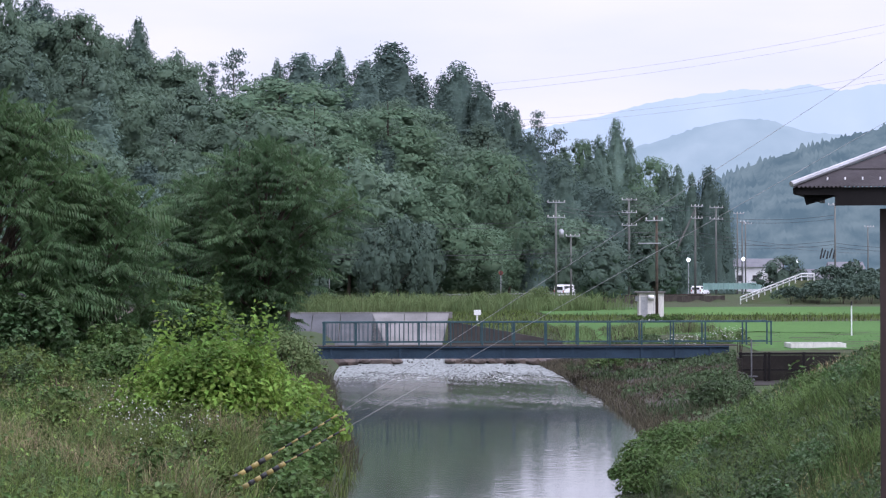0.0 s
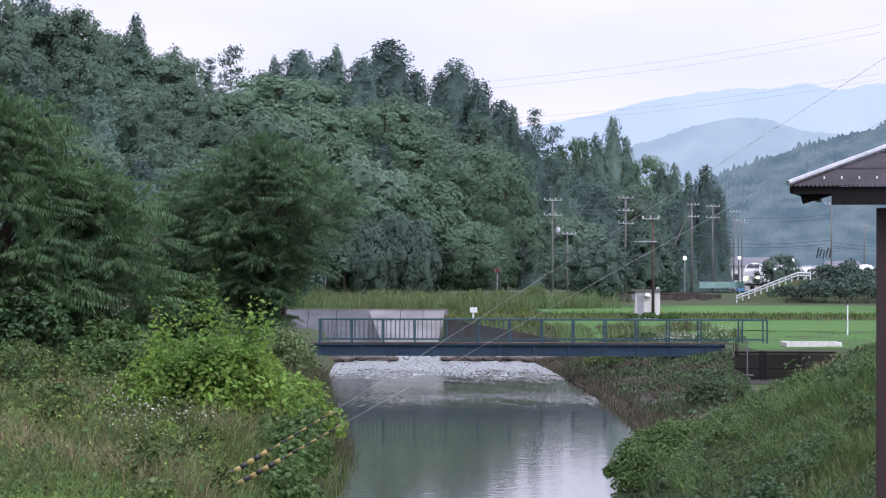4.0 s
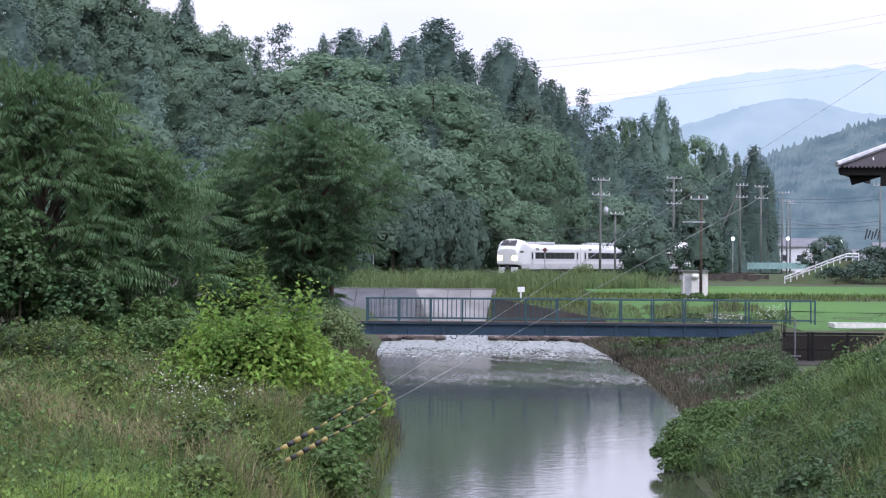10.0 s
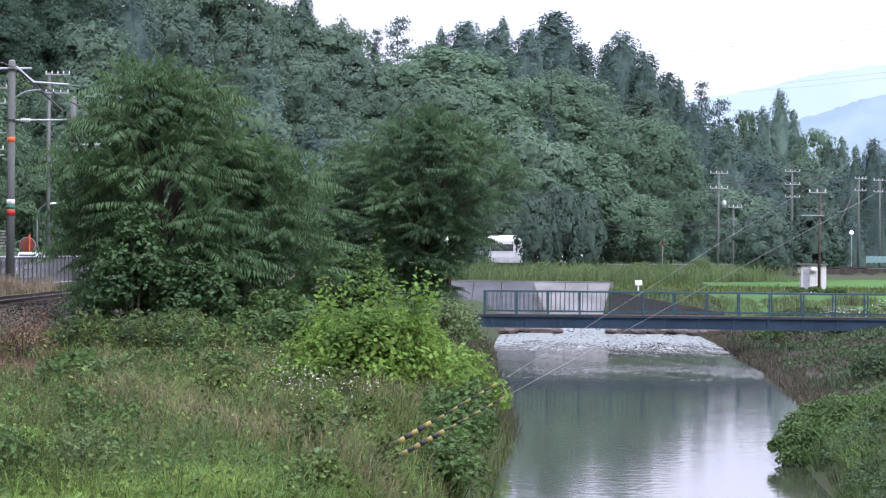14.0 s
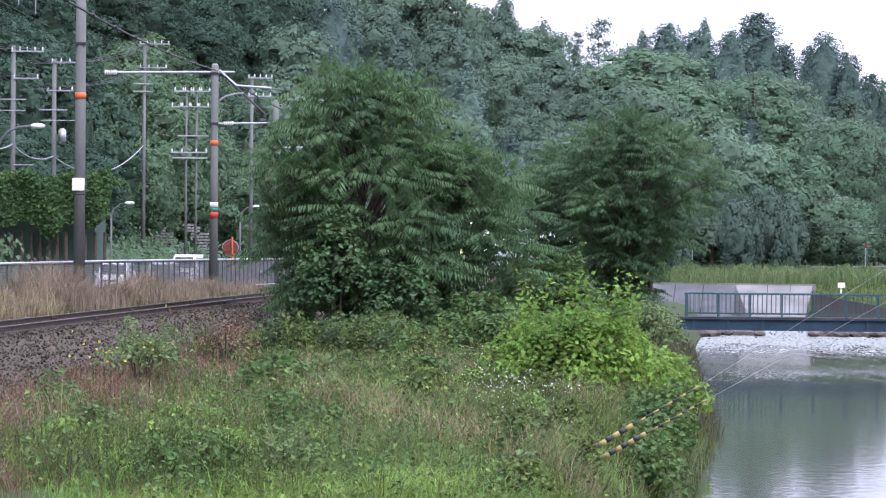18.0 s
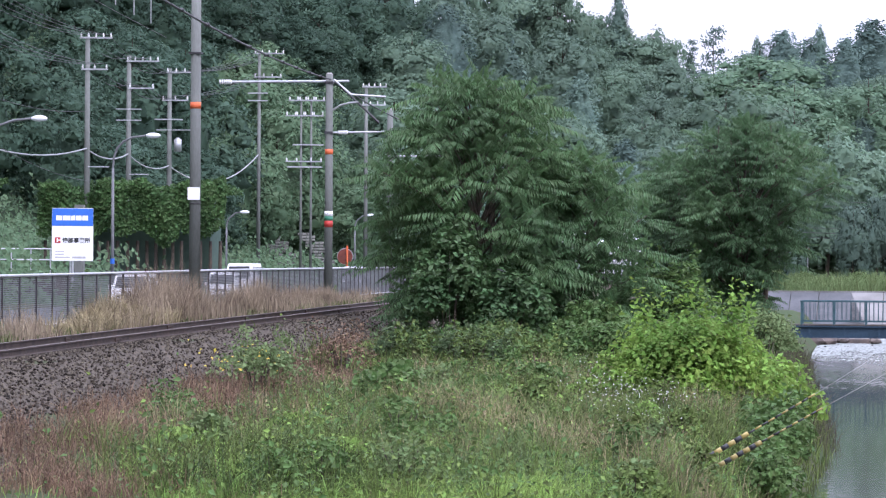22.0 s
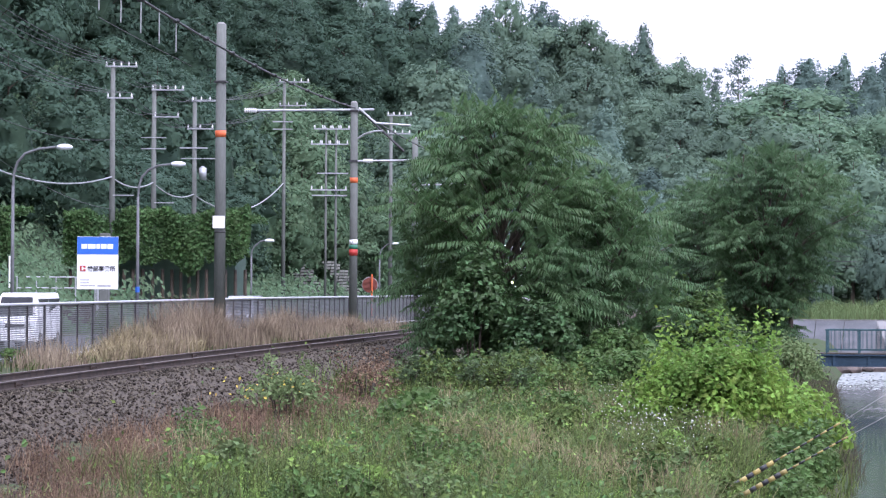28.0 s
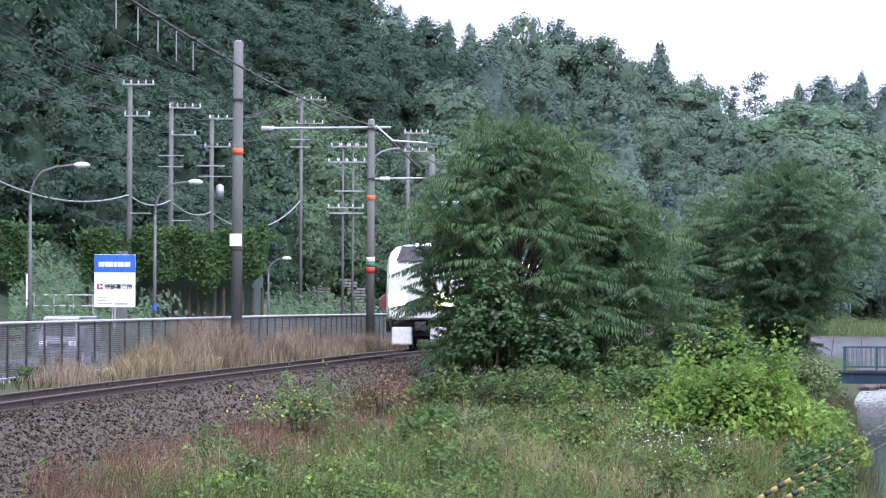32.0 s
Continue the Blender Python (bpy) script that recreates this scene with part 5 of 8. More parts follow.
# ---- plants ----
def blades(name, x, y, h, w, material, label, rng, lean=0.35, category="grass", base=None, aim=None):
    """Bent grass blades, two faces each."""
    n = len(x)
    z = (ground_z(x, y) if base is None else base) - 0.03
    a = rng.uniform(0, 2 * math.pi, n) if aim is None else aim
    l = lean * rng.uniform(0.3, 1.5, n) * h
    b = a + rng.normal(0, 0.8, n) + math.pi / 2
    P = np.stack([x, y, z], 1)
    W = np.stack([np.cos(b), np.sin(b), np.zeros(n)], 1) * (w * 0.5)[:, None]
    L = np.stack([np.cos(a) * l, np.sin(a) * l, np.zeros(n)], 1)
    U = np.stack([np.zeros(n), np.zeros(n), h], 1)
    mid, tip = P + U * 0.6 + L * 0.3, P + U * (1 - 0.25 * (l / h) ** 2)[:, None] + L
    V = np.stack([P - W, P + W, mid + W * 0.9, mid - W * 0.9, tip + W * 0.15, tip - W * 0.15], 1).reshape(-1, 3)
    i = 6 * np.arange(n)[:, None]
    F = np.concatenate([i + [0, 1, 2, 3], i + [3, 2, 4, 5]], 0)
    me = np_mesh(name, V, F, material)
    return tagged(new(name, me), label, category, kind="stuff")


def tussocks(name, x, y, per, h, w, spread, material, label, rng, lean=0.8):
    """Clumps of blades that lean out from their middle."""
    n = len(x)
    a = rng.uniform(0, 2 * math.pi, n * per)
    d = spread * np.sqrt(rng.random(n * per))
    size = np.repeat(rng.uniform(0.6, 1.25, n), per)
    xx, yy = np.repeat(x, per) + d * np.cos(a), np.repeat(y, per) + d * np.sin(a)
    return blades(name, xx, yy, h * size * rng.uniform(0.6, 1.1, n * per), w * rng.uniform(0.6, 1.3, n * per), material, label, rng, lean, aim=a + rng.normal(0, 0.4, n * per))


def leaves(P, N, size, rng, tilt=0.6):
    """Broad pointed leaves: two faces folded along the midrib."""
    n = len(P)
    N = N + rng.normal(0, tilt, (n, 3))
    N /= np.linalg.norm(N, axis=1)[:, None] + 1e-9
    A = np.cross(N, rng.normal(0, 1, (n, 3)))
    A /= np.linalg.norm(A, axis=1)[:, None] + 1e-9
    B = np.cross(N, A)
    s = np.asarray(size)[:, None] if np.ndim(size) else size * rng.uniform(0.6, 1.35, (n, 1))
    base, tip = P - A * s * 0.5, P + A * s * 0.6 - N * s * 0.12
    V = np.stack([base, P + B * s * 0.36 + N * s * 0.1 - A * s * 0.1, tip, P - B * s * 0.36 + N * s * 0.1 - A * s * 0.1], 1)
    V = V.reshape(-1, 3)
    i = 4 * np.arange(n)[:, None]
    return V, np.concatenate([i + [0, 1, 2], i + [0, 2, 3]], 0)


def pinnate(P, D, L, rng, pairs=15, droop=0.26):
    """Compound leaves: P base, D direction, L length; pairs of hanging leaflets on each arching midrib."""
    n = len(P)
    D = D / (np.linalg.norm(D, axis=1)[:, None] + 1e-9)
    up = np.array([0, 0, 1.0])
    S = np.cross(D, up)
    S /= np.linalg.norm(S, axis=1)[:, None] + 1e-6
    V = []
    bend = droop * rng.uniform(0.6, 1.5, n)
    for k in range(pairs):
        t = 0.16 + 0.84 * k / (pairs - 1)
        c = P + D * (L * t)[:, None]
        c[:, 2] -= bend * L * t * t
        ll = (L * (0.17 * math.sin(math.pi * (0.22 + 0.68 * t)) + 0.045))[:, None]
        fwd = D * 0.42 - up * (0.75 + 0.35 * t)
        for sg in (-1, 1):
            d = S * sg + fwd + rng.normal(0, 0.13, (n, 3))
            d /= np.linalg.norm(d, axis=1)[:, None]
            ww = np.cross(d, np.cross(S * sg, D) + rng.normal(0, 0.2, (n, 3)))
            ww /= np.linalg.norm(ww, axis=1)[:, None] + 1e-6
            V.append(np.stack([c, c + d * ll * 0.36 + ww * ll * 0.122, c + d * ll - up * ll * 0.16, c + d * ll * 0.36 - ww * ll * 0.122], 1))
    V = np.concatenate(V, 0).reshape(-1, 3)
    return V, np.arange(len(V)).reshape(-1, 4)


def sumac_tree(name, x, y, h, r, seed, label, material, shape, whorls, leafl=1.2, per=11, sq=1.0, low=0.02, trunks=1):
    """Limbs that end in whorls of long arching compound leaves; shape: (height share, radius share) of the crown."""
    rng = np.random.default_rng(seed)
    z = float(ground_z(x, y)) - 0.1
    t = thing(name, pose(x, y, z), label, "tree", "pinnate-leaved trees on the bank")
    us, rs = np.array(shape, dtype=float).T
    # whorls sit over the skin of the crown, with some deeper inside
    n = whorls
    k = np.arange(n)
    cdf = np.cumsum(np.interp(np.linspace(0, 1, 200), us, rs) + 0.15)
    u = np.interp((k + rng.random(n)) / n, cdf / cdf[-1], np.linspace(0, 1, 200))
    a = k * 2.399 + rng.normal(0, 0.35, n)
    u = np.clip(u - 0.024 * np.sin(2 * math.pi * 6.5 * u + a + seed), 0, 1)
    lump = 1 + 0.17 * np.sin(a * 2 + u * 7 + seed) + 0.15 * np.sin(a * 4 - u * 13 + seed)
    depth = np.where(rng.random(n) < 0.72, rng.uniform(0.78, 1.0, n), rng.uniform(0.35, 0.75, n))
    d = np.maximum(r * np.interp(u, us, rs) * lump * depth - 0.45 * leafl, 0.05)
    T = np.stack([np.cos(a) * d, np.sin(a) * d * sq, h * (low + (0.95 - low) * u) - 0.1], 1)
    axis = np.stack([np.cos(a) * (1 - 0.75 * u ** 3), np.sin(a) * (1 - 0.75 * u ** 3), 0.45 + 0.8 * u ** 2], 1)
    axis /= np.linalg.norm(axis, axis=1)[:, None]
    e1 = np.cross(axis, [0.0, 0.0, 1.0])
    e1 /= np.linalg.norm(e1, axis=1)[:, None] + 1e-6
    e2 = np.cross(e1, axis)
    P, D, L = [], [], []
    for j in range(per):
        b = j * 2.399 + rng.uniform(0, 0.5, n)
        open_ = np.interp(j, [0, per - 1], [0.45, 1.35]) + rng.normal(0, 0.15, n)
        P.append(T - axis * (0.05 * j) + rng.normal(0, 0.03, (n, 3)))
        D.append(axis * np.cos(open_)[:, None] + (e1 * np.cos(b)[:, None] + e2 * np.sin(b)[:, None]) * np.sin(open_)[:, None])
        L.append(leafl * rng.uniform(0.75, 1.2, n) * np.interp(j, [0, 2, per - 1], [0.6, 0.9, 1.05]))
    P, D, L = np.vstack(P), np.vstack(D), np.concatenate(L)
    D[:, 2] = np.where(D[:, 2] < 0.08, 0.08 + 0.12 * (D[:, 2] - 0.08), 0.08 + 0.75 * (D[:, 2] - 0.08))
    v, f = pinnate(P, D, L, rng)
    part("crown", np_mesh("crown", v, f, material), None, t)
    vs, fs = [], []
    for j in range(trunks):
        ox = (j - (trunks - 1) / 2) * 0.5
        v2, f2 = tube([(ox, 0, -0.3), (ox * 1.6 + 0.1, 0, h * 0.2), (ox * 2.2 - 0.1, 0.1, h * 0.5), (ox * 2.4 + 0.1, 0, h * 0.75), (ox * 2 + 0.05, 0, h * 0.92)], [0.13, 0.10, 0.08, 0.05, 0.02], 8)
        fs += [tuple(i + len(vs) for i in q) for q in f2]
        vs += v2
    for e in T[::2]:
        z0 = max(0.25, e[2] * 0.66 - 0.35)
        v2, f2 = tube([(0, 0, z0), (e[0] * 0.5, e[1] * 0.5, z0 + (e[2] - z0) * 0.66), tuple(e)], [0.05, 0.03, 0.014], 5)
        fs += [tuple(i + len(vs) for i in q) for q in f2]
        vs += v2
    part("trunk", np_mesh("trunk", [tuple(q) for q in vs], fs, M["bark"], smooth=True), None, t)
    return t


FULL = ((0, 0.72), (0.15, 0.82), (0.35, 0.95), (0.55, 1.0), (0.68, 0.95), (0.80, 0.80), (0.92, 0.66), (1.0, 0.42))
ROUND = ((0, 0.32), (0.15, 0.46), (0.35, 0.76), (0.55, 0.96), (0.74, 1.0), (0.88, 0.80), (1.0, 0.42))
sumac_tree("sumac_tree", -14.45, 109.4, 9.7, 3.75, 1, "big dark green tree with long feathery pinnate leaves", M["leaf_sumac"], FULL, 225, 1.5, 8, trunks=2)
sumac_tree("sumac_tree", -11.1, 110.5, 7.2, 2.7, 2, "lower green shoulder tree with feathery pinnate leaves", M["leaf_sumac"], FULL, 110, 1.4, 8)
sumac_tree("sumac_tree", -7.0, 132.0, 9.6, 3.5, 3, "dark rounded tree with feathery leaves above the river", M["leaf_sumac_dark"], ROUND, 180, 1.3, 9, low=0.14, trunks=3)
sumac_tree("sumac_tree", -9.9, 136.0, 8.0, 2.7, 4, "dark feathery tree behind the bank trees", M["leaf_sumac_dark"], ROUND, 100, 1.2, 10, low=0.1)


def shrub(name, x, y, z, rx, ry, h, count, size, material, label, seed, lobes=9, stems=12, shoots=0):
    """A leafy shrub: stems and a crown of broad leaves in lobes."""
    rng = np.random.default_rng(seed)
    t = thing(name, pose(x, y, z), label, "shrub")
    P, N = [], []
    for k in range(lobes):
        a, u = k * 2.4, (k + 0.5) / lobes
        c = np.array([math.cos(a) * rx * 0.62 * math.sqrt(u), math.sin(a) * ry * 0.62 * math.sqrt(u), h * (0.30 + 0.42 * (1 - u) + 0.1 * rng.random())])
        n = count // lobes
        D = rng.normal(0, 1, (n, 3))
        D /= np.linalg.norm(D, axis=1)[:, None]
        D[:, 2] = np.where(D[:, 2] < -0.5, -D[:, 2], D[:, 2])
        lr = np.array([rx * 0.42, ry * 0.42, h * 0.30]) * rng.uniform(0.6, 1.25)
        P.append(c + D * lr * rng.uniform(0.55, 1.1, (n, 1)))
        N.append(D * np.array([0.7, 0.7, 1]) + np.array([0, 0, 0.5]))
    for k in range(shoots):
        a = rng.uniform(0, 6.28)
        b = np.array([math.cos(a) * rx * 0.6, math.sin(a) * ry * 0.6, h * 0.85])
        n = 26
        tt = rng.random(n)
        P.append(b + np.stack([tt * rng.normal(0, 0.1), tt * rng.normal(0, 0.1), tt * h * rng.uniform(0.25, 0.5)], 1) + rng.normal(0, 0.10, (n, 3)))
        N.append(np.tile([0, 0, 1.0], (n, 1)))
    P = np.vstack(P)
    P[:, 2] = np.maximum(P[:, 2], 0.03)
    v, f = leaves(P, np.vstack(N), size, rng)
    part("foliage", np_mesh("foliage", v, f, material), None, t)
    vs, fs = [], []
    for k in range(stems):
        a, e = k * 2.4, rng.uniform(0.3, 0.8)
        v2, f2 = tube([(0.1 * math.cos(a), 0.1 * math.sin(a), -0.3), (math.cos(a) * rx * 0.3 * e, math.sin(a) * ry * 0.3 * e, h * 0.4), (math.cos(a) * rx * 0.7 * e, math.sin(a) * ry * 0.7 * e, h * 0.8)], [0.03, 0.02, 0.008], 5)
        fs += [tuple(i + len(vs) for i in q) for q in f2]
        vs += v2
    part("stem", np_mesh("stem", [tuple(q) for q in vs], fs, M["bark"], smooth=True), None, t)["kind"] = "stuff"
    return t


shrub("mulberry_shrub", -5.2, 75.5, 1.2, 2.3, 2.2, 2.4, 12500, 0.13, M["leaf_bright"], "bright yellow-green broad-leaved shrub on the bank", 21, 24, 14, 26)
shrub("mulberry_shrub", -4.1, 84.0, 0.5, 1.8, 2.0, 1.9, 5000, 0.175, M["leaf_bright"], "bright green shrub leaning over the water", 22, 10, 10, 3)
# darker leaf than above: the shrub's shaded lower half put into colour
shrub("mulberry_shrub", -3.2, 70.0, 0.25, 1.1, 2.6, 1.6, 4200, 0.15, M["leaf_mid"], "green shrub spilling down to the water", 38, 12, 10, 3)
shrub("mulberry_shrub", -2.9, 61.5, 0.15, 0.8, 2.2, 1.35, 3000, 0.11, M["leaf_mid"], "low dark green shrub at the water's edge", 39, 10, 8, 2)
shrub("bank_shrub", -3.4, 78.0, 0.1, 1.4, 1.8, 1.6, 3600, 0.14, M["leaf_mid"], "green leafy shrub at the water's edge", 23, 8)
shrub("bank_shrub", -8.6, 92.0, 1.5, 1.8, 1.8, 1.7, 3200, 0.13, M["leaf_mid"], "green leafy shrub in the meadow", 24, 8)
shrub("bank_shrub", -5.2, 112.0, 0.9, 1.6, 3.0, 2.3, 3200, 0.14, M["grass_pale"], "pale green shrub and reeds on the bank", 25, 8)
shrub("bank_shrub", -6.4, 124.0, 0.9, 1.8, 3.0, 2.0, 3000, 0.15, M["leaf_mid"], "green shrub under the bank trees", 26, 8)
shrub("overhanging_shrub", 4.9, 78.5, -0.3, 1.5, 1.6, 1.25, 8000, 0.092, M["leaf_mid"], "green shrub hanging over the water", 27, 9, 12)
shrub("overhanging_shrub", 5.5, 83.0, -0.1, 1.4, 1.8, 1.35, 8000, 0.092, M["leaf_mid"], "green leafy shrub on the water's edge", 28, 9, 12)
shrub("overhanging_shrub", 6.4, 86.0, 0.4, 1.3, 2.0, 0.9, 6500, 0.09, M["leaf_mid"], "green shrub on the shoulder of the bank", 29, 9, 12)
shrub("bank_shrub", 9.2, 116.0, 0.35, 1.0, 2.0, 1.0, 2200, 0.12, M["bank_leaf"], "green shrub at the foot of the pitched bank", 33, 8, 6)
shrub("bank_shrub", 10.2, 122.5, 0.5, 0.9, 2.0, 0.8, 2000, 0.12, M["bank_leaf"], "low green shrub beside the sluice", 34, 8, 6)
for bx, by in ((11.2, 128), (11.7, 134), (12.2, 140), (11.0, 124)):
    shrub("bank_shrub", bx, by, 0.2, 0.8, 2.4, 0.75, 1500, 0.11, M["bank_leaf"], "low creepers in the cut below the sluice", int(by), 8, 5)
shrub("vine_mound", -12.2, 96.0, 1.6, 2.2, 2.4, 1.3, 4200, 0.13, M["leaf_mid"], "mound of broad-leaved vines in the meadow", 30, 10, 6)
shrub("vine_mound", -9.9, 76.0, 1.5, 1.0, 1.2, 0.7, 1500, 0.10, M["leaf_mid"], "low patch of broad-leaved weeds", 31, 7, 6)
shrub("vine_mound", -14.7, 74.0, 1.85, 1.1, 2.4, 1.15, 1500, 0.10, M["grass_pale"], "bushy yellowing weeds at the foot of the ballast", 32, 9, 9, 8)
shrub("weed_clump", -14.6, 84.0, 1.8, 1.0, 2.6, 1.2, 1200, 0.07, M["redweed"], "dry brown weed stems beside the ballast", 36, 9, 12, 10)
shrub("weed_clump", -13.6, 60.5, 1.7, 0.8, 1.4, 0.7, 700, 0.08, M["leaf_mid"], "dark green weeds among the reddish growth", 37, 8, 8, 4)


def spires(name, x, y, h, count, ll, material, label, rng):
    """Upright weeds: a thin stem with narrow leaves up its length."""
    n = len(x)
    P = np.stack([x, y, ground_z(x, y) - 0.03], 1)
    a0 = rng.uniform(0, 6.28, n)
    lean = np.stack([np.cos(a0), np.sin(a0), np.zeros(n)], 1) * (0.16 * h * rng.random(n))[:, None]
    up = np.array([0, 0, 1.0])
    V = []
    w = np.array([0.004, 0, 0])
    V.append(np.stack([P - w, P + w, P + lean + up * h[:, None] + w * 0.4, P + lean + up * h[:, None] - w * 0.4], 1))
    for j in range(count):
        t = 0.12 + 0.88 * (j + 0.5) / count
        b = a0 + j * 2.4 + rng.normal(0, 0.3, n)
        c = P + lean * t * t + up * (h * t)[:, None]
        d = np.stack([np.cos(b), np.sin(b), np.full(n, 0.35 + 0.9 * t) + rng.normal(0, 0.2, n)], 1)
        d /= np.linalg.norm(d, axis=1)[:, None]
        s = np.stack([-np.sin(b), np.cos(b), np.zeros(n)], 1)
        l = (ll * (1.15 - 0.55 * t) * rng.uniform(0.7, 1.2, n))[:, None]
        V.append(np.stack([c, c + d * l * 0.45 + s * l * 0.11, c + d * l - up * l * 0.15, c + d * l * 0.45 - s * l * 0.11], 1))
    V = np.concatenate(V, 0).reshape(-1, 3)
    return tagged(new(name, np_mesh(name, V, np.arange(len(V)).reshape(-1, 4), material)), label, "weeds", kind="stuff")


def meadow():
    rng = np.random.default_rng(17)

    def spots(n, y0, y1, bias=1.6):
        y = y0 + (y1 - y0) * rng.random(n) ** bias
        xl = np.interp(y, BANK_Y, BANK_L)
        xt = np.interp(y, TRACK[:, 1], TRACK[:, 0]) + 3.2
        x = xt + (xl - 0.3 - xt) * rng.random(n)
        return x, y

    def keep(x, y, scale, cut, seed):
        v = np.sin(x / scale + seed) * np.cos(y / scale * 0.5 + seed * 2) + 0.6 * np.sin(x / scale * 2.7 + y / scale * 1.1 + seed)
        return v + rng.normal(0, 0.35, len(x)) > cut

    def patch(x, y, scale, seed):
        return np.sin(x / scale + seed) * np.cos(y / scale * 0.45 + seed * 2) + 0.6 * np.sin(x / scale * 2.7 + y / scale * 0.9 + seed) + 0.35 * np.cos(x / scale * 5.3 - y / scale * 2.1 + seed)

    def green(x, y):
        return (track_side(x, y) > 6.1 + 0.9 * np.sin(y * 0.35) + 1.2 * np.exp(-((y - 64) / 9) ** 2) + rng.normal(0, 0.5, len(x))) | (y > 92) | (rng.random(len(x)) < 0.05)

    def tall(x, y):
        return np.clip(1.0 + 0.8 * patch(x, y, 0.9, 8.0), 0.3, 2.3)

    def thin(y):
        return y * rng.uniform(0.00012, 0.00024, len(y))

    x, y = spots(52000, 42, 118, 1.3)
    k = green(x, y) & (y > 49.5 + 2.5 * np.sin(x * 0.9) + rng.normal(0, 1.2, len(x)))
    x, y = x[k], y[k]
    blades("meadow_grass", x, y, rng.uniform(0.15, 0.5, len(x)) * tall(x, y), thin(y), M["grass"], "rough green meadow grass on the river bank", rng, 0.7)
    x, y = spots(44000, 42, 58, 1.3)
    k = (y < 50 + 3.5 * np.sin(x * 0.9) + rng.normal(0, 1.5, len(x))) & green(x, y)
    x, y = x[k], y[k]
    blades("fresh_grass", x, y, rng.uniform(0.10, 0.34, len(x)), thin(y) * 1.25, M["grass_fresh"], "fresh bright green grass on the near bank", rng, 0.6)
    x, y = spots(30000, 50, 105, 1.2)
    k = keep(x, y, 1.7, 0.0, 1.9) & green(x, y)
    x, y = x[k], y[k]
    blades("lush_grass", x, y, rng.uniform(0.2, 0.6, len(x)) * tall(x, y), thin(y) * 1.2, M["grass_lush"], "lush green grass in clumps", rng, 0.7)
    x, y = spots(46000, 50, 100, 1.2)
    k = keep(x, y, 1.6, 0.15 + 0.10 * np.abs(x + 8.0), 4.2) & (x > -13)
    x, y = x[k], y[k]
    blades("dry_meadow_grass", x, y, rng.uniform(0.35, 0.85, len(x)) * np.clip(tall(x, y), 0.5, 1.3), thin(y) * 0.8, M["straw"], "pale seeding grass stalks in the meadow", rng, 0.5)
    x, y = spots(60000, 42, 100, 1.1)
    x = np.where(rng.random(len(x)) < 0.5, np.interp(y, TRACK[:, 1], TRACK[:, 0]) + rng.uniform(2.5, 6.4, len(x)), x)
    q = track_side(x, y)
    k = (q < 7.0 + 1.2 * np.sin(y * 0.35) + 1.2 * np.exp(-((y - 64) / 9) ** 2) + rng.normal(0, 0.9, len(x))) & keep(x, y, 1.0, -0.3, 2.2)
    x, y = x[k], y[k]
    blades("reddish_weeds", x, y, rng.uniform(0.12, 0.55, len(x)), thin(y) * 1.2, M["redweed"], "reddish brown weeds at the foot of the ballast", rng, 0.8)
    k = rng.random(len(x)) < 0.12
    spires("reddish_stems", x[k], y[k], rng.uniform(0.2, 0.6, k.sum()), 12, 0.085, M["redweed"], "withered reddish weeds beside the ballast", rng)
    # upright leafy weeds
    for m, n, y0, y1, cut, seed, h, lab in (("grass_lush", 2600, 44, 66, -0.5, 3.1, 0.75, "thick stand of upright green weeds"), ("weed_blue", 1800, 44, 74, -0.2, 5.7, 0.7, "soft grey-green upright weeds"), ("grass_fresh", 1200, 45, 95, 0.2, 7.3, 0.6, "light green upright weeds"), ("grass_lush", 1500, 60, 105, 0.1, 1.1, 0.8, "upright green weeds in the meadow")):
        x, y = spots(n, y0, y1, 1.2)
        k = keep(x, y, 1.2, cut + (0.14 * np.clip(x + 10, -3, 6) if y1 < 80 else 0), seed) & (track_side(x, y) > 5.0)
        x, y = x[k], y[k]
        spires("leafy_stems", x, y, h * rng.uniform(0.5, 1.15, len(x)), 20, 0.11, M[m], lab, rng)
    # clumps
    for m, n, y0, y1, per, h, w, lab in (("grass_lush", 240, 44, 66, 60, 0.7, 0.010, "tussocks of lush green grass"), ("grass_lush", 320, 60, 105, 44, 0.85, 0.016, "tall green tussocks in the meadow"),
                                         ("grass", 420, 46, 100, 50, 0.75, 0.012, "olive green grass tussocks"), ("straw", 90, 56, 100, 34, 0.65, 0.011, "pale seeding grass tussocks"), ("grass_fresh", 260, 44, 62, 46, 0.55, 0.010, "fresh light green grass tussocks"), ("grass_pale", 200, 50, 84, 50, 0.7, 0.011, "pale drooping grass tussocks")):
        x, y = spots(n, y0, y1, 1.2)
        k = green(x, y)
        tussocks("grass_tussocks", x[k], y[k], per, h, w, 0.24, M[m], lab, rng, 0.8)
    for cx, cy, n, m, h, w, lab in ((-8.6, 69.5, 22, "grass_fresh", 0.8, 0.014, "bright green tall grass"), (-8.2, 58, 14, "straw", 0.5, 0.010, "flattened straw-coloured grass"), (-9.4, 79, 10, "straw", 0.7, 0.012, "dry seeding grass")):
        tussocks("grass_tussocks", cx + rng.normal(0, 0.5, n), cy + rng.normal(0, 1.6, n), 50, h, w, 0.25, M[m], lab, rng, 0.9)
    # leafy weeds in patches
    for m, n, seed, size, cut in (("leaf_mid", 30000, 6.1, 0.085, 0.6), ("grass_lush", 20000, 2.7, 0.075, 0.5), ("grass_fresh", 8000, 9.4, 0.07, 0.8)):
        x, y = spots(n, 38, 112, 1.5)
        k = keep(x, y, 1.2, cut, seed) & green(x, y)
        x, y = x[k], y[k]
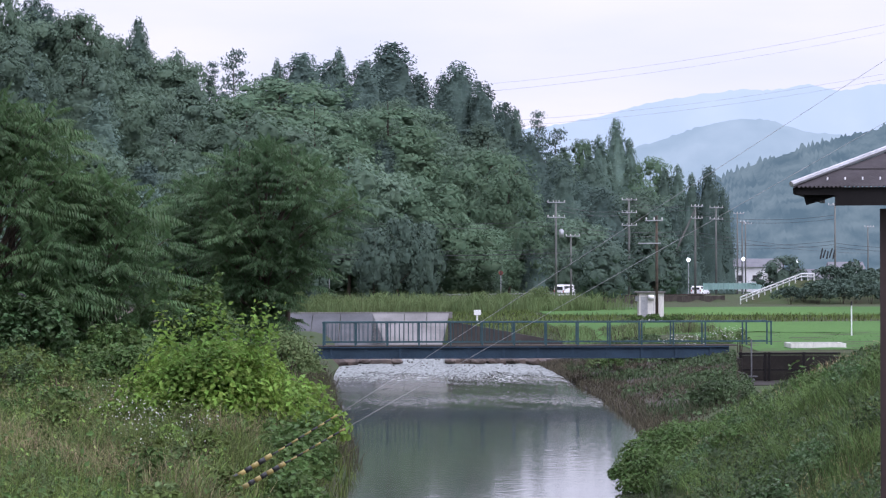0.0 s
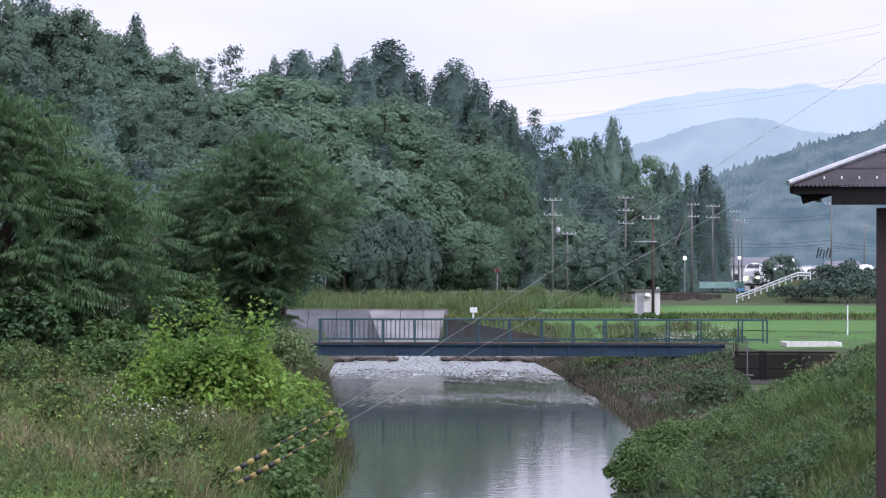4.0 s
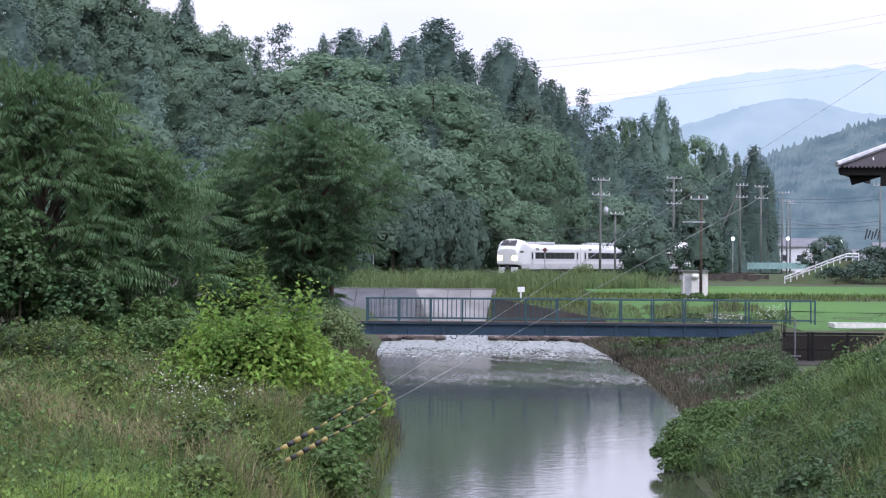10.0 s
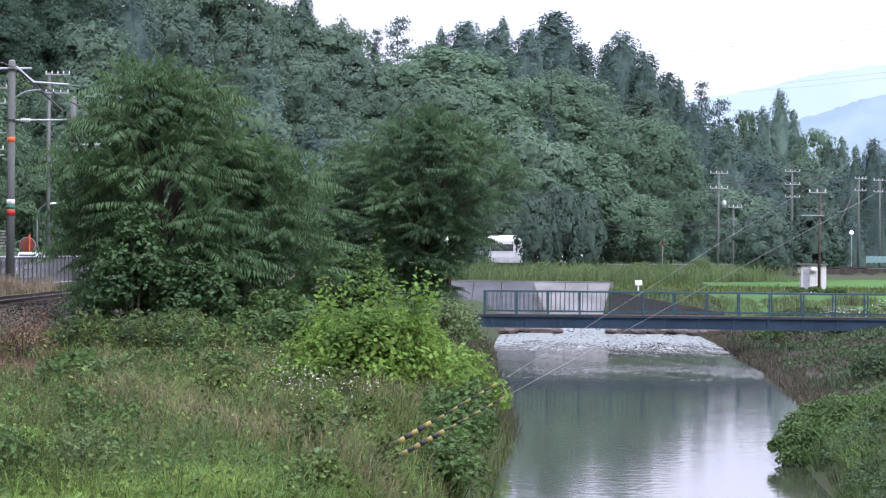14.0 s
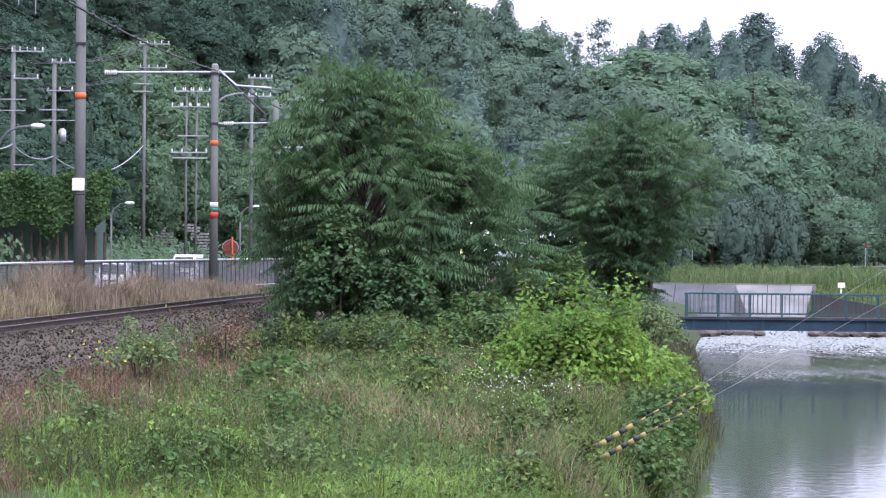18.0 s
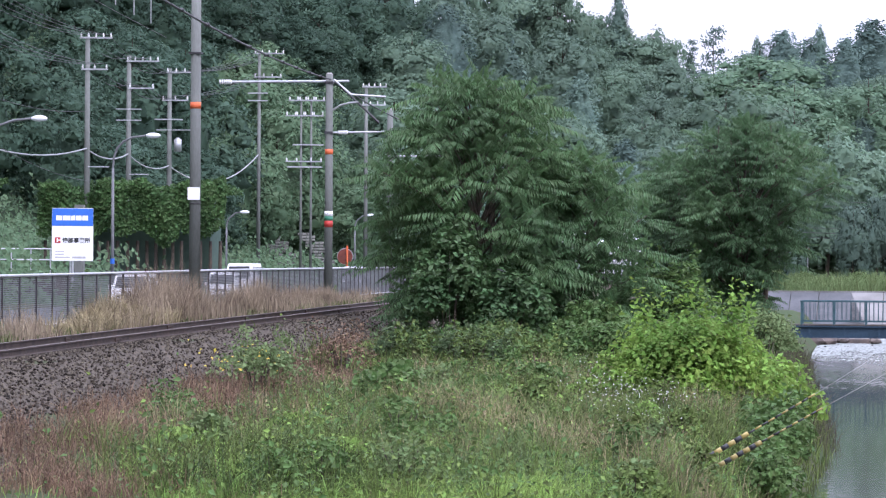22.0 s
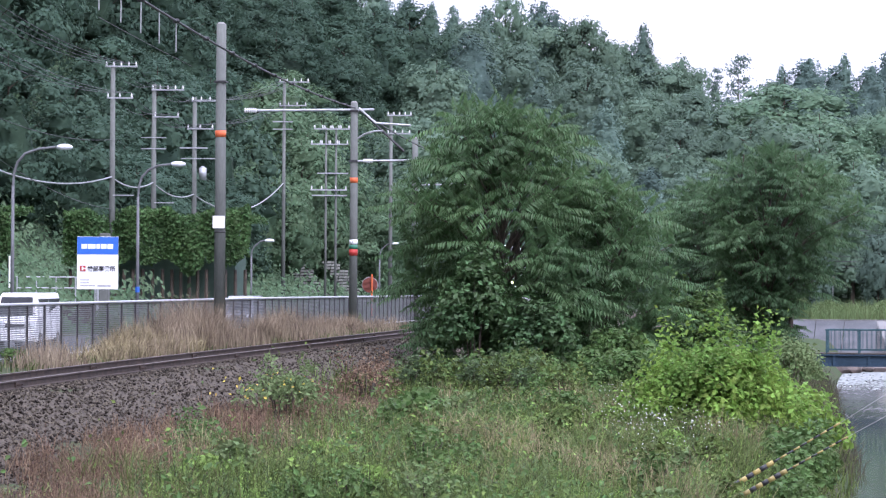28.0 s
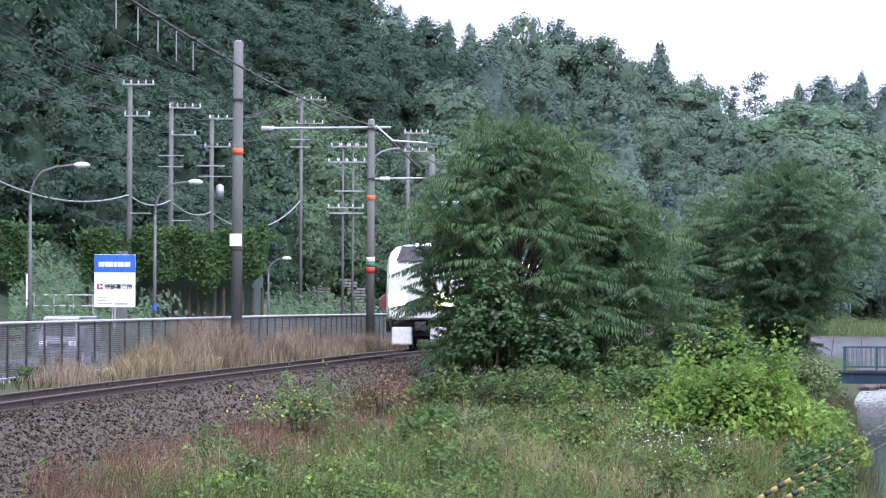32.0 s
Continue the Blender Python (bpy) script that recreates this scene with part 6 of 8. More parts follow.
        P = np.stack([x, y, ground_z(x, y) + 0.1 + rng.random(len(x)) * 0.8 * tall(x, y)], 1)
        v, f = leaves(P, np.tile([0, -0.45, 0.8], (len(x), 1)), size, rng, 0.6)
        tagged(new("leafy_weeds", np_mesh("leafy_weeds", v, f, M[m])), "patches of leafy green weeds in the meadow", "weeds", kind="stuff")
    # growth down the bank to the water
    n = 8000
    y = 40 + 120 * rng.random(n) ** 1.3
    x = np.interp(y, BANK_Y, BANK_L) - 1.6 + 1.9 * rng.random(n)
    blades("bank_edge_grass", x, y, rng.uniform(0.15, 0.5, n), rng.uniform(0.01, 0.024, n), M["grass_lush"], "long grass hanging over the water's edge", rng, 0.7)
    k = (rng.random(n) < 0.4) & (y > 84)
    blades("bank_edge_reeds", x[k], y[k], rng.uniform(0.4, 1.0, k.sum()), rng.uniform(0.012, 0.03, k.sum()), M["reed"], "brown reeds at the water's edge", rng, 0.4)
    # tall reeds before the big trees
    n = 13000
    a, rr = rng.uniform(0, 6.28, n), np.sqrt(rng.random(n)) * (1 + 0.25 * rng.normal(0, 1, n))
    x, y = -12.6 + 3.4 * rr * np.cos(a), 93.5 + 8.0 * rr * np.sin(a)
    blades("tall_reed_grass", x, y, rng.uniform(0.5, 1.3, n) * np.clip(1.1 - 0.5 * rr, 0.25, 1.1), rng.uniform(0.02, 0.045, n), M["grass_lush"], "tall green reed grass before the trees", rng, 0.4)
    # white and yellow flowers
    n = 430
    c0 = rng.integers(0, 9, n)
    cx = np.array([-8.4, -7.5, -6.3, -6.9, -4.9, -5.7, -5.0, -6.6, -5.6])[c0] + rng.normal(0, 0.38, n)
    cy = np.array([88, 82, 72, 70, 66, 66, 60, 74, 70])[c0] + rng.normal(0, 1.5, n)
    P = np.stack([cx, cy, ground_z(cx, cy) + rng.uniform(0.5, 0.95, n)], 1)
    v, f = leaves(P, np.tile([0, -0.7, 0.7], (n, 1)), 0.03, rng, 0.5)
    tagged(new("white_flowers", np_mesh("white_flowers", v, f, M["petal"])), "scattered small white daisy flowers", "flowers", kind="stuff")
    n = 46
    cx, cy = -15.0 + rng.normal(0, 0.55, n), 73.0 + rng.normal(0, 1.6, n)
    P = np.stack([cx, cy, ground_z(cx, cy) + rng.uniform(0.55, 1.05, n)], 1)
    v, f = leaves(P, np.tile([0, -0.7, 0.7], (n, 1)), 0.075, rng, 0.5)
    tagged(new("yellow_leaves", np_mesh("yellow_leaves", v, f, M["yellow_leaf"])), "yellowing leaves on tall weeds", "weeds", kind="stuff")
    # dry stalks between line and fence
    n = 24000
    y = rng.uniform(76, 165, n)
    side = -rng.uniform(2.3, 4.9, n)
    s = np.interp(y, TRACK[:, 1], TRACK_S)
    x = np.interp(s, TRACK_S, TRACK[:, 0]) + side
    k = keep(x, y, 2.0, -0.15, 5.0)
    x, y = x[k], y[k]
    h = rng.uniform(0.2, 1.0, len(x)) * (0.5 + 0.85 * np.exp(-((y - 101) / 8) ** 2) + 0.5 * np.exp(-((y - 122) / 5) ** 2) + 0.25 * patch(x, y, 1.2, 3.0) + 0.15 * np.sin(y * 1.3 + x))
    blades("dry_stalks", x, y, h, rng.uniform(0.008, 0.02, len(x)), M["dead_stalk"], "dead pinkish-brown stalks along the fence", rng, 0.3)
    ty = rng.uniform(84, 100, 60)
    tx = np.interp(ty, TRACK[:, 1], TRACK[:, 0]) - 2.4 - 1.2 * rng.random(60)
    tussocks("grass_tussocks", tx, ty, 40, 0.6, 0.014, 0.25, M["straw"], "yellowing grass clumps beside the track", rng, 0.7)
    n = 2600
    y = rng.uniform(76, 165, n)
    x = np.interp(y, TRACK[:, 1], TRACK[:, 0]) - rng.uniform(2.2, 4.9, n)
    blades("fence_weeds", x, y, rng.uniform(0.1, 0.35, n), rng.uniform(0.02, 0.035, n), M["grass"], "green weeds along the fence", rng, 0.5)


meadow()
weed_rng = np.random.default_rng(77)
shrub("vine_patch", -11.0, 69.5, 1.6, 1.0, 2.2, 1.15, 1500, 0.17, M["leaf_mid"], "patch of big-leaved vines in the meadow", 350, 9, 5)
shrub("vine_patch", -9.9, 62.0, 1.55, 0.8, 1.4, 0.8, 800, 0.15, M["leaf_mid"], "patch of big-leaved vines in the meadow", 351, 9, 5)
for i in range(64):
    y = 46 + 48 * weed_rng.random()
    x0, x1 = float(np.interp(y, TRACK[:, 1], TRACK[:, 0])) + 5.5, float(np.interp(y, BANK_Y, BANK_L)) - 1.0
    x = x0 + (x1 - x0) * weed_rng.random()
    w = weed_rng.uniform(0.35, 0.9)
    shrub("weed_clump", x, y, float(ground_z(x, y)) - 0.05, w, w * 1.2, weed_rng.uniform(0.55, 1.0), int(700 * w), weed_rng.uniform(0.07, 0.13), M[("leaf_mid", "grass_fresh", "grass_lush", "leaf_mid", "grass_pale")[i % 5]], "leafy clump of tall weeds in the meadow", 300 + i, 7, 5)
for i in range(22):
    x, y = -12.4 + 1.5 * weed_rng.normal(), 86 + 7 * weed_rng.random()
    shrub("weed_clump", x, y, float(ground_z(x, y)) - 0.05, 0.7, 1.1, weed_rng.uniform(0.8, 1.3), 420, 0.12, M[("grass_lush", "leaf_mid", "weed_blue")[i % 3]], "tall leafy green weeds before the trees", 500 + i, 7, 5, 4)
def dry_weeds():
    """Feathery dead weeds in bushy clumps between the line and the fence."""
    rng = np.random.default_rng(540)
    for y, side, w, h, m in ((91, 3.4, 1.0, 1.0, "straw"), (94, 3.8, 1.0, 1.2, "straw"), (97, 3.3, 0.9, 0.9, "straw"), (99.5, 3.9, 0.9, 1.8, "dead_stalk"), (102, 3.7, 1.0, 2.1, "dead_stalk"), (105, 3.6, 1.1, 1.9, "dead_stalk"), (116, 3.6, 0.9, 1.3, "dead_stalk"), (121, 3.6, 1.0, 1.6, "dead_stalk"), (134, 3.8, 1.0, 1.2, "dead_stalk"), (142, 3.6, 1.0, 1.1, "dead_stalk")):
        x = float(np.interp(y, TRACK[:, 1], TRACK[:, 0])) - side
        n = 1500
        a, d = rng.uniform(0, 6.28, n), np.sqrt(rng.random(n))
        px, py = x + np.cos(a) * d * w * 0.8, y + np.sin(a) * d * w * 1.3
        tall = h * (1 - 0.45 * d * d) * rng.uniform(0.45, 1.0, n)
        blades("dry_weed_clump", px, py, tall, rng.uniform(0.008, 0.016, n), M[m], "bushy clump of feathery dry weeds beside the track", rng, 0.45, category="dry weeds")


dry_weeds()
for x, y, w, h in ((-25.2, 99, 0.7, 1.5), (-27.9, 146, 0.9, 1.3), (-27.5, 141, 0.8, 1.0), (-28.6, 160, 0.8, 0.9), (-27.0, 128, 0.5, 0.7), (-24.0, 83.5, 1.0, 0.5)):
    shrub("fence_shrub", x, y, float(ground_z(x, y)) - 0.05, w, w, h, 900, 0.10, M["leaf_mid"], "green weed shrub growing against the fence", int(y) + 400, 8, 6)


def right_bank():
    rng = np.random.default_rng(23)
    n = 46000
    y = 44 + 46 * rng.random(n) ** 1.2
    xr = np.interp(y, BANK_Y, BANK_R)
    x = xr + 0.4 + 8.0 * rng.random(n)
    v = np.sin(x * 1.1) * np.cos(y * 0.37) + 0.6 * np.sin(x * 2.3 + y * 0.8) + rng.normal(0, 0.4, n)
    k = v > -0.2
    blades("bank_grass", x[k], y[k], rng.uniform(0.25, 0.65, k.sum()) * np.where(y[k] > 77, 0.6, 1), rng.uniform(0.008, 0.02, k.sum()), M["bank_blade"], "long green grass on the steep bank", rng, 0.8)
    k = v < -0.5
    blades("bank_dry_grass", x[k], y[k], rng.uniform(0.15, 0.35, k.sum()), rng.uniform(0.01, 0.02, k.sum()), M["straw"], "dry grass on the steep bank", rng, 0.7)
    tx, ty = 4.8 + 8.0 * rng.random(420), 44 + 33 * rng.random(420) ** 1.1
    tussocks("bank_tussocks", tx[:260], ty[:260], 60, 0.8, 0.012, 0.25, M["bank_blade"], "long green tussocks on the steep bank", rng, 1.0)
    tussocks("bank_tussocks", tx[260:], ty[260:], 56, 0.6, 0.012, 0.22, M["grass"], "olive tussocks on the steep bank", rng, 1.0)
    m = 44000
    y = 46 + 44 * rng.random(m) ** 1.2
    xr = np.interp(y, BANK_Y, BANK_R)
    x = xr + 0.2 + 7.5 * rng.random(m) ** 1.2
    k = np.sin(x * 1.3 + 2) * np.cos(y * 0.31) + 0.6 * np.sin(x * 2.1 - y * 0.7) + rng.normal(0, 0.3, m) + (x - xr < 2.0) * 0.7 > 0.1
    x, y = x[k], y[k]
    m = len(x)
    P = np.stack([x, y, ground_z(x, y) + rng.uniform(0.05, 0.5, m) * np.where(y > 77, 0.4, 1)], 1)
    vv, f = leaves(P, np.tile([-0.4, -0.3, 0.8], (m, 1)), 0.105, rng, 0.6)
    tagged(new("bank_weeds", np_mesh("bank_weeds", vv, f, M["bank_leaf"])), "broad-leaved weeds covering the steep bank", "weeds", kind="stuff")
    n = 26000
    y = rng.uniform(104, 204, n)
    xr = np.interp(y, BANK_Y, BANK_R)
    t = rng.random(n)
    x = xr + 0.1 + 6.4 * t
    z = -0.1 + 1.22 * (x - xr + 0.4) / 6.7 + 0.1
    x = np.minimum(x, 0.0868 * y)
    z = -0.1 + 1.22 * (x - xr + 0.4) / 6.7 + 0.1
    k = np.sin(y * 0.5) + np.sin(x * 2 + y * 0.21) + rng.normal(0, 0.5, n) > -0.5
    blades("bank_reeds", x[k], y[k], rng.uniform(0.12, 0.38, k.sum()), rng.uniform(0.02, 0.045, k.sum()), M["reed"], "brown reeds on the stone-pitched bank", rng, 0.5, base=z[k])
    yy = rng.uniform(98, 204, 7000)
    xx = np.interp(yy, BANK_Y, BANK_R) - 0.5 + 1.1 * rng.random(7000)
    blades("waterline_reeds", xx, yy, rng.uniform(0.15, 0.45, 7000), rng.uniform(0.015, 0.035, 7000), M["reed"], "brown reeds along the waterline", rng, 0.5, base=np.maximum(ground_z(xx, yy), 0.0))
    k = np.sin(y * 0.33 + 1) + np.sin(x * 1.7 + y * 0.17) + rng.normal(0, 0.5, n) > 0.7
    blades("bank_green_reeds", x[k], y[k], rng.uniform(0.15, 0.5, k.sum()), rng.uniform(0.02, 0.04, k.sum()), M["bank_leaf"], "green creepers on the stone-pitched bank", rng, 0.5, base=z[k])
    n = 15000
    y = rng.uniform(108, 200, n)
    xr = np.interp(y, BANK_Y, BANK_R)
    x = np.minimum(xr + 0.4 + 6.3 * rng.random(n) ** 0.75, 0.0866 * y)
    z = -0.1 + 1.22 * (x - xr + 0.4) / 6.7 + rng.uniform(0.1, 0.42, n)
    k = np.sin(y * 0.42 + 1) + np.sin(x * 1.9 + y * 0.23) + 0.35 * (x - xr - 3) + rng.normal(0, 0.5, n) > 0.1
    vv, f = leaves(np.stack([x, y, z], 1)[k], np.tile([-0.5, -0.6, 0.6], (int(k.sum()), 1)), 0.17, rng, 0.6)
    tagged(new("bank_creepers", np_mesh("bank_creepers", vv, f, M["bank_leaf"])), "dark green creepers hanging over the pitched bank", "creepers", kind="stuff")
    n = 11000
    x, y = rng.uniform(0.2, 18, n), rng.uniform(208.5, 228, n)
    h = rng.uniform(0.35, 1.0, n) * (0.8 + 0.35 * np.sin(x * 1.7) + 0.25 * np.sin(x * 4.1 + 1)) * (1 - 0.03 * (y - 209))
    k = rng.random(n) < 0.6
    blades("riverside_weeds", x[k], y[k], h[k], rng.uniform(0.025, 0.05, k.sum()), M["grass_pale"], "tall pale weeds along the head of the weir", rng, 0.5)
    k = ~k & (np.sin(x * 1.3) > -0.4)
    blades("riverside_reeds", x[k], y[k], h[k], rng.uniform(0.02, 0.04, k.sum()), M["reed"], "brown reeds along the head of the weir", rng, 0.4)
    # rough growth round the far bank, the field edges and along the far line
    n = 30000
    x, y = rng.uniform(-14, 40, n), rng.uniform(218, 345, n)
    k = (track_side(x, y) > 3) & ~((x > 8.5) & (y > 298)) & ~((x > 7.5) & (y < 264))
    blades("rough_grass", x[k], y[k], rng.uniform(0.15, 0.5, k.sum()), rng.uniform(0.03, 0.06, k.sum()), M["grass_lush"], "rough grass between river and railway", rng, 0.4)
    n = 16000
    x, y = rng.uniform(8.2, 70, n), np.where(rng.random(n) < 0.5, rng.uniform(300, 384, n), rng.uniform(162, 262, n))
    x = np.where(y < 210, 15 + x * 0.5, x)
    blades("rice_plants", x, y, rng.uniform(0.05, 0.09, n), rng.uniform(0.03, 0.06, n), M["paddy"], "rows of young rice plants", rng, 0.3)


right_bank()
bank_rng = np.random.default_rng(91)
for i in range(26):
    y = 50 + 30 * bank_rng.random()
    x = 5.4 + 6.2 * bank_rng.random()
    w = bank_rng.uniform(0.45, 0.95)
    shrub("bank_weed_clump", x, y, float(ground_z(x, y)) - 0.1, w, w * 1.3, bank_rng.uniform(0.45, 0.85), int(1500 * w), bank_rng.uniform(0.07, 0.11), M[("leaf_mid", "vine_leaf", "bank_leaf")[i % 3]], "leafy weeds and vines on the steep bank", 700 + i, 8, 5, 3)
tx, ty = bank_rng.uniform(6.8, 10.0, 70), bank_rng.uniform(58, 78, 70)
tussocks("bank_tussocks", tx, ty, 70, 0.95, 0.011, 0.28, M["bank_blade"], "long drooping green grass on the steep bank", bank_rng, 1.1)
tx, ty = bank_rng.uniform(5.5, 11, 60), bank_rng.uniform(50, 74, 60)
tussocks("bank_tussocks", tx, ty, 50, 0.6, 0.010, 0.25, M["straw"], "dry tufts on the steep bank", bank_rng, 1.1)
far_rng = np.random.default_rng(31)
n = 900
fy = 292 + 66 * far_rng.random(n)
fx = -17 + (fy - 292) * 0.48 + far_rng.normal(0, 2.6, n)
k = track_side(fx, fy) > 3.2
tussocks("field_tussocks", fx[k], fy[k], 17, 1.85, 0.06, 0.55, M["grass_pale"], "tall pale green grass along the far line", far_rng, 0.5)
for i in range(7):
    y = 300 + i * 8 + far_rng.uniform(-3, 3)
    x = -17 + (y - 292) * 0.48 + far_rng.uniform(-1, 1)
    shrub("field_shrub", x, y, float(ground_z(x, y)), far_rng.uniform(1.4, 2.2), 2.0, far_rng.uniform(1.8, 2.6), 1400, 0.18, M["grass_pale"], "rough green shrub along the far line", 50 + i, 6, 4)
for i in range(13):
    x, y = 7.6 + i * 0.56, 164 + far_rng.uniform(-3, 5)
    shrub("flowering_weeds", x, y, float(ground_z(x, y)), 0.7, 0.9, far_rng.uniform(0.8, 1.35), 800, 0.085, M["leaf_mid" if i % 2 else "grass_pale"], "leafy weeds with pale flower heads beside the bridge", 80 + i, 6, 4)
for i in range(4):
    x, y = 15.2 + i * 1.1, 262 + far_rng.uniform(-3, 3)
    shrub("field_shrub", x, y, float(ground_z(x, y)), 0.9, 1.0, far_rng.uniform(0.4, 0.8), 260, 0.2, M["leaf_mid"], "low weeds beside the field", 90 + i, 5, 3)

fx, fy = far_rng.uniform(10.5, 14.6, 260), 163 + far_rng.uniform(-3, 4, 260)
v, f = leaves(np.stack([fx, fy, ground_z(fx, fy) + far_rng.uniform(0.75, 1.25, 260)], 1), np.tile([0, -0.6, 0.7], (260, 1)), 0.05, far_rng, 0.5)
tagged(new("pale_flower_heads", np_mesh("pale_flower_heads", v, f, M["petal"])), "pale flower heads of tall weeds beside the bridge", "flowers", kind="stuff")

# trees of the middle distance, before and behind the line
MID = []
for k, (h, r) in enumerate(((9, 4.6), (10, 4.2))):
    rng = np.random.default_rng(400 + k)
    MID.append(make_tree("round_tree", trunk_mesh(h, 0.2, rng, 7, 2.6, 0.15), broadleaf_crown(h, r, rng, 46, 10.0, 0.17, M["leaf_dark"], 0.1), "round dark green tree beside the railway", "tree", "trees beside the railway"))
mid_used = set()


def put_mid(k, x, y, sc, sx=1.0):
    t = MID[k]
    if k in mid_used:
        t = copy_thing(t, pose(0, 0, 0))
    mid_used.add(k)
    t.matrix_basis = pose(x, y, float(ground_z(x, y)) - 0.1, 0, 0, x * 37) @ Matrix.Diagonal((sc * sx, sc * sx, sc, 1))


put_mid(0, 17.6, 368, 0.92, 1.0)
put_mid(1, 23.4, 372, 0.85, 1.0)
put_mid(0, 45.0, 445, 0.75, 0.95)
for x, y, sc in ((-6.9, 338, 1.0), (-4.6, 342, 1.15), (-2.1, 345, 1.1), (-12.5, 322, 0.75)):
    put_mid(int(abs(x)) % 2, x, y, sc, 0.55)
for i in range(15):
    x, y = 46.5 + i * 1.55, 429 + far_rng.uniform(-2, 6)
    shrub("embankment_shrub", x, y, float(ground_z(x, y)) + 0.2 + 0.9 * (i % 2), 2.6, 2.2, far_rng.uniform(2.0, 3.0), 800, 0.3, M["leaf_dark"], "dark green shrub covering the slope of the embankment", 190 + i, 6, 4)
for i in range(12):
    x, y = 50.5 + i * 1.9, 442 + far_rng.uniform(-3, 8)
    if i % 2:
        x0, y0 = 42.5 + i * 1.6, 424 + far_rng.uniform(-4, 4)
        shrub("embankment_shrub", x0, y0, float(ground_z(x0, y0)), 2.6, 2.0, far_rng.uniform(2.2, 3.4), 700, 0.34, M["leaf_dark"], "dark green shrub at the foot of the embankment", 160 + i, 6, 4)
    shrub("embankment_shrub", x, y, 3.6, 2.4, 2.0, far_rng.uniform(2.2, 3.6), 700, 0.38, M["leaf_dark"], "dark green shrub on the far embankment", 120 + i, 6, 4)
shrub("vine_mound", -14.9, 106.0, 1.6, 1.7, 1.5, 4.3, 4200, 0.20, M["vine_leaf"], "broad-leaved vines climbing the foot of the big tree", 141, 10, 6)
shrub("vine_mound", -13.0, 106.3, 1.5, 1.7, 1.5, 3.2, 3000, 0.20, M["vine_leaf"], "dark broad-leaved vines under the big tree", 142, 10, 6)
shrub("vine_mound", -10.2, 105.0, 1.5, 1.8, 1.6, 2.0, 2600, 0.18, M["leaf_mid"], "dark leafy undergrowth between the trees", 143, 10, 6)
shrub("bank_shrub", -8.2, 112.0, 1.4, 1.8, 2.0, 3.2, 3600, 0.17, M["leaf_mid"], "green leafy sapling between the bank trees", 144, 10, 6, 6)


def slope_creepers():
    rng = np.random.default_rng(61)
    n = 66000
    y = rng.uniform(150, 345, n)
    x = y * rng.uniform(-0.29, -0.158, n)
    k = track_side(x, y) < -18.5
    x, y = x[k], y[k]
    n = len(x)
    z = ground_z(x, y) + 1.6 * rng.random(n) ** 2 * (1.1 + np.sin(x * 0.9) * np.cos(y * 0.5))
    v, f = leaves(np.stack([x, y, z], 1), np.tile([0.6, -0.5, 0.7], (n, 1)), 0.34, rng, 0.5)
    tagged(new("slope_creepers", np_mesh("slope_creepers", v, f, M["creeper"])), "green creepers covering the cut slope", "creepers", kind="stuff")


slope_creepers()


# ---- poles, lamps and signs ----
def insulator(bm, x, y, z, s=1.0):
    rod(bm, (x, y, z), (x, y, z + 0.09 * s), 0.05 * s, n=8)
    rod(bm, (x, y, z + 0.09 * s), (x, y, z + 0.15 * s), 0.075 * s, 0.03 * s, n=8)
    rod(bm, (x, y, z + 0.15 * s), (x, y, z + 0.24 * s), 0.05 * s, 0.02 * s, n=8)


def utility_pole(x, y, z, top, arms, label, yaw=0.0, m="pole", r=0.17, transformer=None, lean=0.0, sub=()):
    """arms: (height, from, to, insulators)."""
    h = top - z
    p = thing("utility_pole", pose(x, y, z, 0, lean, yaw), label, "utility pole", "utility poles")
    part("shaft", rods(((0, 0, -0.3), (0, 0, h), r, r * 0.68), n=12), M[m], p, smooth=True)
    for zz, a, b, n in arms:
        zz -= z
        part("crossarm", boxes((a, b, -0.17, -0.09, zz, zz + 0.09)), M["galv"], p)
        for i in range(n):
            bm = bmesh.new()
            insulator(bm, a + 0.08 + (b - a - 0.16) * i / max(1, n - 1), -0.13, zz + 0.09)
            part("insulator", bm, M["porcelain"], p)
    for zz, a, b in sub:
        zz -= z
        part("bracket", boxes((a, b, -0.15, -0.1, zz, zz + 0.06)), M["galv"], p)
    if transformer:
        dx, zz = transformer
        bm = rods(((dx, -0.35, zz - z - 0.45), (dx, -0.35, zz - z + 0.4), 0.26), n=14)
        rod(bm, (dx, -0.35, zz - z + 0.4), (dx, -0.35, zz - z + 0.5), 0.2, 0.1, n=14)
        part("transformer", bm, M["galv"], p, "grey pole transformer", smooth=True)
    return p


ROADSIDE = [(-48.6, 192.45, 17.6), (-49.55, 206.8, 17.3), (-50.7, 223.4, 17.4), (-52.9, 265.5, 21.2), (-44.5, 238.9, 16.1), (-43.8, 239.1, 16.1), (-42.5, 255.4, 17.9)]


def pole_base(x, y):
    return float(ground_z(x, y)) - 0.2


x, y, t = ROADSIDE[0]
utility_pole(x, y, pole_base(x, y), t, [(t - 0.15, -0.45, 1.45, 5), (t - 2.0, -0.35, 1.2, 3)], "weathered wooden utility pole with two crossarms by the road", 8, "pole", 0.2, sub=[(9.9, 0, 1.3)])
x, y, t = ROADSIDE[1]
utility_pole(x, y, pole_base(x, y), t, [(t - 0.4, -0.15, 1.9, 5), (t - 2.1, 0, 1.6, 2)], "grey concrete utility pole with insulators behind the hedge", 8, "pole", 0.2, sub=[(t - 3.4, -0.8, 0.8), (t - 4.1, -0.8, 0.8), (9.8, 0, 1.3)])
x, y, t = ROADSIDE[2]
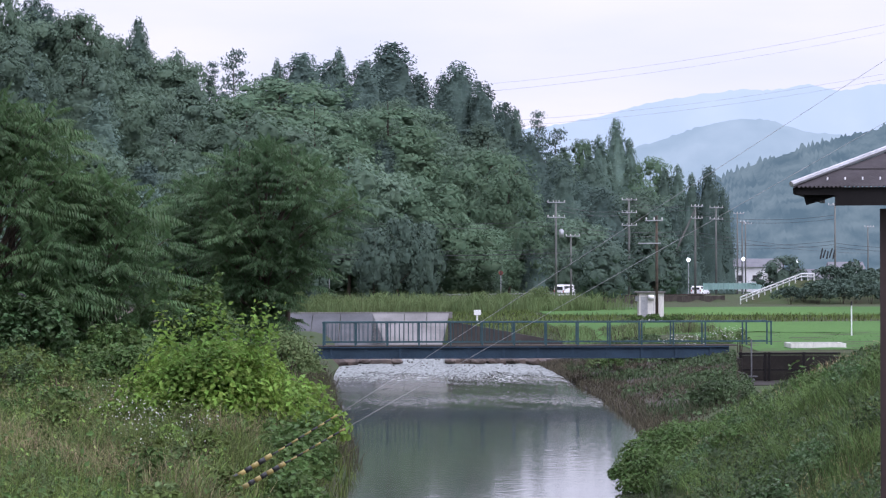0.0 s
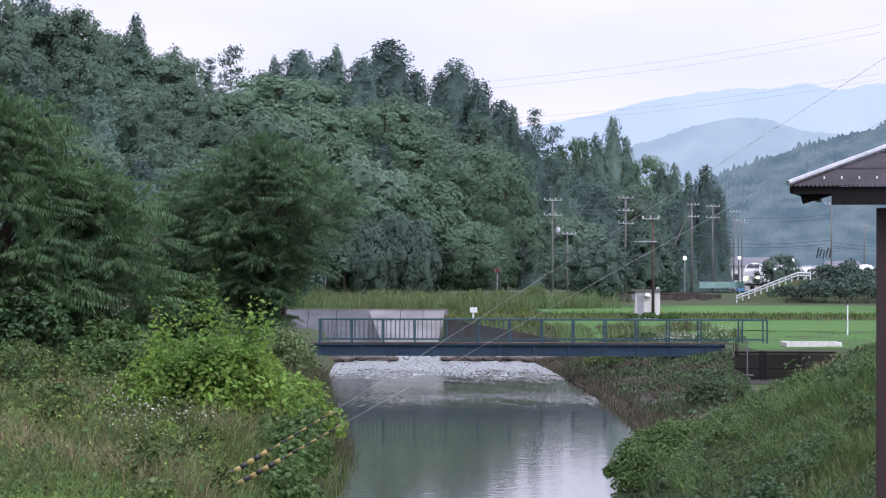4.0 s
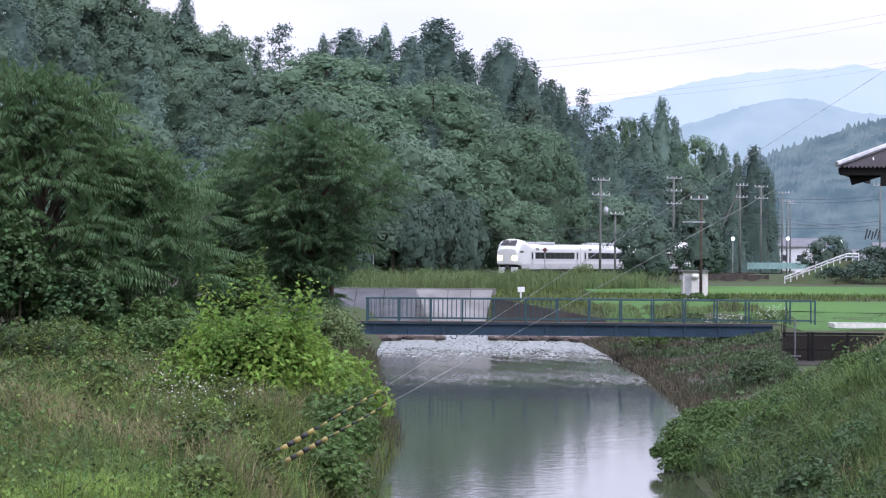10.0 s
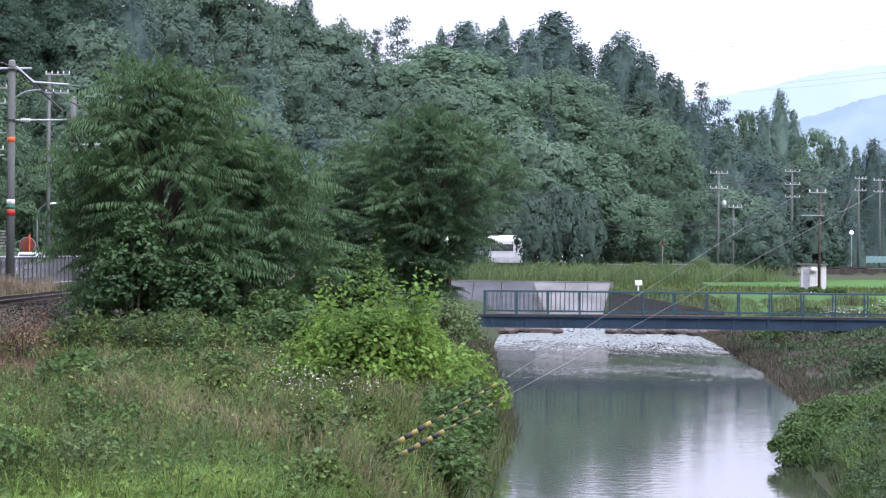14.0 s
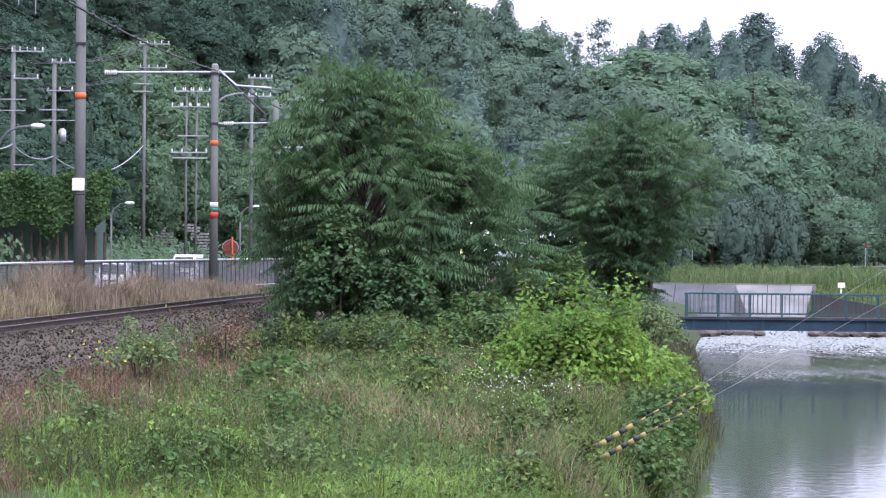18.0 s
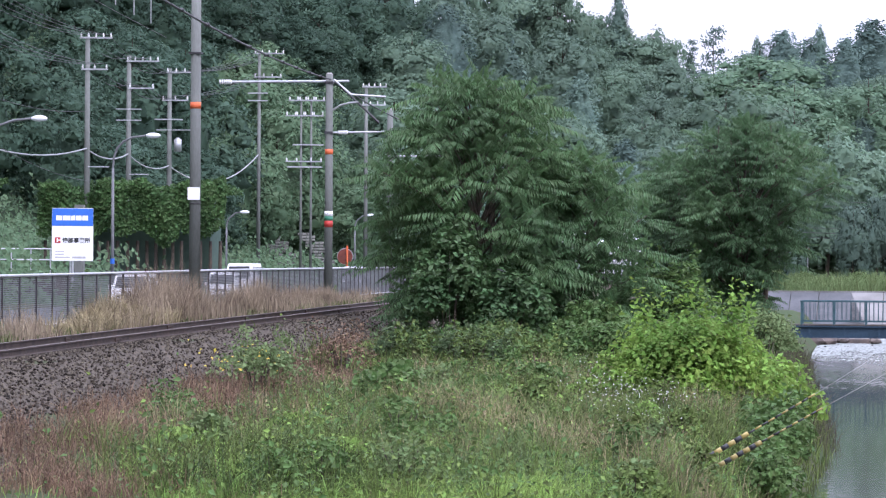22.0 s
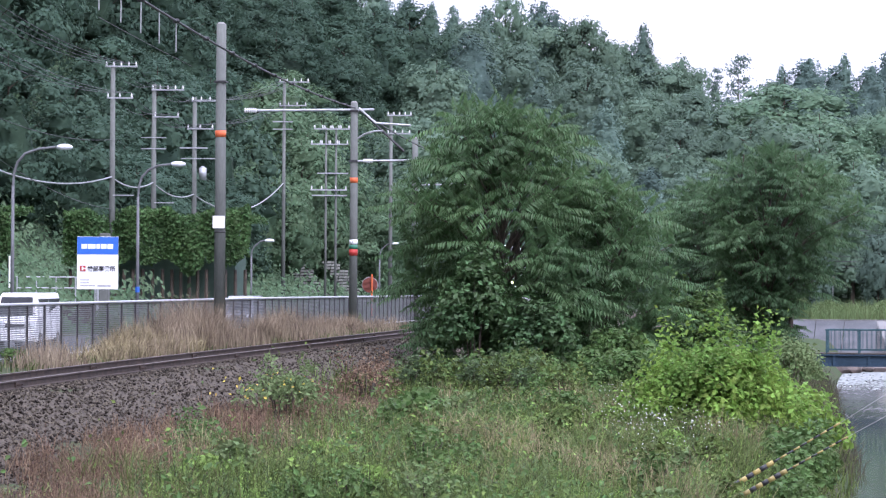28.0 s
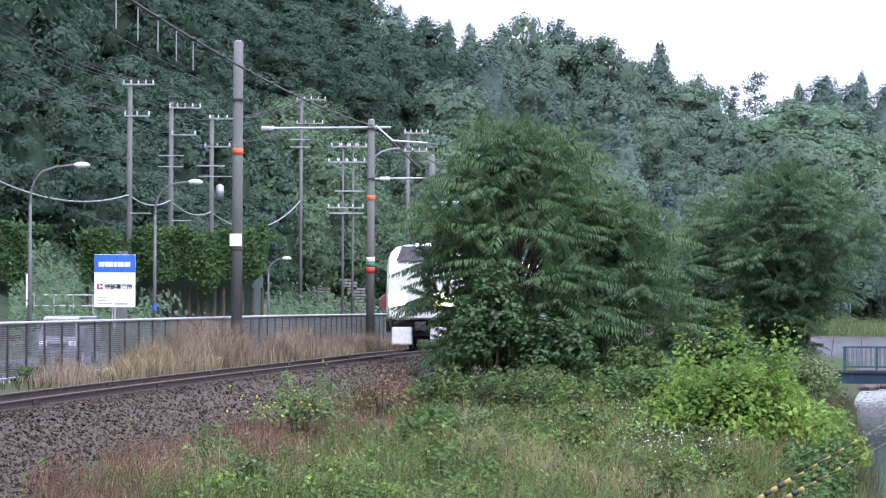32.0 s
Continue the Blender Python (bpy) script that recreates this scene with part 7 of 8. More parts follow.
utility_pole(x, y, pole_base(x, y), t, [(t - 0.3, -0.2, 1.7, 4), (t - 2.2, -0.5, 1.3, 3), (t - 3.5, -1.0, 0.9, 0)], "grey utility pole with a transformer by the road", 8, "pole", 0.2, (0.6, 12.2), sub=[(t - 4.2, -0.9, 1.9), (9.4, 0, 1.4)])
x, y, t = ROADSIDE[3]
utility_pole(x, y, pole_base(x, y), t, [(t - 0.3, -0.4, 2.0, 5), (t - 2.2, -0.4, 1.8, 4), (t - 3.5, -0.9, 0.7, 0), (t - 4.1, -0.9, 0.7, 0)], "slim utility pole on the wooded slope", 8, "pole", 0.17)
for x, y, t in ROADSIDE[4:6]:
    utility_pole(x, y, pole_base(x, y), t, [(t - 0.2, -0.9, 1.0, 4), (t - 1.3, -1.1, 0.9, 4), (t - 3.4, -0.6, 0.9, 0), (t - 4.6, -1.1, 0.8, 2), (t - 5.0, -1.0, 0.8, 0)], "distant utility pole with stacked crossarms", 8, "pole", 0.1)
x, y, t = ROADSIDE[6]
utility_pole(x, y, pole_base(x, y), t, [(t - 0.2, -0.3, 1.6, 5), (t - 1.6, -0.3, 1.5, 4)], "utility pole behind the big tree", 8, "pole", 0.17)

A, B, C, D = [Vector(p) for p in ROADSIDE[:4]]
thick = [sag((-43.5, 140, 11.2), A - Vector((0, 0.2, 6.6)), 1.1), sag(A - Vector((0, 0.2, 6.6)), B - Vector((0, 0.2, 6.2)), 0.45),
         sag(B - Vector((0, 0.2, 6.2)), C - Vector((0, 0.2, 6.6)), 0.5), sag(C - Vector((0, 0.2, 6.6)), D - Vector((0, 0.2, 8.4)), 1.6)]
for run in thick:
    cable("telephone_cable", [run], 0.045, M["palewire"], "thick grey sagging telephone cable between roadside poles", "cable", 6, "telephone cables")
thin = []
for dz, dxs in ((0.15, (-0.3, 0.3, 0.9, 1.3)), (1.85, (-0.2, 0.5, 1.1))):
    for dx in dxs:
        pts = [Vector((-41.5 + dx, 138, 17.0 - dz)), A + Vector((dx, 0, 0.2 - dz)), B + Vector((dx, 0, 0 - dz)), C + Vector((dx, 0, 0 - dz)), D + Vector((dx, 0, 0 - dz))]
        thin += [sag(p, q, 0.5, 10) for p, q in zip(pts, pts[1:])]
thin += [sag((-40, 138, 10.2), A - Vector((0, 0, 8.5)), 0.4), sag(A - Vector((0, 0, 8.5)), B - Vector((0, 0, 8.2)), 0.3), sag((-43, 138, 13.4), A - Vector((0, 0, 4.4)), 0.8)]
for run in thin:
    cable("power_line", [run], 0.016, M["wire"], "thin dark power line between roadside poles", "cable", 4, "roadside power lines")


def street_lamp(x, y, z, h, reach, label, r=0.09, tag=None):
    p = thing("street_lamp", pose(x, y, z), label, "street lamp", "street lamps along the road")
    part("post", rods(((0, 0, 0), (0, 0, h * 0.80), r, r * 0.7), n=12), M["mesh_grey"], p, smooth=True)
    c = [(0, 0, h * 0.80), (0.03, 0, h * 0.86), (0.18, 0, h * 0.92), (0.5, 0, h * 0.965), (1.0 * reach / 2, 0, h * 0.99), (reach * 0.85, 0, h)]
    v, f = tube(c, r * 0.6, 10)
    part("arm", np_mesh("arm", [tuple(q) for q in v], f, M["mesh_grey"], smooth=True), None, p)
    bm = bmesh.new()
    bmesh.ops.create_uvsphere(bm, u_segments=14, v_segments=8, radius=1, matrix=Matrix.Translation((reach, 0, h)) @ Matrix.Diagonal((0.36, 0.15, 0.13, 1)))
    part("lamp_head", bm, M["lampglass"], p, "pale oval lamp head", smooth=True)
    if tag:
        part("blue_tag", rods(((0, 0, tag), (0, 0, tag + 0.25), r * 1.15), n=12), M["sign_blue"], p, "blue band")
    return p


street_lamp(-38.7, 136.4, 2.5, 8.0, 2.2, "tall grey street lamp with a curved arm")
street_lamp(-37.2, 152.2, 2.75, 7.6, 1.9, "tall grey street lamp with a curved arm and blue band", tag=1.65)
street_lamp(-48.75, 233.2, 2.4, 5.4, 1.3, "distant grey street lamp beside the slope")
street_lamp(-49.8, 293.6, 2.4, 5.9, 1.4, "distant grey street lamp behind the trees")


def company_sign():
    s = thing("roadside_sign", pose(-35.3, 137.4, 2.8, 0, 0, 14), "blue and white company sign board on a post by the road", "sign")
    part("post", rods(((0, 0.1, 0), (0, 0.1, 1.8), 0.06), n=10), M["galv"], s)
    part("board", boxes((-0.86, 0.86, 0, 0.12, 1.77, 3.98, 0.015)), M["sign_white"], s, "white sign board")
    part("blue_header", boxes((-0.855, 0.855, -0.012, -0.004, 3.24, 3.97)), M["sign_blue"], s, "blue header panel")
    bm = bmesh.new()
    for x0, w, h in ((-0.68, 0.24, 0.20), (-0.41, 0.32, 0.20), (-0.06, 0.16, 0.20), (0.13, 0.24, 0.20), (0.40, 0.24, 0.20)):
        box(bm, x0, x0 + w, -0.020, -0.014, 3.57 - h / 2, 3.57 + h / 2, 0.002)
    part("white_bars", bm, M["sign_white"], s, "row of plain white shapes")
    bm = boxes((-0.74, -0.50, -0.016, -0.004, 2.52, 2.76))
    part("red_mark", bm, M["red"], s, "small red square mark")
    part("mark_notch", boxes((-0.66, -0.60, -0.02, -0.016, 2.56, 2.72), (-0.62, -0.5, -0.02, -0.016, 2.62, 2.66)), M["sign_white"], s)
    cu = bpy.data.curves.new("lettering", "FONT")
    cu.body, cu.size, cu.extrude, cu.align_x = "\u7dbe\u90e8\u4e8b\u696d\u6240", 0.235, 0.004, "LEFT"
    cu.offset = 0.006
    tob = new("lettering", cu)
    deps = bpy.context.evaluated_depsgraph_get()
    me = bpy.data.meshes.new_from_object(tob.evaluated_get(deps))
    bpy.data.objects.remove(tob)
    me.materials.clear()
    me.materials.append(M["ink"])
    part("lettering", me, None, s, "black lettering").matrix_basis = pose(-0.43, -0.012, 2.55, 90, 0, 0)
    part("small_print", boxes((-0.72, -0.34, -0.012, -0.004, 2.14, 2.19), (-0.72, -0.36, -0.012, -0.004, 2.02, 2.07), (-0.72, -0.1, -0.012, -0.004, 1.90, 1.95), (0.0, 0.56, -0.012, -0.004, 1.88, 1.96)), M["greyink"], s, "grey bars of small print")


company_sign()


def signal_box():
    g = thing("crossing_post", pose(-38.2, 150, 2.75), "grey signal post with a red lamp behind the sign", "signal post")
    part("post", boxes((-0.22, 0.22, -0.15, 0.15, 0, 4.35, 0.02)), M["pole"], g)
    part("red_lamp", rods(((0.36, -0.1, 3.85), (0.36, 0.15, 3.85), 0.13), n=12), M["red"], g)
    part("white_box", boxes((0.2, 0.5, -0.1, 0.1, 3.3, 3.6, 0.02)), M["white"], g)


signal_box()


def road_rail():
    g = thing("road_railing", pose(-43.5, 160, 2.8, 0, 0, 14), "pale grey pipe railing beside the road", "railing")
    for i in range(5):
        part("post", rods(((-1.6 + i * 0.95, 0, 0.8), (-1.6 + i * 0.95, 0, 2.3), 0.035), n=8), M["galv"], g)
    for z in (2.28, 1.75):
        part("pipe_rail", rods(((-1.65, 0, z), (2.25, 0, z), 0.03), n=8), M["galv"], g)
    part("kerb_wall", boxes((-4.5, 2.6, -0.2, 0.2, 0, 0.95, 0.02)), M["dark_concrete"], g)
    part("marker_plate", boxes((-2.0, -1.92, -0.02, 0.02, 1.6, 3.3)), M["white"], g)


road_rail()


def mirror():
    g = thing("traffic_mirror", pose(-42.2, 244.5, 2.4), "round orange traffic mirror on an orange post", "traffic mirror")
    part("post", rods(((0.18, -0.12, 0), (0.18, -0.12, 3.1), 0.07), n=10), M["orange"], g)
    part("hood", rods(((0, 0.12, 2.3), (0, 0.0, 2.3), 0.56, 0.56), n=28), M["rust_red"], g, "rusty red mirror back")
    part("rim", rods(((0, 0.14, 2.3), (0, 0.10, 2.3), 0.61, 0.61), n=28), M["galv"], g, "pale mirror rim")
    part("stay", boxes((-0.45, 0.45, -0.06, -0.02, 2.05, 2.13), (-0.45, 0.45, -0.06, -0.02, 2.47, 2.55)), M["rust_red"], g)


mirror()


def clipped_hedge():
    rng = np.random.default_rng(41)
    for (x0, x1, y, z0, z1, d) in ((-51.5, -40.3, 192.5, 2.6, 8.9, 5.0), (-62, -53.4, 188, 2.6, 9.3, 5.0)):
        h = thing("hedge", pose(0, 0, 0), "tall clipped evergreen hedge with bare trunks below", "hedge", "tall hedges")
        n = 15000
        face = rng.random(n)
        x = x0 + (x1 - x0) * rng.random(n)
        zz = z0 + 3.2 + 0.6 * np.sin(x * 1.9) * np.sin(x * 0.7 + 1) + (z1 - z0 - 3.2) * rng.random(n) ** 0.8
        yy = np.where(face < 0.7, y - 0.3 + 0.5 * np.sin(x * 2.2 + zz) * 0.5 + rng.normal(0, 0.15, n), y + d * rng.random(n))
        top = face >= 0.7
        zz = np.where(top, z1 - 0.15 + 0.25 * np.sin(x * 1.3) + rng.normal(0, 0.12, n), zz)
        N = np.where(top[:, None], [0, 0, 1.0], [0, -1.0, 0.25])
        v, f = leaves(np.stack([x, yy, zz], 1), N, 0.22, rng, 0.6)
        part("foliage", np_mesh("foliage", v, f, M["leaf_hedge"]), None, h)
        me = done(rods(((0, 0, -0.4), (0, 0, 3.4), 0.13, 0.1), n=7), "hedge_trunk", M["bark"])
        for i in range(int((x1 - x0) / 0.55)):
            part("hedge_trunk", me, None, h).matrix_basis = pose(x0 + 0.3 + i * 0.55, y + 0.4 + 0.3 * math.sin(i * 7), z0 - 0.4)
        # added dark block that stands for the shade inside the hedge
        part("inner_shade", boxes((x0 + 1.2, x1 - 1.2, y + 1.4, y + d - 0.6, z0 + 0.2, z1 - 1.0)), M["leaf_dark"], h)


clipped_hedge()


def stone_slope():
    g = thing("retaining_slope", pose(-53.5, 293, 3.1, 0, 0, 10), "pale stone-block retaining slope under creepers", "retaining wall", kind="structure")
    bm = boxes((-0.19, 0.19, -0.12, 0.12, -0.125, 0.125, 0.04))
    me = done(bm, "block", M["slope_stone"])
    for x0, cols in ((-2.6, 5), (0.9, 4)):
        for j in range(13):
            for i in range(cols - (j > 9)):
                if (i * 7 + j * 5) % 13:
                    part("block", me, None, g).matrix_basis = pose(x0 + i * 0.41 + (j % 2) * 0.2 - j * 0.17, j * 0.15, 0.3 + j * 0.265, -30, 0, 0)


stone_slope()

# ---- the far side of the plain: poles, lamps, fence, houses ----
FAR_POLES = [(12.9, 384, 13.7, 0.16, 2), (15.1, 397, 10.0, 0.15, 1), (25.0, 452, 15.5, 0.18, 3), (36.0, 480, 15.2, 0.18, 2), (40.6, 500, 15.4, 0.17, 2), (45.5, 520, 14.9, 0.15, 1), (49.8, 560, 14.2, 0.14, 1), (50.9, 566, 14.0, 0.14, 1), (53.5, 459, 14.9, 0.15, 1), (72, 570, 13.5, 0.14, 1)]
for k, (x, y, top, r, arms) in enumerate(FAR_POLES):
    utility_pole(x, y, pole_base(x, y), top, [(top - 0.3 - 1.7 * j, -1.1 + 0.4 * (k % 2), 1.1, 4) for j in range(arms)], "distant grey utility pole along the railway", 20, "pole", r, (0.55, top - 3.8) if k in (0, 1) else None)
utility_pole(16.9, 266, 1.2, 9.8, [(7.55, -1.5, 0.3, 0), (9.35, -0.9, 0.5, 3)], "brown wooden utility pole beside the hut", 0, "bark", 0.13)
g = thing("pole_stay", pose(0, 0, 0), "slanting steel prop pole beside the railway", "pole")
part("shaft", rods(((33.2, 480, 8.5), (36.0, 480, 14.5), 0.12), n=8), M["pole"], g)
far_runs = []
for za, zb, x0, y0, x1, y1 in ((7.6, 7.6, -25, 345, 15.0, 397), (8.2, 8.0, -25, 345, 15.0, 397), (10.9, 11.0, -25, 345, 13.0, 384), (7.9, 8.4, 15, 397, 36, 480), (10.5, 11.2, 13, 384, 36, 480), (12.9, 13.6, 13, 384, 25, 452),
                               (14.8, 14.8, 25, 452, 36, 480), (14.4, 14.4, 36, 480, 40.6, 500), (9.5, 9.5, 36, 480, 53.5, 459), (11.0, 9.0, 36, 480, 72, 570), (9.2, 8.8, 53.5, 459, 72, 470), (13.5, 13.0, 40.6, 500, 53.5, 459)):
    for d in (-0.25, 0.25):
        far_runs.append(sag((x0, y0, za + d), (x1, y1, zb + d), 0.5, 8))
for run in far_runs:
    cable("power_line", [run], 0.022, M["wire"], "distant thin power line along the railway", "cable", 4, "far power lines")
sky_runs = []
for x0, z0, x1, z1 in ((8.9, 45.0, 92, 57.2), (8.9, 43.5, 92, 55.6), (14, 37.4, 92, 47.0), (14, 36.3, 92, 45.8), (-30, 38, 8.9, 45.0)):
    sky_runs.append(sag((x0, 700, z0), (x1, 700, z1), 1.2, 16))
for run in sky_runs:
    cable("transmission_line", [run], 0.022, M["palewire"], "pale high-voltage line across the sky", "cable", 4, "high-voltage lines")


def globe_lamp(x, y, top):
    z = float(ground_z(x, y))
    p = thing("globe_lamp", pose(x, y, z), "lit white globe lamp on a pole by the far road", "street lamp", "lit lamps along the far road")
    part("post", rods(((0, 0, 0), (0, 0, top - z - 0.2), 0.07), n=8), M["galv"], p)
    bm = bmesh.new()
    bmesh.ops.create_uvsphere(bm, u_segments=12, v_segments=8, radius=0.26, matrix=Matrix.Translation((0, 0, top - z)))
    part("globe", bm, M["lit"], p, "glowing white globe", smooth=True)


globe_lamp(34.8, 477, 7.3)
globe_lamp(44.6, 500, 7.5)
globe_lamp(51.5, 490, 7.1)


def far_fence():
    f = thing("mint_fence", pose(0, 0, 0), "pale mint green fence beside the far road", "fence")
    a, b = Vector((37.0, 478, 2.9)), Vector((50.0, 506, 2.9))
    me = done(boxes((-0.05, 0.05, -0.05, 0.05, 0, 1.15)), "post", M["mint"])
    for i in range(16):
        p = a.lerp(b, i / 15)
        part("post", me, None, f).matrix_basis = pose(*p)
        if i < 15:
            q = a.lerp(b, (i + 1) / 15)
            d = (q - a.lerp(b, i / 15))
            bm = bmesh.new()
            vs = [bm.verts.new(c) for c in (p + Vector((0, 0, 0.15)), q + Vector((0, 0, 0.15)), q + Vector((0, 0, 1.05)), p + Vector((0, 0, 1.05)))]
            bm.faces.new(vs)
            bmesh.ops.solidify(bm, geom=bm.faces[:], thickness=0.04)
            part("panel", bm, M["mint"], f)
    w = thing("track_wall", pose(0, 0, 0), "dark low retaining wall below the railway", "retaining wall", kind="structure")
    for i in range(9):
        x, y, yaw = on_track(s_at_y(398) + i * 9, 3.0)
        part("wall_panel", boxes((-0.15, 0.15, -4.46, 4.46, -0.3, 1.05, 0.02)), M["dark_concrete"], w).matrix_basis = pose(x, y, float(road_z(y)) - 1.3, 0, 0, yaw)


far_fence()
guard_rail("field_guard_rail", [(38.2 + i * 0.72, 432 - i * 0.6, 1.45 + 3.0 * min(1, i / 10.0)) for i in range(13)], "white guard rail climbing a ramp beside the field")
r = bmesh.new()
vs = [r.verts.new(c) for c in ((38, 433, 1.3), (66, 433, 1.3), (66, 446, 4.5), (45.5, 440, 4.4))]
r.faces.new(vs)
vs2 = [r.verts.new(c) for c in ((66, 470, 4.5), (47, 470, 4.4))]
r.faces.new((vs[3], vs[2], vs2[0], vs2[1]))
r.faces.new((vs[0], vs[3], vs2[1]))
tagged(new("ramp", done(r, "ramp", M["ground"])), "grass-grown earth ramp beside the field", "ramp", kind="structure")
guard_rail("road_guard_rail", [(*on_track(s_at_y(399) + i * 3.0, -6.4)[:2], float(rail_z(400)) - 0.55) for i in range(15)], "grey steel guard rail along the far road", "mesh_grey")


def house(x, y, w, d, h, label):
    g = thing("house", pose(x, y, 1.4), label, "house", "distant houses")
    part("wall", boxes((-w / 2, w / 2, 0, d, 0, h)), M["house"], g)
    bm = bmesh.new()
    a = [bm.verts.new(c) for c in ((-w / 2 - 0.4, -0.4, h), (w / 2 + 0.4, -0.4, h), (w / 2 + 0.4, d + 0.4, h), (-w / 2 - 0.4, d + 0.4, h), (-w / 2 - 0.2, d / 2, h + 1.5), (w / 2 + 0.2, d / 2, h + 1.5))]
    for q in ((0, 1, 5, 4), (2, 3, 4, 5), (0, 4, 3), (1, 2, 5), (3, 2, 1, 0)):
        bm.faces.new([a[i] for i in q])
    part("roof", bm, M["tile_roof"], g)
    for i in range(max(1, int(w // 3))):
        xx = -w / 2 + 1.5 + i * 2.8
        part("window", boxes((xx - 0.6, xx + 0.6, -0.05, 0.02, h * 0.5, h * 0.5 + 1.1)), M["car_glass"], g)


house(56, 600, 9, 7, 5.2, "distant pale house with a grey roof")
house(62, 560, 6, 5, 3.2, "small distant pale shed")
house(84, 700, 7, 6, 5.0, "distant pale house by the hills")


def diamond_sign(x, y, z):
    g = thing("warning_sign", pose(x, y, z - 2.0), "small faded orange diamond warning sign on a post", "road sign", "orange warning signs")
    part("post", rods(((0, 0.05, -0.4), (0, 0.05, 1.9), 0.05), n=8), M["galv"], g)
    part("plate", boxes((-0.22, 0.22, -0.02, 0.02, -0.22, 0.22, 0.01)), M["rust_red"], g).matrix_basis = pose(0, 0, 2.0, 0, 45, 0)
    part("symbol", boxes((-0.05, 0.05, -0.035, -0.021, 1.75, 2.25)), M["ink"], g)


diamond_sign(6.4, 372, 5.4)
diamond_sign(-11.5, 340, 5.5)
g = thing("field_marker", pose(15.1 * 1.35, 196, 1.5), "weathered white marker post in the field", "marker post")
part("post", rods(((3.4, 0, 0), (3.4, 0, 1.75), 0.04), n=8), M["white"], g)
part("cap", rods(((3.4, 0, 1.75), (3.4, 0, 2.0), 0.05), n=8), M["ink"], g, "black top")
g = thing("dark_banner", pose(51.8, 452, 8.2), "dark hanging strips on a wire by the far pole", "banner")
for i in range(5):
    part("strip", boxes((-0.09, 0.09, -0.02, 0.02, -1.0 + 0.15 * (i % 2), 0.5 - 0.2 * (i % 3))), M["ink"], g).matrix_basis = pose(-0.9 + i * 0.42, 0, 0, 0, 12 + 6 * (i % 2), 0)
g = thing("valve_post", pose(2.65, 262, 1.4), "small white valve box on a post in the grass", "valve box")
part("box", boxes((-0.25, 0.3, -0.15, 0.15, 0.6, 1.0, 0.02), (-0.06, 0.06, -0.05, 0.05, 0, 0.6)), M["white"], g)


# ---- the shelter beside the camera ----
def shelter():
    g = thing("shelter", pose(2.6, 25.0, 0, 0, 0, -10) @ pose(-2.6, -25.0, 0), "open shelter with a corrugated brown roof and dark steel posts", "shelter")
    # eave line runs to the right and the roof rises towards the back
    ex, ey, ez = 2.60, 25.0, 5.66
    w, d = 5.0, 3.4
    hip = 0.50
    vs, fs = [], []
    nx, ny = 1400, 6
    for j in range(ny):
        v = j / (ny - 1)
        for i in range(nx):
            u = i / (nx - 1)
            x = ex + v * 1.55 + (w - v * 1.55) * u
            vs.append((x, ey + v * d * 0.5, ez + hip * 1.32 * v + 0.007 * math.sin(x * 2 * math.pi / 0.032)))
    for j in range(ny - 1):
        for i in range(nx - 1):
            a = j * nx + i
            fs.append((a, a + 1, a + nx + 1, a + nx))
    part("roof_sheet", np_mesh("roof_sheet", vs, fs, M["rooftin"], smooth=True), None, g, "brown corrugated roof sheet")
    part("batten", boxes(*[(ex + v * 1.55 + 0.03, ex + w, ey + v * d * 0.5 - 0.004, ey + v * d * 0.5 + 0.004, ez + hip * 1.32 * v + 0.004, ez + hip * 1.32 * v + 0.013) for v in (0.2, 0.4, 0.6, 0.8)]), M["rooftin"], g)
    bm = bmesh.new()
    c = [bm.verts.new(p) for p in ((ex, ey, ez), (ex + 1.55, ey + d * 0.5, ez + hip * 1.32), (ex + 1.55, ey + d * 0.5 + 0.02, ez + hip * 1.32), (ex, ey + d, ez))]
    bm.faces.new((c[0], c[1], c[3]))
    bmesh.ops.solidify(bm, geom=bm.faces[:], thickness=0.02)
    part("end_sheet", bm, M["rooftin"], g)
    part("hip_cap", rods(((ex - 0.01, ey - 0.01, ez + 0.02), (ex + 1.56, ey + d * 0.5, ez + hip * 1.32 + 0.03), 0.022), n=8), M["galv"], g, "pale hip flashing")
    part("fascia", boxes((ex + 0.01, ex + 0.31, ey + 0.03, ey + 0.06, ez - 0.06, ez - 0.004), (ex + 0.31, ex + w, ey + 0.03, ey + 0.06, ez - 0.14, ez - 0.004)), M["eave_black"], g)
    part("side_fascia", boxes((ex + 0.0, ex + 0.03, ey + 0.03, ey + d, ez - 0.05, ez - 0.004)), M["eave_black"], g)
    bm = bmesh.new()
    bm.faces.new([bm.verts.new(p) for p in ((ex + 0.07, ey + 0.08, ez - 0.05), (ex + 0.095, ey + 0.08, ez - 0.135), (ex + 0.33, ey + 0.08, ez - 0.065), (ex + 0.33, ey + 0.08, ez - 0.03))])
    bmesh.ops.solidify(bm, geom=bm.faces[:], thickness=0.06)
    part("rafter_end", bm, M["eave_black"], g)
    part("ceiling_board", boxes((ex + 0.36, ex + w, ey + 0.08, ey + d, ez - 0.03, ez - 0.012)), M["eave_black"], g)
    for x in (ex + 0.66, ex + 4.6):
        for yy in (ey + 0.3, ey + d - 0.3):
            part("post", boxes((x - 0.03, x + 0.05, yy - 0.04, yy + 0.04, 2.6, ez - 0.16, 0.005)), M["brown_paint"], g, "dark brown steel post")
    for i in range(12):
        part("roof_bolt", rods(((ex + 0.25 + 0.13 * i, ey + 0.14, ez + 0.055), (ex + 0.25 + 0.13 * i, ey + 0.14, ez + 0.075), 0.006), n=6), M["white"], g)


shelter()


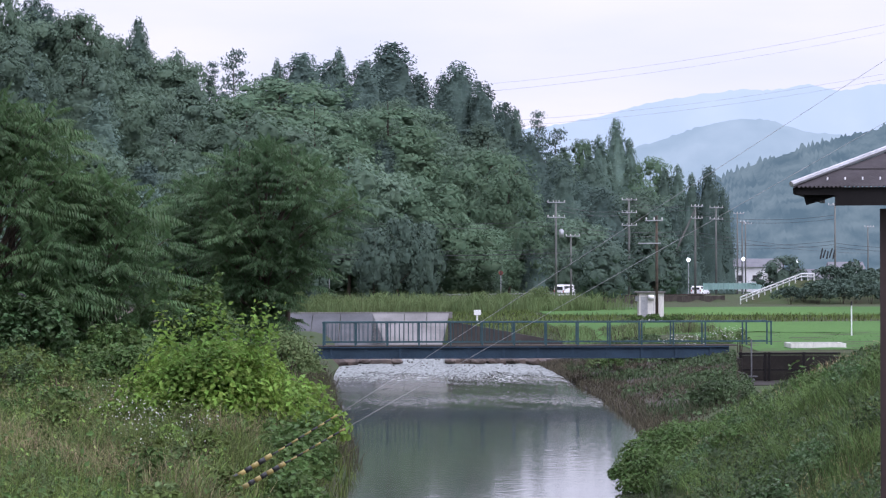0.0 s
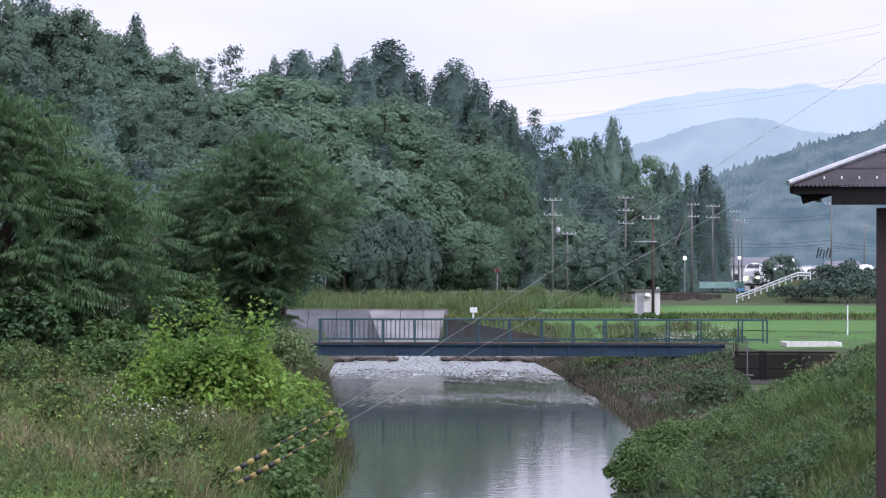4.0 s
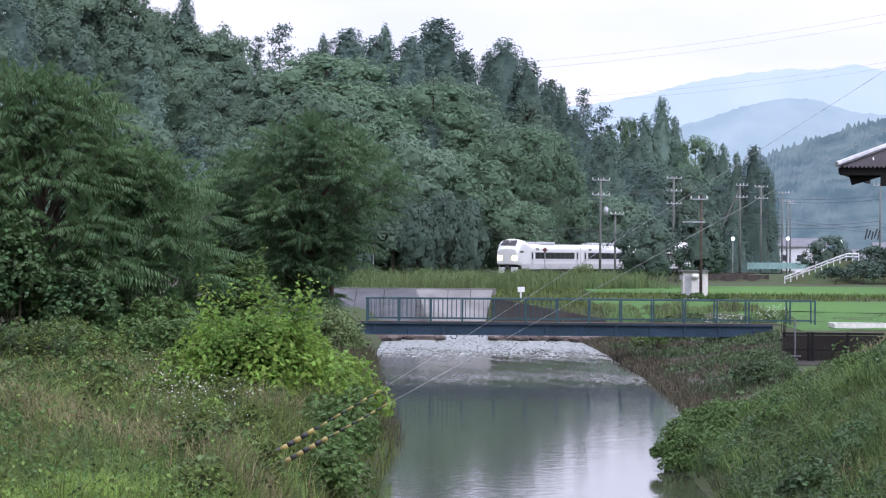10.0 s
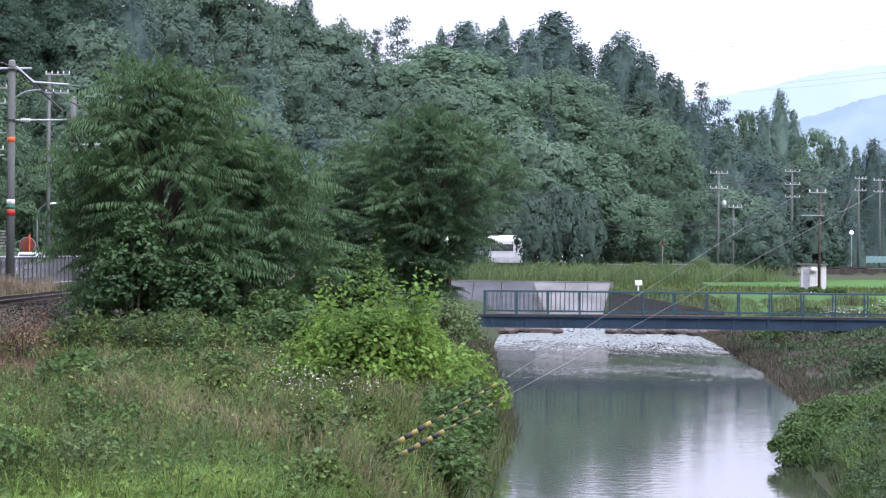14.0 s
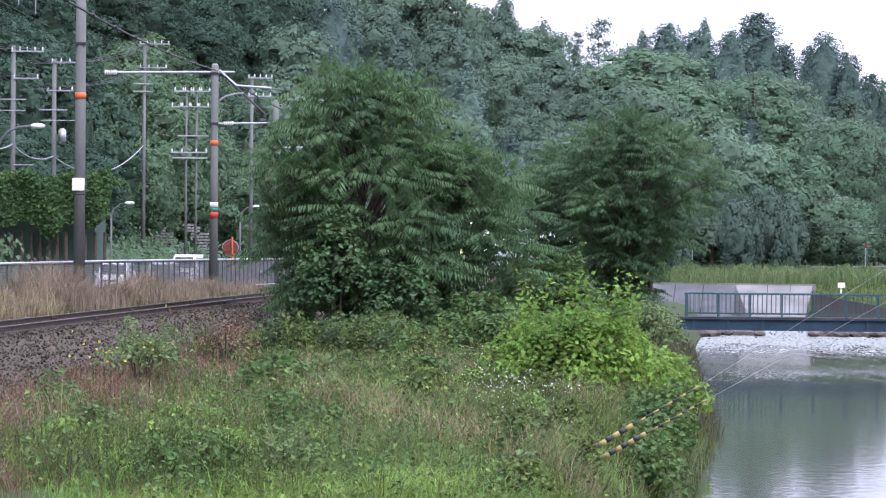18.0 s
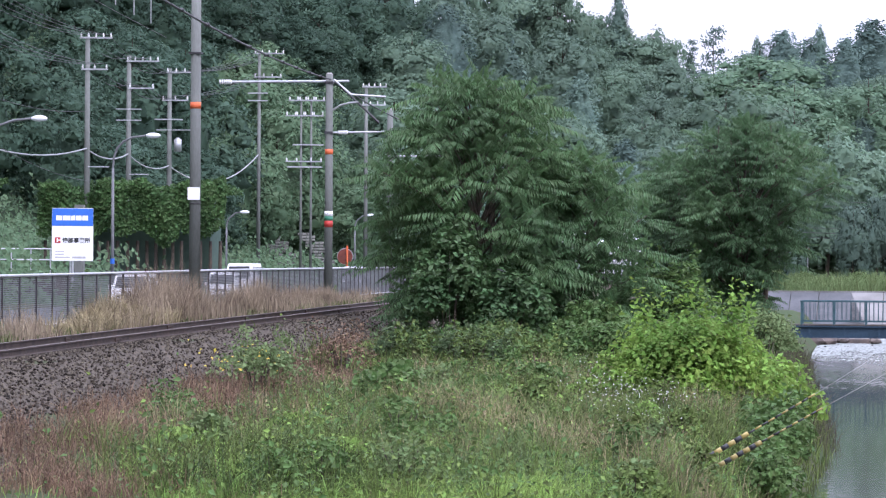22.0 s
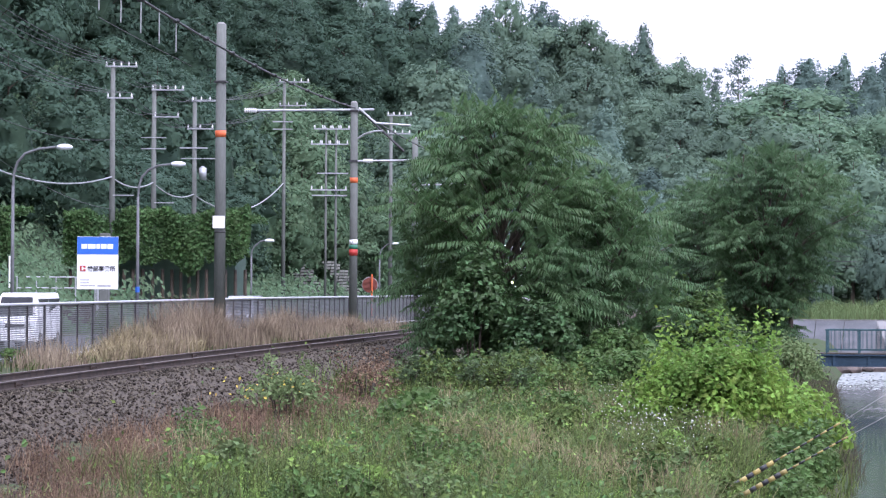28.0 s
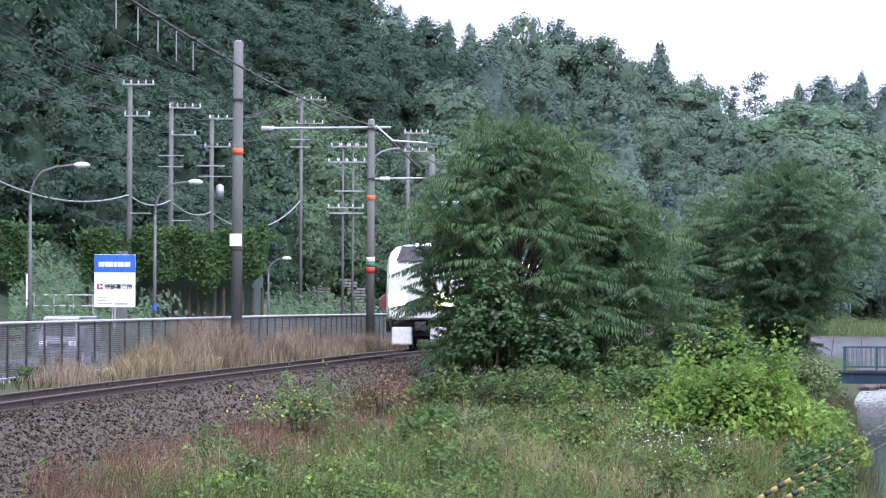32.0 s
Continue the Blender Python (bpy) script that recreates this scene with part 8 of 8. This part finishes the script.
# ---- guy wires with striped guards on the near bank ----
def guy_wires():
    pole_x, pole_y = 14.5, 55.0
    for k, (bx, by, bz, tx, ty, tz, ez) in enumerate(((-3.72, 54.0, 1.56, -1.72, 54.6, 2.76, 13.2), (-3.45, 54.4, 1.48, -1.61, 55.0, 2.52, 11.6))):
        g = thing("guy_wire", pose(0, 0, 0), "steel guy wire with a yellow and black striped guard", "guy wire", "guy wires on the bank")
        a, b = Vector((bx, by, bz)), Vector((tx, ty, tz))
        n = 19
        for i in range(n):
            r = 0.042 if i < 9 else 0.016
            p, q = a.lerp(b, i / n), a.lerp(b, (i + 1) / n)
            part("stripe", rods((p, q, r), n=12), M["yellow" if i % 2 == 0 else "black_guard"], g, "yellow stripe" if i % 2 == 0 else "black stripe", smooth=True)
        e = Vector((pole_x, pole_y, ez))
        v, f = tube([b.lerp(e, i / 12) for i in range(13)], 0.0036, 5)
        part("wire", np_mesh("wire", [tuple(q) for q in v], f, M["palewire"], smooth=True), None, g)
    utility_pole(pole_x, pole_y, pole_base(pole_x, pole_y), 14.2, [(13.6, -0.9, 0.9, 3)], "grey utility pole that holds the guy wires", 0, "pole", 0.18)


guy_wires()


# ---- vehicles ----
def loft(sections, close=True):
    """A skin through rings of equal length, ends closed."""
    n = len(sections[0])
    vs = [v for s in sections for v in s]
    fs = []
    for i in range(len(sections) - 1):
        for k in range(n):
            fs.append((i * n + k, i * n + (k + 1) % n, (i + 1) * n + (k + 1) % n, (i + 1) * n + k))
    bm = bmesh.new()
    bv = [bm.verts.new(v) for v in vs]
    for f in fs:
        bm.faces.new([bv[i] for i in f])
    if close:
        bm.faces.new(bv[:n][::-1])
        bm.faces.new(bv[-n:])
    return bm


def train_ring(y, w, z0, z1, roof=0.35, lean=0.0):
    """Cross-section of a carriage at y: half width w, floor z0, crown z1."""
    side = z1 - roof
    half = [(w * 0.93, z0), (w * 0.99, z0 + 0.3), (w, z0 + 1.0), (w * 0.985, side - 0.25), (w * 0.93, side), (w * 0.78, side + roof * 0.62), (w * 0.45, side + roof * 0.93), (0, z1)]
    ring = [(x, y, z) for x, z in half] + [(-x, y, z) for x, z in reversed(half[:-1])]
    return ring


def train_car(front, label):
    """A carriage 19.7 m long, its nose or leading end towards +y; front: 1 leading cab, -1 trailing cab, 0 none."""
    c = thing("train_carriage", pose(0, 0, 0), label, "train carriage", "train")
    L = 9.85
    base, crown = 0.62, 3.55
    if front == 0:
        secs = [train_ring(-L, 1.40, base, crown), train_ring(-L + 0.1, 1.45, base, crown), train_ring(L - 0.1, 1.45, base, crown), train_ring(L, 1.40, base, crown)]
    else:
        secs = [train_ring(-L, 1.40, base, crown), train_ring(-L + 0.1, 1.45, base, crown), train_ring(L - 4.2, 1.45, base, crown), train_ring(L - 3.4, 1.45, base, crown + 0.22),
                train_ring(L - 2.5, 1.44, base, 4.02), train_ring(L - 1.7, 1.43, base, 4.1, 0.32), train_ring(L - 1.15, 1.42, base + 0.35, 4.0, 0.34), train_ring(L - 0.75, 1.41, base + 0.5, 3.82, 0.34),
                train_ring(L - 0.35, 1.38, base + 0.52, 3.45, 0.4), train_ring(L - 0.1, 1.33, base + 0.54, 3.15, 0.4), train_ring(L, 1.26, base + 0.6, 2.95, 0.36)]
        if front < 0:
            secs = [[(-x, -y, z) for x, y, z in s] for s in secs]
    part("body", loft(secs), M["train_white"], c, "white painted carriage body", smooth=False)
    lo, hi = (-L + 0.6, L - 0.6) if front == 0 else ((-L + 0.6, L - 3.6) if front > 0 else (-L + 3.6, L - 0.6))
    for sx in (-1, 1):
        part("lower_band", boxes((sx * 1.448 - 0.012, sx * 1.448 + 0.012, -L + 0.2, L - (0.2 if front == 0 else 0.9), base + 0.02, base + 0.62) if front >= 0 else (sx * 1.448 - 0.012, sx * 1.448 + 0.012, -L + 0.9, L - 0.2, base + 0.02, base + 0.62)), M["train_grey"], c, "silver lower band")
        part("waist_line", boxes((sx * 1.456 - 0.01, sx * 1.456 + 0.01, lo, hi, base + 1.02, base + 1.10)), M["train_grey"], c)
        n = 8
        step = (hi - lo - 3.0) / n
        part("window_band", boxes((sx * 1.450 - 0.012, sx * 1.450 + 0.012, lo + 1.5, hi - 1.5, base + 1.22, base + 1.98)), M["underframe"], c, "dark band between the windows")
        for i in range(n):
            a = lo + 1.5 + i * step
            part("window_pane", boxes((sx * 1.455 - 0.012, sx * 1.455 + 0.012, a + 0.06, a + step - 0.06, base + 1.26, base + 1.94, 0.004)), M["train_glass"], c, "dark tinted window")
        for y in (lo + 0.55, hi - 0.55):
            d = part("door", boxes((sx * 1.445 - 0.012, sx * 1.445 + 0.012, y - 0.42, y + 0.42, base + 0.1, base + 2.15, 0.004)), M["train_grey"], c, "grey sliding door")
            part("door_window", boxes((sx * 1.46 - 0.006, sx * 1.46 + 0.006, y - 0.2, y + 0.2, base + 1.2, base + 1.95)), M["train_glass"], d)
        part("number_mark", boxes((sx * 1.43 - 0.01, sx * 1.43 + 0.012, hi - 2.6, hi - 2.2, base + 2.22, base + 2.45), (sx * 1.43 - 0.01, sx * 1.43 + 0.012, hi - 2.1, hi - 1.75, base + 2.22, base + 2.45)), M["ink"], c, "small dark plates")
    part("roof_unit", boxes((-1.0, 1.0, -2.6, 1.8, crown - 0.05, crown + 0.28, 0.08)), M["train_grey"], c, "grey roof equipment box")
    part("roof_unit", boxes((-0.7, 0.7, 3.2, 4.6, crown - 0.05, crown + 0.18, 0.06)), M["train_grey"], c)
    if front >= 0:
        pan = part("pantograph", rods(((-0.5, -5.0, crown + 0.1), (-0.3, -6.2, crown + 0.75), 0.03), ((0.5, -5.0, crown + 0.1), (0.3, -6.2, crown + 0.75), 0.03), ((0, -6.2, crown + 0.75), (0, -5.2, crown + 1.45), 0.035), n=6), M["darksteel"], c, "dark pantograph frame")
        part("pan_head", boxes((-0.8, 0.8, -5.3, -5.1, crown + 1.45, crown + 1.52)), M["darksteel"], pan)
    for y in (-6.8, 6.8):
        b = part("bogie", boxes((-1.15, 1.15, y - 1.4, y + 1.4, 0.35, 0.75, 0.08)), M["underframe"], c, "sooty bogie frame")
        for dy in (-1.0, 1.0):
            for sx in (-1, 1):
                part("wheel", rods(((sx * 0.5, y + dy, 0.43), (sx * 0.62, y + dy, 0.43), 0.43), n=20), M["underframe"], b)
    part("underfloor_boxes", boxes((-1.25, 1.25, -4.6, -0.3, 0.28, 0.7, 0.04), (-1.2, 1.2, 0.4, 4.4, 0.32, 0.7, 0.04)), M["underframe"], c)
    if front:
        s = front
        def fy(a, b):
            return (min(s * a, s * b), max(s * a, s * b))
        # raked windscreen of the high cab
        bm = bmesh.new()
        q = [bm.verts.new(p) for p in ((-0.98, s * (L - 0.22), 3.42), (0.98, s * (L - 0.22), 3.42), (0.84, s * (L - 1.0), 4.0), (-0.84, s * (L - 1.0), 4.0))]
        bm.faces.new(q)
        bmesh.ops.solidify(bm, geom=bm.faces[:], thickness=0.05)
        part("windscreen", bm, M["train_glass"], c, "dark raked windscreen")
        part("front_door", boxes((-0.42, 0.42, *fy(L - 0.06, L + 0.012), 1.3, 2.8, 0.004)), M["train_white"], c, "white gangway door")
        part("door_seam", boxes((-0.45, -0.43, *fy(L - 0.05, L + 0.016), 1.3, 2.8), (0.43, 0.45, *fy(L - 0.05, L + 0.016), 1.3, 2.8)), M["train_grey"], c)
        for sx in (-1, 1):
            lamp = part("headlight" if s > 0 else "tail_light", boxes((sx * 0.93 - 0.32, sx * 0.93 + 0.32, *fy(L - 0.1, L + 0.04), 1.68, 2.16, 0.03)), M["headlight" if s > 0 else "red"], c, "bright headlight" if s > 0 else "unlit red tail light")
            if s > 0:
                part("bulb", boxes((sx * 0.95 - 0.18, sx * 0.95 + 0.18, *fy(L + 0.03, L + 0.055), 1.80, 2.05, 0.01)), M["bulb"], lamp, "glaring lamp")
            part("top_lamp", boxes((sx * 0.2 - 0.12, sx * 0.2 + 0.12, *fy(L - 1.45, L - 1.3), 4.02, 4.12, 0.02)), M["lit"], c)
        for x0, x1 in ((-1.15, -0.35), (0.35, 1.15)):
            part("skirt", boxes((x0, x1, *fy(L - 0.6, L - 0.2), 0.15, 0.85, 0.08)), M["train_white"], c, "white snow plough skirt")
        part("coupler", boxes((-0.22, 0.22, *fy(L - 0.5, L + 0.2), 0.72, 1.05, 0.05), (-1.2, 1.2, *fy(L - 1.6, L - 0.62), 0.5, 1.15, 0.03)), M["underframe"], c, "dark coupler and buffer beam")
        part("side_flash", boxes((-1.44, -1.42, *fy(L - 1.5, L - 0.5), 2.55, 2.75), (1.42, 1.44, *fy(L - 1.5, L - 0.5), 2.55, 2.75)), M["underframe"], c)
    else:
        part("gangway", boxes((-0.55, 0.55, -L - 0.16, L + 0.16, 0.8, 3.0)), M["underframe"], c, "dark gangway bellows")
    return c


TRAIN = [train_car(1, "white express train carriage with a high cab and headlights"), train_car(0, "white express train middle carriage"), train_car(-1, "white express train rear carriage with a cab")]


def vehicle(name, label, paint, length, height, van, category="car"):
    """A road vehicle, its front towards +y."""
    v = thing(name, pose(0, 0, 0), label, category)
    h, L, w = height, length / 2, 0.74 if van else 0.82
    zb = 0.28
    belt = h * 0.56
    prof = [(-L, zb + 0.1), (-L, belt), (-L + 0.1, h * 0.9), (-L + 0.35, h), (L * (0.62 if van else 0.05), h), (L * (0.78 if van else 0.3), h * 0.95), (L * (0.93 if van else 0.58), belt + 0.02), (L * 0.98, belt - 0.16), (L, zb + 0.32), (L - 0.06, zb)]
    bm = bmesh.new()
    rings = []
    for x, s in ((-w, 0.94), (-w * 0.94, 1.0), (w * 0.94, 1.0), (w, 0.94)):
        ring = []
        for y, z in prof:
            tuck = 1.0 if z <= belt + 0.03 else 0.88
            ring.append(bm.verts.new((x * tuck, y * (1 if s == 1 else 0.985), zb + (z - zb) * (1 if s == 1 else 0.975))))
        rings.append(ring)
    for a, b in zip(rings, rings[1:]):
        for i in range(len(prof)):
            j = (i + 1) % len(prof)
            bm.faces.new((a[i], a[j], b[j], b[i]))
    bm.faces.new(rings[0])
    bm.faces.new(rings[-1][::-1])
    part("body", bm, M[paint], v)
    f0, f1 = L * (0.80 if van else 0.34), L * (0.92 if van else 0.55)
    bm = bmesh.new()
    q = [bm.verts.new(p) for p in ((-w * 0.82, f1 + 0.02, belt + 0.08), (w * 0.82, f1 + 0.02, belt + 0.08), (w * 0.74, f0 + 0.03, h * 0.93), (-w * 0.74, f0 + 0.03, h * 0.93))]
    bm.faces.new(q)
    bmesh.ops.solidify(bm, geom=bm.faces[:], thickness=0.03)
    part("windscreen", bm, M["car_glass"], v)
    part("rear_window", boxes((-w * 0.7, w * 0.7, -L - 0.0, -L + 0.06, belt + 0.1, h * 0.86)), M["car_glass"], v)
    for sx in (-1, 1):
        for a, b in ((-L + 0.3, -0.15), (-0.05, L * (0.66 if van else 0.22))):
            part("side_window", boxes((sx * w * 0.9 - 0.02, sx * w * 0.9 + 0.02, a, b, belt + 0.08, h * 0.9, 0.01)), M["car_glass"], v)
        part("headlight", boxes((sx * w * 0.72 - 0.14, sx * w * 0.72 + 0.14, L - 0.12, L - 0.0, belt - 0.28, belt - 0.12, 0.02)), M["lampglass"], v)
        part("tail_light", boxes((sx * w * 0.85 - 0.07, sx * w * 0.85 + 0.07, -L - 0.02, -L + 0.05, belt - 0.2, belt + 0.1, 0.01)), M["red"], v)
        part("mirror", boxes((sx * (w + 0.08) - 0.07, sx * (w + 0.08) + 0.07, f1 - 0.25, f1 - 0.15, belt + 0.02, belt + 0.18, 0.02)), M[paint], v)
        for y in (-L * 0.62, L * 0.64):
            wh = part("wheel", rods(((sx * (w - 0.16), y, 0.29), (sx * (w + 0.01), y, 0.29), 0.29), n=18), M["rubber"], v)
            part("rim", rods(((sx * w, y, 0.29), (sx * (w + 0.02), y, 0.29), 0.18), n=14), M["galv"], wh)
    part("bumper", boxes((-w * 0.95, w * 0.95, L - 0.1, L + 0.05, zb + 0.02, zb + 0.26, 0.03)), M[paint], v)
    part("grille", boxes((-w * 0.45, w * 0.45, L - 0.03, L + 0.035, belt - 0.32, belt - 0.2, 0.01)), M["ink"], v)
    return v


CARS = {
    "first": vehicle("hatchback", "white hatchback driving along the road behind the fence", "car_white", 3.7, 1.52, False),
    "second": vehicle("minicar", "white boxy minicar driving along the road", "car_white", 3.4, 1.5, True),
    "van": vehicle("delivery_van", "white delivery van driving along the road", "car_white", 4.4, 1.95, True, "van"),
    "grey": vehicle("minivan", "grey minivan driving along the road", "car_grey", 4.2, 1.75, True, "van"),
    "far_van": vehicle("delivery_van", "distant white van driving away on the far road", "car_white", 4.2, 1.9, True, "van"),
    "far_car": vehicle("hatchback", "distant white car driving away on the far road", "car_white", 4.0, 1.5, False),
    "far_second": vehicle("hatchback", "distant pale blue car driving away on the far road", "car_blue", 4.0, 1.5, False),
}


def motions():
    """Keys of all that moves: the train on its line and the cars on the road."""
    knots = [(0, 596), (2, 560), (4, 524), (5.5, 496.5), (7, 470), (8, 453), (9, 434), (10, 415), (11, 397), (12, 378.5), (13, 360), (13.5, 351), (15.5, 318.5), (18, 287), (21, 259), (24, 236), (27, 214), (29, 196.5), (30, 184), (31, 168.5), (32, 149.7)]
    kt, ks = np.array(knots, dtype=float).T
    for k, car in enumerate(TRAIN):
        rows = []
        for t in np.arange(0, 32.01, 0.5):
            s = float(np.interp(t, kt, ks)) + 9.9 + k * 20.05
            (xa, ya, _), (xb, yb, _) = on_track(s - 6.8), on_track(s + 6.8)
            yaw = math.degrees(math.atan2(-(xa - xb), ya - yb))
            za, zb = float(rail_z(ya)), float(rail_z(yb))
            rows.append((float(t), pose((xa + xb) / 2, (ya + yb) / 2, (za + zb) / 2, math.degrees((za - zb) / 13.6), 0, yaw)))
        walk(car, rows)

    def drive(car, knots, side, away):
        kt, ks = np.array(knots, dtype=float).T
        rows = []
        for t in np.arange(0, 32.01, 1.0):
            s = float(np.interp(t, kt, ks))
            x, y, yaw = on_track(s, side)
            rows.append((float(t), pose(x, y, float(road_z(y)) - 0.55, 0, 0, yaw if away else yaw + 180)))
        walk(car, rows)

    drive(CARS["first"], [(0, 296), (21, 177), (22, 163.5), (23, 149.5), (24, 137), (25, 124), (32, 50)], -11.8, False)
    drive(CARS["second"], [(0, 306), (22, 192), (23, 173), (24, 157), (25, 144.5), (26, 134), (32, 74)], -11.8, False)
    drive(CARS["van"], [(0, 316), (21, 207.5), (23, 190), (24, 179), (25, 166.5), (27, 146), (28, 136), (29, 128), (32, 100)], -11.8, False)
    drive(CARS["grey"], [(0, 326), (24, 240), (28, 190), (31, 151.5), (32, 140)], -11.8, False)
    drive(CARS["far_van"], [(0, 476), (1, 488), (32, 735)], -11.0, True)
    drive(CARS["far_car"], [(0, 537), (1, 547), (2, 557), (32, 742)], -13.0, True)
    drive(CARS["far_second"], [(0, 500), (2, 530), (3, 545), (4, 560), (32, 720)], -13.0, True)


motions()
